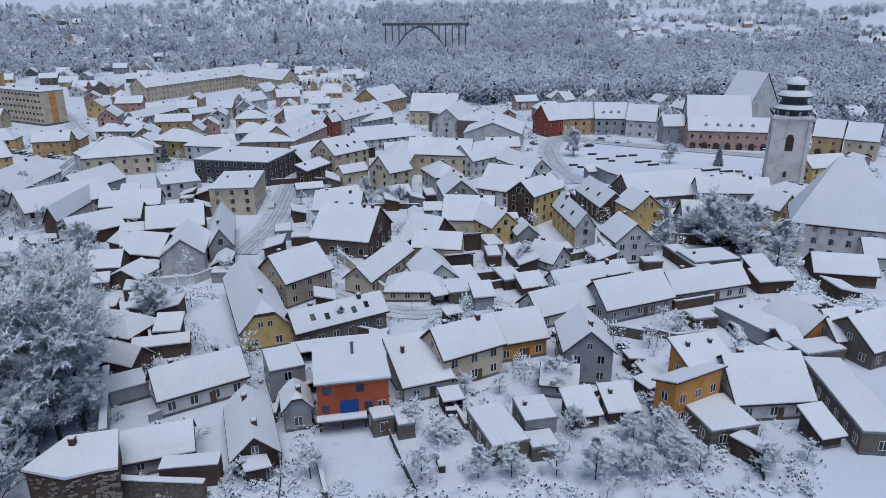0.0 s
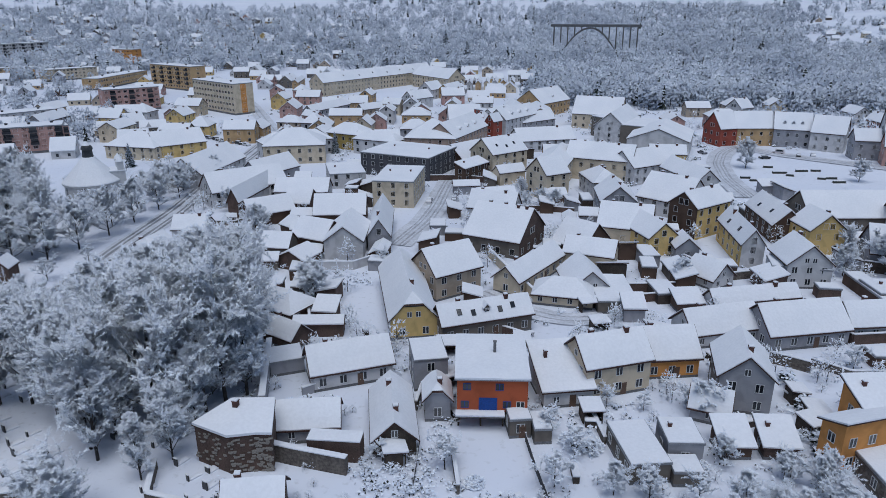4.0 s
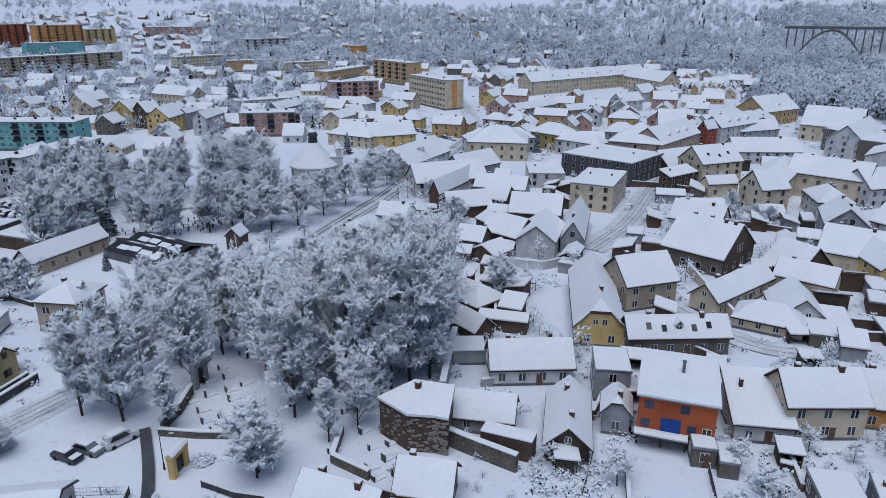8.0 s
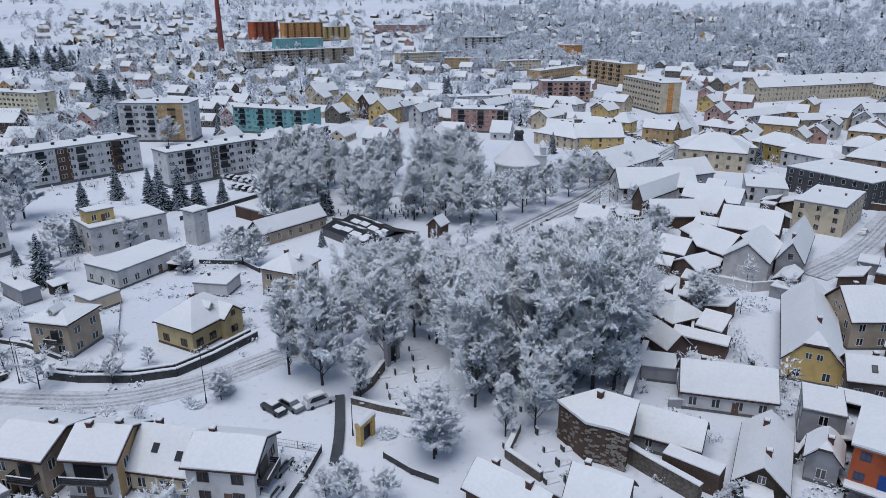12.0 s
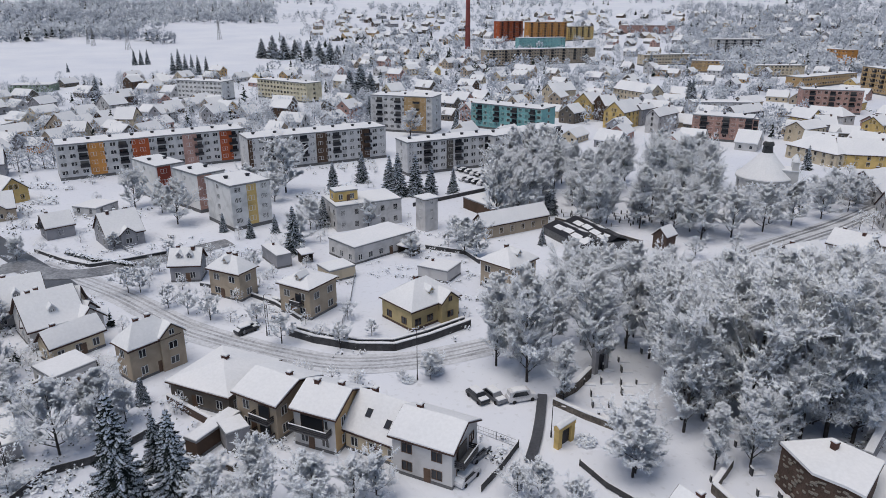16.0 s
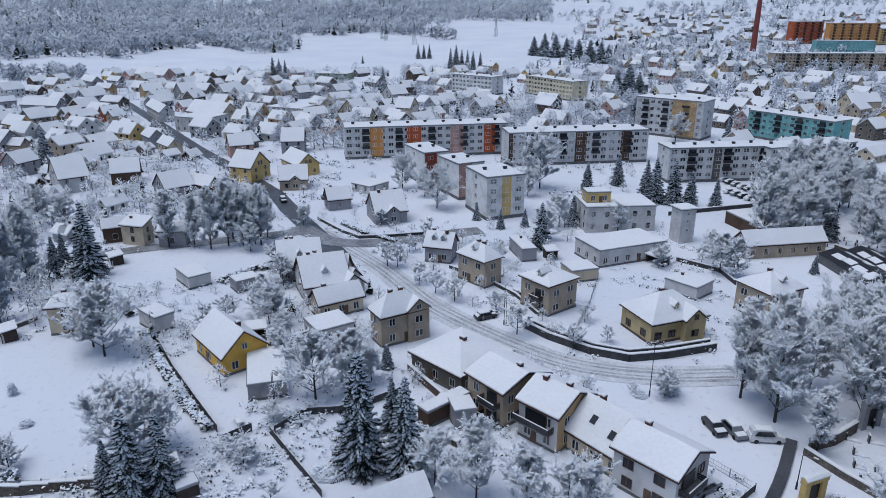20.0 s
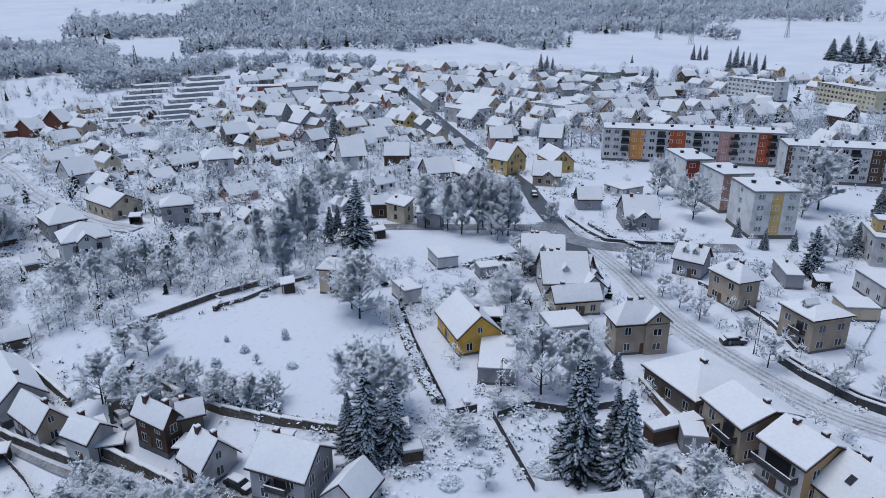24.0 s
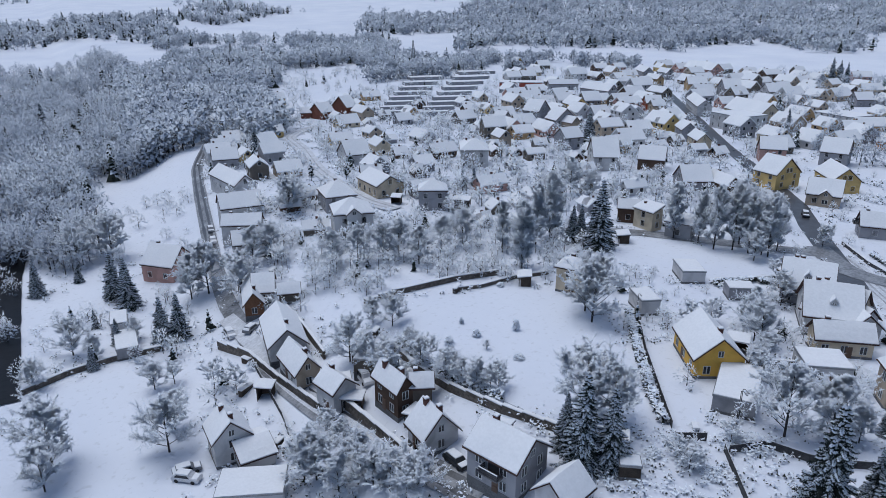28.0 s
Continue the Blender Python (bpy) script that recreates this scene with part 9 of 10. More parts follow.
car(-124.0, 260.7, -39.8, (0.16, 0.17, 0.19), "parked car with snow on its roof")
car(-176.5, 280.7, -26.2, (0.16, 0.17, 0.19), "parked car with snow on its roof")
car(-171.2, 278.3, -26.3, (0.02, 0.022, 0.026), "parked car with snow on its roof")
car(-166.1, 276.0, -26.3, (0.6, 0.6, 0.62), "parked car with snow on its roof")
car(-161.1, 273.8, -26.3, (0.16, 0.17, 0.19), "parked car with snow on its roof")
car(-156.2, 271.6, -26.4, (0.02, 0.022, 0.026), "parked car with snow on its roof")
car(-151.4, 269.5, -26.4, (0.6, 0.6, 0.62), "parked car with snow on its roof")
car(69.7, 302.8, 165, (0.55, 0.50, 0.50), "white and red van parked on the square", True)
car(76.5, 298.5, 75, (0.02, 0.022, 0.026), "dark car parked on the square")
car(82.2, 300.3, 80, (0.6, 0.6, 0.62), "white car parked on the square")
car(62.4, 291.1, 20, (0.02, 0.022, 0.026), "black car half covered with snow on the square")
car(39.5, 296.2, 120, (0.16, 0.17, 0.19), "grey car in the street below the square")
planter(60.4, 274.1, 8, 3.2)
planter(62.6, 265.1, 12, 5.0)
planter(65.3, 261.4, -6, 2.4)
planter(71.0, 269.9, 15, 4.2)
planter(76.1, 271.4, 8, 3.2)
planter(77.6, 259.7, 12, 5.0)
planter(74.8, 258.5, -6, 2.4)
planter(79.3, 254.3, 15, 4.2)
planter(49.2, 254.2, 8, 3.2)
planter(52.6, 250.9, 12, 5.0)
planter(93.2, 246.1, -6, 2.4)
planter(96.1, 244.7, 15, 4.2)
planter(99.7, 245.9, 8, 3.2)
planter(102.3, 242.8, 12, 5.0)
planter(106.8, 242.5, -6, 2.4)
planter(91.4, 275.0, 15, 4.2)
street_lamp(-91.0, 35.2, 40, 8.9)
street_lamp(-116.7, 15.8, 40, 8.1)
street_lamp(-69.0, 46.6, 40, 5.0)
street_lamp(-89.9, -22.0, 40, 5.9)
street_lamp(-114.0, -48.5, 40, 5.0)
street_lamp(-116.8, 16.2, 40, 6.0)
street_lamp(-36.6, 208.1, 40, 5.0)
street_lamp(-90.2, -21.9, 40, 6.1)

# trees that stand singly
tree("big", -90.0, 49.0, 16.5, 0)
tree("big", -83.4, 51.1, 19.1, 1)
tree("tall", -75.7, 52.9, 11.0, 2)
tree("big", -91.9, 67.6, 17.3, 3)
tree("big", -91.8, 71.4, 18.0, 4)
tree("big", -86.3, 72.8, 19.4, 5)
tree("tall", -81.7, 74.1, 19.7, 6)
tree("big", -65.1, 66.4, 20.7, 7)
tree("big", -75.0, 71.8, 19.4, 8)
tree("big", -65.5, 75.5, 23.1, 9)
tree("big", -64.5, 81.7, 23.7, 10)
tree("big", -54.8, 78.2, 24.4, 11)
tree("big", -53.5, 81.7, 27.7, 12)
tree("big", -53.6, 89.2, 25.2, 13)
tree("tall", -61.6, 105.5, 20.3, 14)
tree("big", -75.8, 82.6, 20.0, 15)
tree("tall", -54.3, 62.2, 10.4, 16)
tree("round", -57.4, 51.5, 10.7, 17)
tree("round", -55.2, 119.3, 8.1, 18)
tree("round", -87.1, 156.8, 8.4, 19)
tree("big", -77.5, 94.2, 18.5, 20)
tree("big", -97.7, 90.6, 12.5, 21)
tree("big", -69.6, 94.7, 20.5, 22)
tree("big", -66.2, 104.7, 19.5, 23)
tree("round", -90.4, 37.3, 4.9, 24)
tree("small", -91.9, 32.9, 1.8, 25)
tree("round", -141.5, 67.5, 9.3, 26)
tree("round", -145.1, 54.9, 5.1, 27)
tree("small", -106.5, 26.7, 4.7, 28)
tree("round", -57.6, 37.9, 6.4, 29)
tree("round", -55.0, 41.0, 4.9, 30)
tree("round", -92.1, -16.1, 11.2, 31)
tree("round", -94.8, -11.0, 10.4, 32)
tree("round", -96.9, -7.9, 5.6, 33)
tree("big", -68.8, 6.6, 11.0, 34)
tree("round", -66.4, 12.3, 9.1, 35)
tree("round", -66.3, 17.2, 7.3, 36)
tree("round", -71.5, 1.6, 8.0, 37)
tree("round", -66.4, 20.1, 6.6, 38)
tree("round", -57.9, 52.4, 9.6, 39)
tree("round", -59.6, 35.9, 4.9, 40)
tree("small", -148.7, -7.3, 5.8, 41)
tree("small", -137.2, -0.1, 4.7, 42)
tree("small", -132.5, 3.3, 4.9, 43)
tree("small", -127.8, 7.0, 5.0, 44)
tree("small", -147.9, -5.0, 5.2, 45)
tree("small", -123.0, 15.0, 4.2, 46)
tree("small", -112.7, 17.7, 5.8, 47)
tree("round", -218.3, -5.2, 11.5, 48)
tree("round", -195.7, 5.4, 11.9, 49)
tree("round", -209.2, 2.0, 9.5, 50)
tree("round", -217.8, 39.8, 17.7, 51)
tree("round", -118.0, -27.2, 8.1, 52)
tree("round", -128.3, -31.5, 6.5, 53)
tree("round", -113.2, -24.8, 5.0, 54)
tree("tall", -169.2, -47.7, 15.6, 55)
tree("tall", -165.2, -41.2, 14.2, 56)
tree("tall", -173.7, -49.8, 15.9, 57)
tree("tall", -170.2, -39.2, 12.0, 58)
tree("round", -138.1, 69.0, 9.1, 59)
tree("round", -148.3, 57.1, 4.4, 60)
tree("small", -91.3, 38.4, 4.1, 61)
tree("tall", -163.4, -62.0, 15.5, 62)
tree("tall", -163.7, -55.9, 14.1, 63)
tree("tall", -161.8, -51.3, 16.8, 64)
tree("tall", -164.2, -47.6, 17.0, 65)
tree("tall", -164.4, -44.0, 15.5, 66)
tree("tall", -164.7, -39.6, 16.3, 67)
tree("round", -110.6, -57.6, 11.0, 68)
tree("tall", -121.9, -80.1, 16.3, 69)
tree("tall", -143.7, -85.8, 17.2, 70)
tree("tall", -127.1, -89.1, 13.3, 71)
tree("round", -77.4, -38.7, 11.9, 72)
tree("round", -78.9, -35.3, 10.4, 73)
tree("round", -85.8, -62.9, 1.8, 74)
tree("small", -77.0, -23.0, 3.5, 75)
tree("small", -85.2, -21.2, 3.8, 76)
tree("round", -77.1, -62.7, 3.8, 77)
tree("round", -75.9, -57.1, 4.2, 78)
tree("small", -75.9, -54.7, 3.8, 79)
tree("round", -183.5, -103.6, 11.4, 80)
tree("round", -183.9, -97.1, 8.2, 81)
tree("round", -107.1, -54.2, 12.7, 82)
tree("tall", -142.2, -85.3, 18.3, 83)
tree("tall", -121.3, -79.7, 17.0, 84)
tree("tall", -135.3, -85.2, 17.0, 85)
tree("round", -108.6, -99.3, 9.1, 86)
tree("round", -105.0, -107.3, 9.1, 87)
tree("round", -100.0, -110.5, 8.9, 88)
tree("round", -96.3, -114.9, 8.8, 89)
tree("round", -113.9, -153.4, 11.0, 90)
tree("round", -109.2, -106.2, 9.2, 91)
tree("round", -119.2, -101.6, 8.3, 92)
tree("round", -124.5, -99.1, 9.8, 93)
tree("round", -83.3, -83.2, 6.6, 94)
tree("round", -82.6, -87.8, 5.5, 95)
tree("round", -74.8, -68.6, 7.1, 96)
tree("round", -74.6, -62.9, 6.0, 97)
tree("round", -74.7, -56.5, 5.9, 98)
tree("round", -76.8, -53.7, 4.9, 99)
tree("round", -77.8, -73.4, 5.2, 100)
tree("round", -75.2, -60.0, 5.0, 101)
tree("small", -114.3, -38.4, 5.9, 102)
tree("small", -120.7, -37.0, 4.9, 103)
tree("small", -118.9, -28.5, 5.3, 104)
tree("small", -112.3, -25.6, 3.9, 105)
tree("small", -77.9, -25.5, 3.7, 106)
tree("small", -76.1, -23.3, 4.0, 107)
tree("small", -68.4, -18.1, 3.3, 108)
tree("round", -57.7, -69.6, 5.6, 109)
tree("round", -56.1, -59.7, 6.3, 110)
tree("round", -59.5, -74.8, 4.8, 111)
tree("round", -79.9, -142.1, 12.9, 112)
tree("round", -76.7, -144.6, 11.5, 113)
tree("round", -78.2, -188.6, 13.1, 114)
tree("round", -36.1, -131.7, 5.7, 115)
tree("round", -28.7, -104.4, 12.5, 116)
tree("round", -25.7, -99.8, 8.4, 117)
tree("round", -42.7, -94.5, 10.2, 118)
tree("round", -46.6, -99.6, 7.5, 119)
tree("round", -50.8, -114.2, 5.8, 120)
tree("round", -50.7, -69.9, 7.9, 121)
tree("round", -53.4, -69.1, 6.9, 122)
tree("round", -55.1, -59.9, 6.7, 123)
tree("round", -55.5, -53.7, 6.5, 124)
tree("round", -51.6, -63.3, 7.7, 125)
tree("round", -118.0, -156.7, 10.0, 126)
tree("small", -54.3, -113.2, 4.7, 127)
tree("round", -79.7, 118.2, 13.6, 128)
tree("small", -25.4, 72.7, 3.4, 129)
tree("small", -17.0, 73.1, 5.1, 130)
tree("small", -2.8, 72.7, 5.1, 131)
tree("small", -4.8, 83.7, 4.2, 132)
tree("small", -0.7, 79.9, 4.5, 133)
tree("small", 4.9, 130.3, 2.5, 134)
tree("round", 8.7, 73.2, 4.7, 135)
tree("round", 18.5, 82.2, 4.5, 136)
tree("round", 19.3, 72.6, 6.6, 137)
tree("round", 22.8, 72.8, 4.9, 138)
tree("round", 29.5, 78.9, 6.0, 139)
tree("round", 30.3, 74.3, 5.7, 140)
tree("round", 66.5, 160.4, 14.0, 141)
tree("round", 74.4, 156.8, 12.3, 142)
tree("round", 76.1, 146.1, 11.6, 143)
tree("round", 58.8, 175.4, 7.6, 144)
tree("small", 106.6, 296.7, 6.0, 145)
tree("round", 52.1, 271.5, 11.1, 146)
tree("round", 86.3, 257.6, 7.8, 147)
tree("round", -12.9, 199.4, 6.1, 148)
tree("round", -21.4, 199.0, 5.3, 149)
tree("round", -17.4, 202.4, 5.3, 150)
tree("round", -59.2, 124.5, 6.0, 151)
tree("small", 17.4, 93.9, 5.9, 152)
tree("small", 15.5, 95.4, 3.5, 153)
tree("small", 43.2, 114.3, 4.4, 154)
tree("round", 25.6, 81.2, 4.4, 155)
tree("small", 18.8, 146.9, 6.1, 156)
tree("small", 3.4, 93.2, 3.5, 157)
tree("round", 25.7, 73.0, 4.9, 158)
tree("small", 8.7, 93.4, 3.0, 159)
tree("round", -88.8, 161.9, 5.9, 160)
tree("big", -102.4, 70.9, 15.0, 161)
tree("big", -81.9, 62.7, 18.1, 162)
tree("big", -90.4, 82.2, 15.1, 163)
tree("big", -79.6, 79.1, 17.4, 164)
tree("tall", -63.9, 69.7, 20.9, 165)
tree("big", -59.0, 72.1, 24.2, 166)
tree("big", -62.0, 84.0, 24.1, 167)
tree("big", -58.2, 87.6, 24.1, 168)
tree("big", -59.3, 98.0, 21.4, 169)
tree("big", -51.2, 83.9, 22.0, 170)
tree("tall", -62.5, 64.4, 18.5, 171)
tree("big", -98.5, 81.9, 13.3, 172)
tree("big", -75.1, 96.4, 18.4, 173)
tree("big", -81.5, 90.4, 16.2, 174)
tree("big", -70.3, 101.0, 18.4, 175)
tree("big", -92.4, 61.1, 14.8, 176)
tree("round", -89.3, 53.3, 12.1, 177)
tree("round", -133.9, 124.8, 12.1, 178)
tree("round", -126.9, 127.8, 13.5, 179)
tree("round", -125.4, 136.5, 13.0, 180)
tree("round", -125.6, 147.8, 12.7, 181)
tree("round", -126.6, 159.5, 12.3, 182)
tree("round", -127.6, 172.3, 11.9, 183)
tree("round", -129.4, 185.6, 10.5, 184)
tree("round", -144.9, 122.0, 10.7, 185)
tree("big", -153.2, 153.1, 18.4, 186)
tree("big", -153.5, 143.3, 21.3, 187)
tree("big", -149.1, 129.9, 21.9, 188)
tree("round", -55.2, 120.4, 9.0, 189)
tree("round", -91.2, 161.2, 5.6, 190)
tree("small", -117.4, 117.1, 5.3, 191)
tree("small", -115.7, 128.1, 4.7, 192)
tree("round", -297.4, 113.4, 11.7, 193)
tree("round", -91.2, -139.0, 10.3, 194)
tree("round", -94.0, -135.6, 9.5, 195)
tree("round", -80.8, -129.0, 11.0, 196)
tree("round", -48.5, -133.6, 6.1, 197)
tree("round", -46.6, -139.6, 8.7, 198)
tree("round", -73.0, -84.0, 9.0, 199)
tree("round", -71.8, -78.3, 7.7, 200)
tree("round", -71.0, -72.0, 8.5, 201)
tree("round", -52.3, -69.1, 8.8, 202)
tree("round", -55.8, -63.1, 7.8, 203)
tree("round", -55.3, -56.7, 7.5, 204)
tree("round", -56.1, -52.1, 7.3, 205)
tree("small", -117.5, -313.1, 7.3, 206)
tree("round", -78.2, -195.7, 11.7, 207)
tree("round", -70.0, -191.5, 11.2, 208)
tree("round", -58.6, -137.1, 5.2, 209)
tree("small", -59.1, -99.8, 5.8, 210)
tree("small", -57.9, -105.4, 5.9, 211)
tree("round", -214.2, 28.2, 10.9, 212)
tree("round", -208.5, 34.4, 9.0, 213)
tree("small", -179.9, -10.3, 4.5, 214)
tree("small", -168.9, 1.9, 4.1, 215)
tree("round", -165.6, 32.6, 8.3, 216)
tree("round", -176.4, 38.0, 8.8, 217)
tree("round", -171.5, 52.7, 8.0, 218)
tree("small", -147.6, 65.8, 4.4, 219)
tree("small", -150.9, 18.8, 4.8, 220)
tree("small", -117.5, 31.3, 3.6, 221)
tree("small", -109.1, 33.4, 3.2, 222)
tree("round", -137.7, -29.2, 6.9, 223)
tree("round", -160.0, -41.3, 7.6, 224)
tree("round", -180.1, -31.5, 5.8, 225)
tree("small", -151.1, -34.3, 4.9, 226)
tree("round", -123.8, -31.6, 6.3, 227)
tree("round", -105.6, -23.7, 5.7, 228)
tree("round", -185.9, -48.9, 7.1, 229)
tree("round", -196.8, -53.7, 8.9, 230)
tree("round", -189.4, -45.8, 8.7, 231)
tree("small", -157.9, -2.4, 4.1, 232)
tree("round", -150.9, 69.6, 6.7, 233)
tree("round", -133.1, 193.5, 9.6, 234)
tree("round", -132.8, 210.7, 8.1, 235)
tree("small", -47.9, 142.0, 4.2, 236)
tree("small", -40.6, 161.3, 3.8, 237)
tree("round", -24.4, 212.5, 5.8, 238)
tree("small", -34.3, 241.7, 4.1, 239)
tree("round", -78.2, 88.6, 8.5, 240)
tree("small", 0.6, 109.1, 4.2, 241)
tree("small", 5.2, 114.8, 3.8, 242)
tree("round", -56.2, 121.9, 6.3, 243)
tree("small", -68.2, 124.7, 4.6, 244)
tree("round", 4.4, 73.0, 5.1, 245)
tree("small", 14.5, 73.5, 4.2, 246)
tree("small", 26.0, 80.0, 3.9, 247)
tree("small", 33.2, 74.4, 4.1, 248)
tree("round", 41.3, 73.7, 4.8, 249)
tree("small", 48.0, 76.3, 3.2, 250)
tree("round", 54.2, 159.9, 7.8, 251)
tree("round", 63.8, 164.4, 9.4, 252)
tree("round", 67.1, 158.4, 10.4, 253)
tree("round", 71.5, 152.9, 9.4, 254)
conifer(-75.2, -7.9, 17.5, 0)
conifer(-73.7, -2.0, 14.8, 1)
conifer(-84.0, -4.1, 8.6, 2)
conifer(-159.5, 30.1, 12.3, 3)
conifer(-177.8, 42.0, 8.9, 4)
conifer(-176.9, 28.7, 5.5, 5)
conifer(-175.5, 22.0, 5.8, 6)
conifer(-183.7, 16.2, 5.6, 7)
conifer(-213.0, 54.2, 10.7, 8)
conifer(-221.1, 66.4, 11.4, 9)
conifer(-199.6, 71.7, 14.5, 10)
conifer(-197.9, 76.9, 14.0, 11)
conifer(-196.4, 81.5, 11.0, 12)
conifer(-194.1, 88.3, 9.2, 13)
conifer(-140.1, 88.4, 5.1, 14)
conifer(-162.6, 104.6, 11.5, 15)
conifer(-290.3, 133.3, 11.7, 16)
conifer(-101.4, -5.8, 4.4, 17)
conifer(-348.9, -84.9, 9.9, 18)
conifer(-144.5, 133.6, 7.9, 19)
conifer(-203.8, 70.3, 12.9, 20)
conifer(-478.0, 137.1, 15.6, 21)
conifer(-509.8, 157.4, 13.3, 22)
conifer(-350.9, 111.4, 13.3, 23)
conifer(-68.9, -34.6, 14.2, 24)
conifer(-70.8, -31.6, 12.1, 25)
conifer(-70.8, -38.3, 8.9, 26)
conifer(-144.5, -72.8, 17.9, 27)
conifer(-147.8, -79.8, 9.6, 28)
conifer(-144.4, -74.8, 10.1, 29)
conifer(-258.3, -138.7, 14.2, 30)
conifer(-342.7, -83.2, 9.8, 31)
conifer(-101.1, -5.4, 4.7, 32)
conifer(-144.1, -80.0, 10.1, 33)
conifer(-272.9, -146.8, 12.6, 34)
conifer(-167.7, -133.8, 6.3, 35)
conifer(-171.9, -132.6, 6.4, 36)
conifer(-167.6, -150.5, 5.5, 37)
conifer(-169.9, -145.5, 4.6, 38)
conifer(-159.9, -234.0, 11.1, 39)
conifer(-54.2, -177.4, 10.1, 40)
conifer(-64.7, -179.0, 6.1, 41)
conifer(-65.7, -161.0, 12.9, 42)
conifer(-65.6, -153.6, 13.3, 43)
conifer(-61.9, -131.1, 11.0, 44)
conifer(-64.9, -129.5, 11.1, 45)
conifer(-46.6, -130.6, 5.4, 46)
conifer(-55.5, -149.1, 4.7, 47)
conifer(-143.9, -405.1, 17.9, 48)
conifer(-55.0, -137.3, 6.4, 49)
conifer(103.4, 253.6, 8.7, 50)
conifer(-134.4, 670.3, 25.8, 51)
conifer(-188.7, 814.1, 27.9, 52)
conifer(-45.4, 452.5, 19.6, 53)
conifer(45.3, 486.0, 11.4, 54)
conifer(53.1, 486.2, 11.4, 55)
conifer(-173.6, 221.5, 9.3, 56)
conifer(-321.1, 301.8, 17.3, 57)
conifer(-328.1, 305.9, 15.3, 58)
conifer(-107.7, 263.2, 9.3, 59)
conifer(-509.4, 426.3, 16.8, 60)

conifer(-747.5, 1.6, 15.7, 70, 0.8)
conifer(-747.4, 7.5, 15.0, 71, 0.8)
conifer(-751.1, 13.5, 15.1, 72, 0.8)
conifer(-646.1, 30.8, 19.5, 73, 0.8)
conifer(-645.8, 35.9, 22.8, 74, 0.8)
conifer(-645.5, 41.0, 18.4, 75, 0.8)
conifer(-642.0, 45.9, 17.8, 76, 0.8)
conifer(-641.6, 50.9, 17.3, 77, 0.8)
conifer(-641.0, 57.5, 16.2, 78, 0.8)
conifer(-779.1, 128.6, 21.2, 79, 1.5)
conifer(-769.4, 138.5, 24.9, 80, 1.5)
conifer(-755.8, 147.8, 24.5, 81, 1.5)
conifer(-757.3, 159.9, 20.8, 82, 1.5)
conifer(-721.4, 164.9, 22.3, 83, 1.5)
conifer(-704.6, 172.6, 22.5, 84, 1.5)
conifer(-691.5, 180.3, 21.6, 85, 1.5)
conifer(-689.7, 187.2, 18.6, 86, 1.5)
conifer(-454.0, 130.6, 17.4, 87, 1.5)
conifer(-438.7, 133.3, 22.3, 88, 1.5)
conifer(-443.3, 141.6, 17.2, 89, 1.5)
conifer(-582.5, -117.5, 17.4, 90, 0.8)
conifer(-580.6, -111.9, 15.9, 91, 0.8)
conifer(-575.7, -106.3, 15.2, 92, 0.8)
conifer(-493.5, -23.6, 16.6, 93, 0.8)
conifer(-702.0, -53.3, 8.3, 94, 0.8)
# shrubs
bush(-0.8, 82.6, 2.4, 1.6, 0)
bush(1.2, 82.0, 2.0, 1.8, 1)
bush(-6.2, 92.7, 1.2, 1.4, 2)
bush(-17.3, 125.1, 1.0, 1.0, 3)
bush(5.9, 126.1, 1.8, 2.0, 4)
bush(-24.0, 71.6, 1.3, 1.4, 5)
bush(-12.7, 71.1, 1.4, 1.0, 6)
bush(15.2, 80.7, 1.5, 1.5, 7)
bush(11.5, 79.2, 1.6, 1.4, 8)
bush(31.0, 91.3, 1.6, 1.8, 9)
bush(53.5, 81.3, 1.6, 1.4, 10)
bush(-66.0, 50.3, 1.6, 1.2, 11)
bush(-91.3, 33.8, 1.2, 1.0, 12)
bush(-91.9, 38.1, 1.2, 1.3, 13)
bush(-86.8, -18.4, 2.5, 1.8, 14)
bush(-85.8, -21.0, 2.0, 1.6, 15)
bush(-92.1, 38.8, 1.6, 1.4, 16)
bush(-88.4, 18.0, 1.5, 1.0, 17)
bush(-78.2, -24.1, 2.0, 1.6, 18)
bush(-77.2, -20.7, 1.6, 1.2, 19)
bush(-80.7, -27.1, 1.4, 1.2, 20)
bush(-74.0, -12.5, 1.8, 1.4, 21)
bush(-88.5, -67.2, 0.8, 1.6, 22)
bush(-83.3, -69.3, 0.9, 1.8, 23)
bush(-86.6, -56.7, 1.0, 1.0, 24)
bush(-110.0, -77.4, 0.8, 1.0, 25)
bush(-95.1, -63.2, 0.7, 2.6, 26)
bush(-90.8, -72.5, 0.4, 1.4, 27)
bush(-67.6, -22.6, 1.6, 1.0, 28)
bush(-76.6, -28.4, 1.3, 1.0, 29)
bush(-78.3, -86.5, 1.5, 1.4, 30)
bush(-74.3, -90.1, 2.0, 1.5, 31)
bush(-54.5, -126.6, 1.4, 1.0, 32)
bush(-65.9, -104.0, 1.6, 1.4, 33)
bush(-55.8, 113.4, 1.5, 1.2, 34)
bush(-51.8, 115.6, 1.5, 1.2, 35)
bush(-47.5, 92.6, 1.0, 1.0, 36)

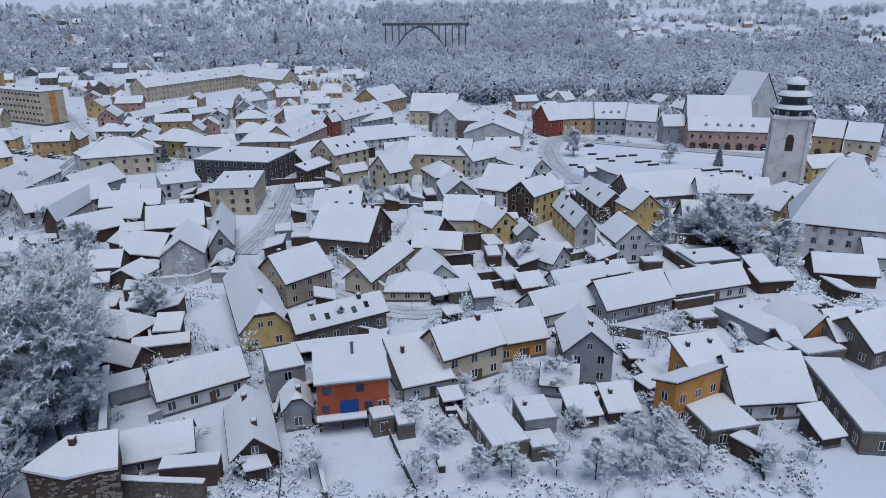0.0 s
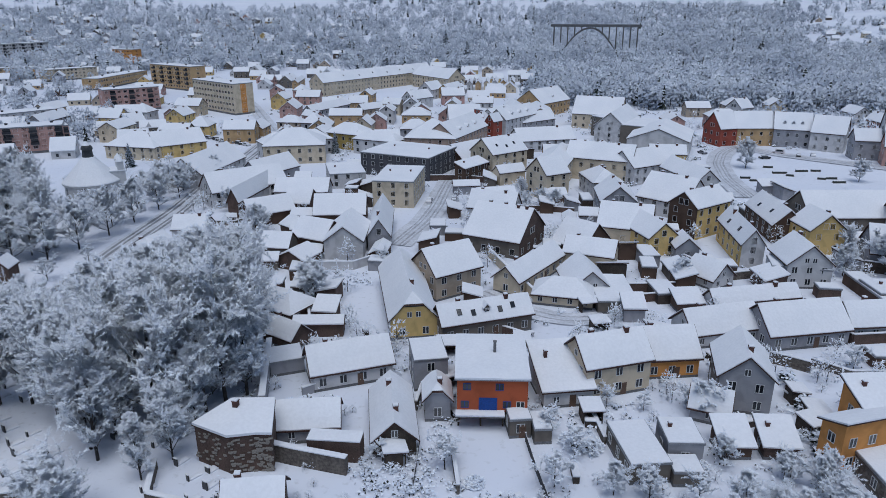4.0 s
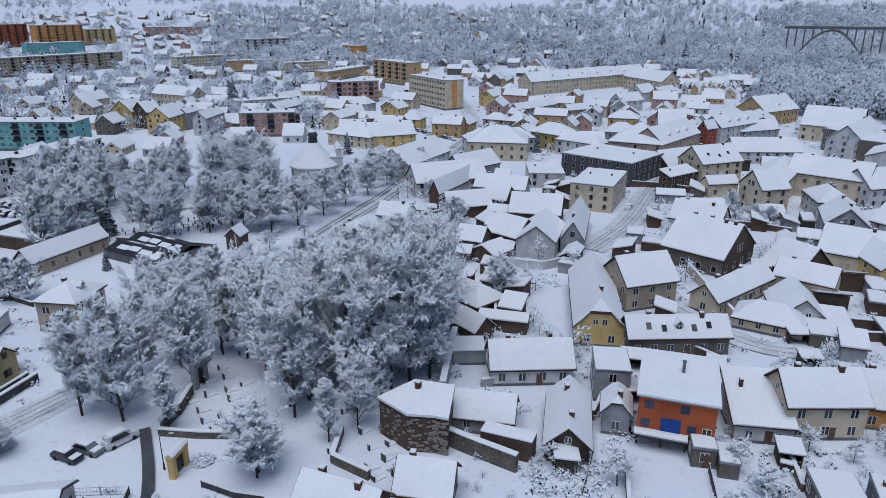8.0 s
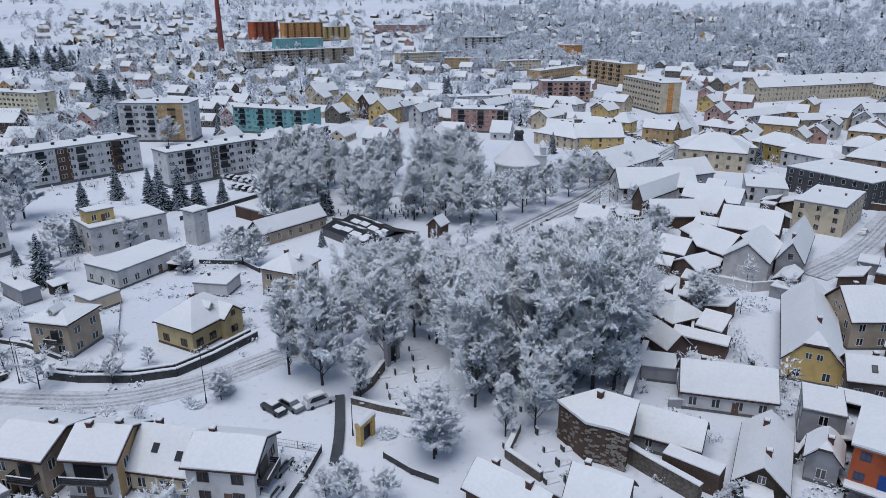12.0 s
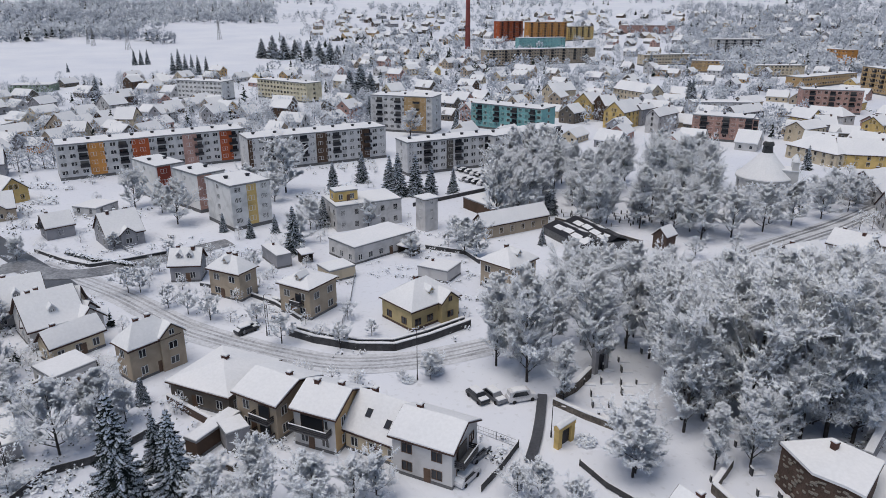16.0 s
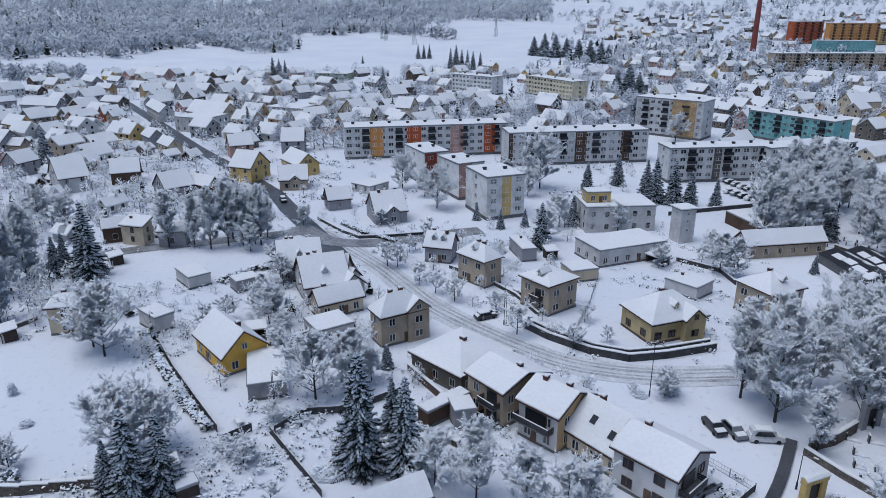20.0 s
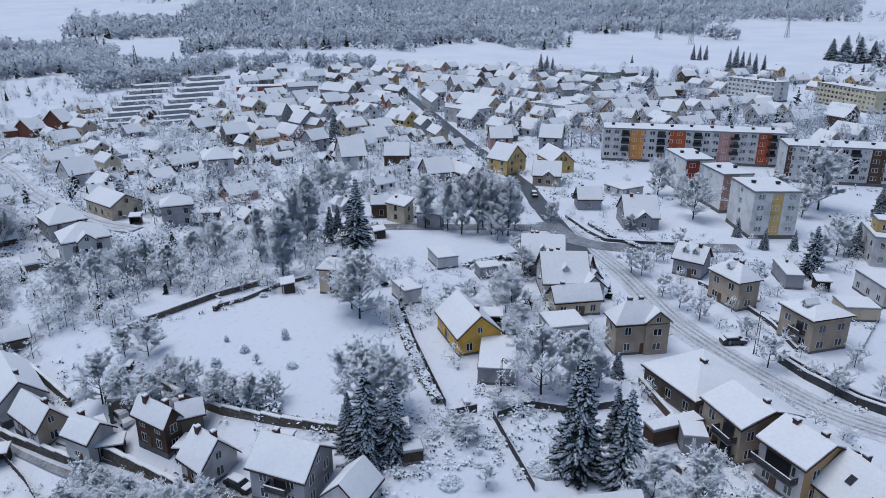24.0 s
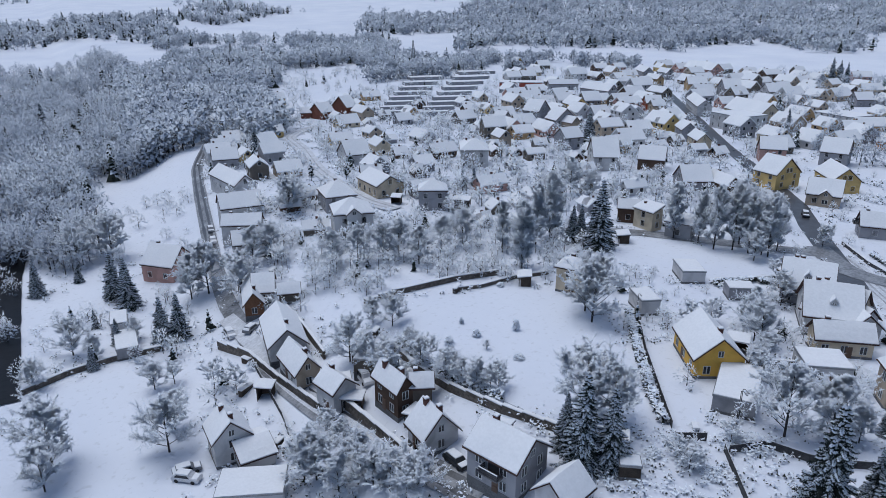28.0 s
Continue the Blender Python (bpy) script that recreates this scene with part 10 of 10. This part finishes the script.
# ---- cemetery ----
def graves(cx, cy, turn, nx, ny, dx, dy, seed, share=0.7):
    rng = random.Random(seed)
    c, s = math.cos(radians(turn)), math.sin(radians(turn))
    for i in range(nx):
        for j in range(ny):
            if rng.random() < share:
                u, v = (i - nx / 2) * dx + rng.uniform(-0.4, 0.4), (j - ny / 2) * dy + rng.uniform(-0.4, 0.4)
                gravestone(cx + c * u - s * v, cy + s * u + c * v, turn + rng.uniform(-6, 6), rng.uniform(0.8, 1.3), rng.randint(0, 2))


graves(-74.0, 62.7, 65, 4, 4, 2.6, 3.2, 1, 0.60)
graves(-59.4, 74.0, 65, 5, 7, 2.6, 3.0, 2, 0.55)
graves(-86.3, 72.8, 65, 6, 5, 2.6, 3.2, 3, 0.50)
graves(-152.7, 117.3, 65, 14, 5, 2.4, 3.0, 4, 0.5)
graves(-48.6, 62.1, 65, 5, 4, 2.6, 3.0, 5, 0.50)
graves(-151.7, 120.7, 65, 10, 4, 2.6, 3.0, 6, 0.5)

# ---- outer town, woods and hills ----
infill(-33, 30, 185, 440, 34, 91, 12, (0, 0, 1, 1, 7, 2, 3, 4, 5))
infill(10, 42, 300, 520, 30, 92, 10, (0, 1, 1, 7, 3, 4, 5))
yard_sheds(-33, 29, 118, 300, 100, 10, 12)
outer_town("north_town", 36, 74, 300, 1050, 190, 11, 28, "small family houses under snow below the hill")
outer_town("estate_houses", 74, 100, 330, 640, 70, 12, 40, "small family houses under snow near the fields")
outer_town("west_town", 100, 126, 290, 640, 110, 13, 62, "small family houses under snow along straight streets")
outer_town("hamlet_houses", 126, 150, 200, 430, 40, 14, 70, "small houses under snow in hillside gardens", 0.8)
outer_town("hamlet_sheds", 104, 150, 170, 430, 60, 19, 60, "snowy garden sheds and huts", 0.5, (0, 2, 6, 6, 8))
outer_town("school_houses", -2, 32, 470, 640, 70, 15, 10, "rows of small gabled houses behind the school")
outer_town("wood_houses", 12, 45, 640, 1000, 45, 16, 20, "houses under snow among frosted trees")
outer_town("far_hamlet", -34, -14, 900, 1400, 60, 17, 0, "far hamlet of small snowy houses")
outer_town("hill_town", 20, 76, 1000, 1500, 200, 18, 15, "distant snowy houses on the hill", 1.2)
yard_clutter(-33, 34, 70, 210, 48, 61)
yard_clutter(60, 120, 80, 190, 18, 62)
yard_clutter(118, 165, 75, 200, 24, 63)
rng_grove = random.Random(77)
for k in range(50):
    gx, gy = in_wedge(rng_grove, 44.5, 62, 186, 242)
    tree("tall" if k % 3 == 0 else "big", gx, gy, rng_grove.uniform(14, 19), k, 1.05)
for k in range(10):
    gx, gy = in_wedge(rng_grove, 34, 48, 84, 108)
    tree("big", gx, gy, rng_grove.uniform(8, 14), k + 3)
for k in range(9):
    gx, gy = in_wedge(rng_grove, 30, 45, 205, 240)
    tree("round", gx, gy, rng_grove.uniform(7, 10), k)
wood("gorge_wood", -38, 6, 430, 950, 3500, 10, 17, 21, "dense wooded gorge white with hoar frost", 0.05, 21)
wood("gorge_wood", -13, 6, 950, 1700, 1300, 12, 18, 46, "wooded hillside white with hoar frost", 0.06, 15)
wood("hamlet_wood", -38, -13, 950, 1700, 900, 8, 15, 47, "frosted trees round a far hamlet", 0.08, 15, 0.5, 0.008)
wood("horizon_wood", -38, 45, 1700, 3600, 1300, 15, 22, 48, "distant woods along the horizon", 0.1, 9, 0.5, 0.002)
wood("north_wood", 6, 48, 650, 1700, 3000, 9, 16, 22, "frosted woods and gardens behind the school", 0.07, 17)
wood("east_gardens", -36, -10, 340, 430, 160, 6, 10, 23, "frosted garden trees behind the square", 0.03, 12)
wood("town_gardens", 38, 75, 330, 1000, 950, 5.5, 10.5, 24, "frosted garden trees between houses", 0.07, 19)
wood("estate_gardens", 72, 104, 290, 620, 420, 5, 11, 25, "frosted garden trees round the panel flats", 0.12, 19)
wood("hamlet_gardens", 104, 150, 190, 600, 900, 3.5, 7.5, 26, "frosted garden trees and orchards", 0.06, 11)
wood("far_forest", 112, 128, 820, 1750, 1500, 11, 18, 27, "large frosted forest on a hillside", 0.09, 13)
wood("far_forest", 100, 112, 860, 1750, 1300, 11, 18, 37, "large frosted forest on a hillside", 0.09, 13)
wood("far_forest", 88, 100, 1020, 1750, 1000, 11, 18, 38, "large frosted forest on a hillside", 0.09, 13)
wood("far_forest", 80, 88, 1250, 1750, 400, 11, 18, 39, "large frosted forest on a hillside", 0.09, 13)
wood("tree_belt", 135, 151, 640, 930, 1000, 9, 14, 28, "belt of frosted trees beyond the houses", 0.12, 12, 0.28, 0.008)
wood("tree_belt", 116, 136, 540, 690, 420, 8, 13, 50, "frosted trees along the field edge", 0.06, 12, 0.45, 0.012)
wood("pine_belt", 150.5, 166, 960, 1300, 700, 11, 16, 51, "dark snowy pine belt across white fields", 0.32, 11)
wood("pine_belt", 143, 150, 1240, 1480, 260, 10, 15, 52, "dark snowy copse between white fields", 0.3, 11)
wood("river_slope", 144, 155, 300, 590, 900, 9, 15, 29, "steep wooded river slope white with frost", 0.06, 20)
wood("river_slope", 155, 172, 290, 760, 1300, 9, 15, 53, "steep wooded river slope white with frost", 0.06, 20)
wood("river_slope", 158, 173, 205, 300, 240, 8, 13, 55, "wooded river bank white with hoar frost", 0.05, 24)
wood("field_copse", 127, 137, 980, 1300, 520, 10, 15, 30, "copse of frosted trees in white fields", 0.15, 8)
wood("field_edge", 58, 80, 640, 1000, 230, 8, 13, 31, "rows of frosted trees along field edges", 0.35, 8)
wood("ridge_trees", 40, 172, 1400, 2300, 900, 9, 16, 32, "scattered trees on the far fields", 0.1, 8, 0.66, 0.003)
wood("bank_thicket", 118, 146, 132, 178, 230, 2.5, 6, 34, "snowy thicket on the bank above the hamlet", 0.02, 19)
wood("orchard", 150, 168, 100, 250, 70, 3.5, 7, 35, "scattered snowy orchard trees by the river", 0.06, 22)
wood("old_town_gardens", -33, 40, 100, 400, 200, 3, 6, 36, "small frosted trees in old town yards", 0.0, 19)
wood("hill_gardens", 20, 78, 1000, 1550, 700, 8, 14, 41, "frosted trees between distant houses", 0.07, 12)
wood("yard_bushes", -33, 30, 62, 140, 120, 1.2, 2.6, 42, "snowy bushes in old town gardens", 0.0, 21)
wood("villa_gardens", 72, 122, 95, 280, 300, 1.6, 4.2, 54, "snowy shrubs and fruit trees in villa gardens", 0.05, 25)
scrub("garden_scrub", -33, 36, 60, 230, 1500, 43, "weeds and shrubs poking through garden snow")
scrub("villa_scrub", 60, 118, 75, 200, 900, 44, "weeds and shrubs poking through garden snow")
scrub("valley_scrub", 110, 168, 70, 260, 1300, 45, "weeds and scrub poking through valley snow", 1.1)
scrub("terrace_scrub", -37.5, -28.5, 150, 176, 420, 56, "dark shrubs and terraces poking through garden snow", 1.4, 1.8)
scrub("suburb_scrub", 72, 128, 205, 560, 2200, 57, "hedges and shrubs between family houses", 1.3, 1.6)
scrub("hillside_scrub", 128, 150, 180, 420, 1100, 58, "hedges and shrubs in hillside gardens", 1.3, 1.6)
scrub("old_town_scrub", -33, 38, 230, 480, 900, 59, "shrubs in the yards of the back streets", 1.4, 2.2)
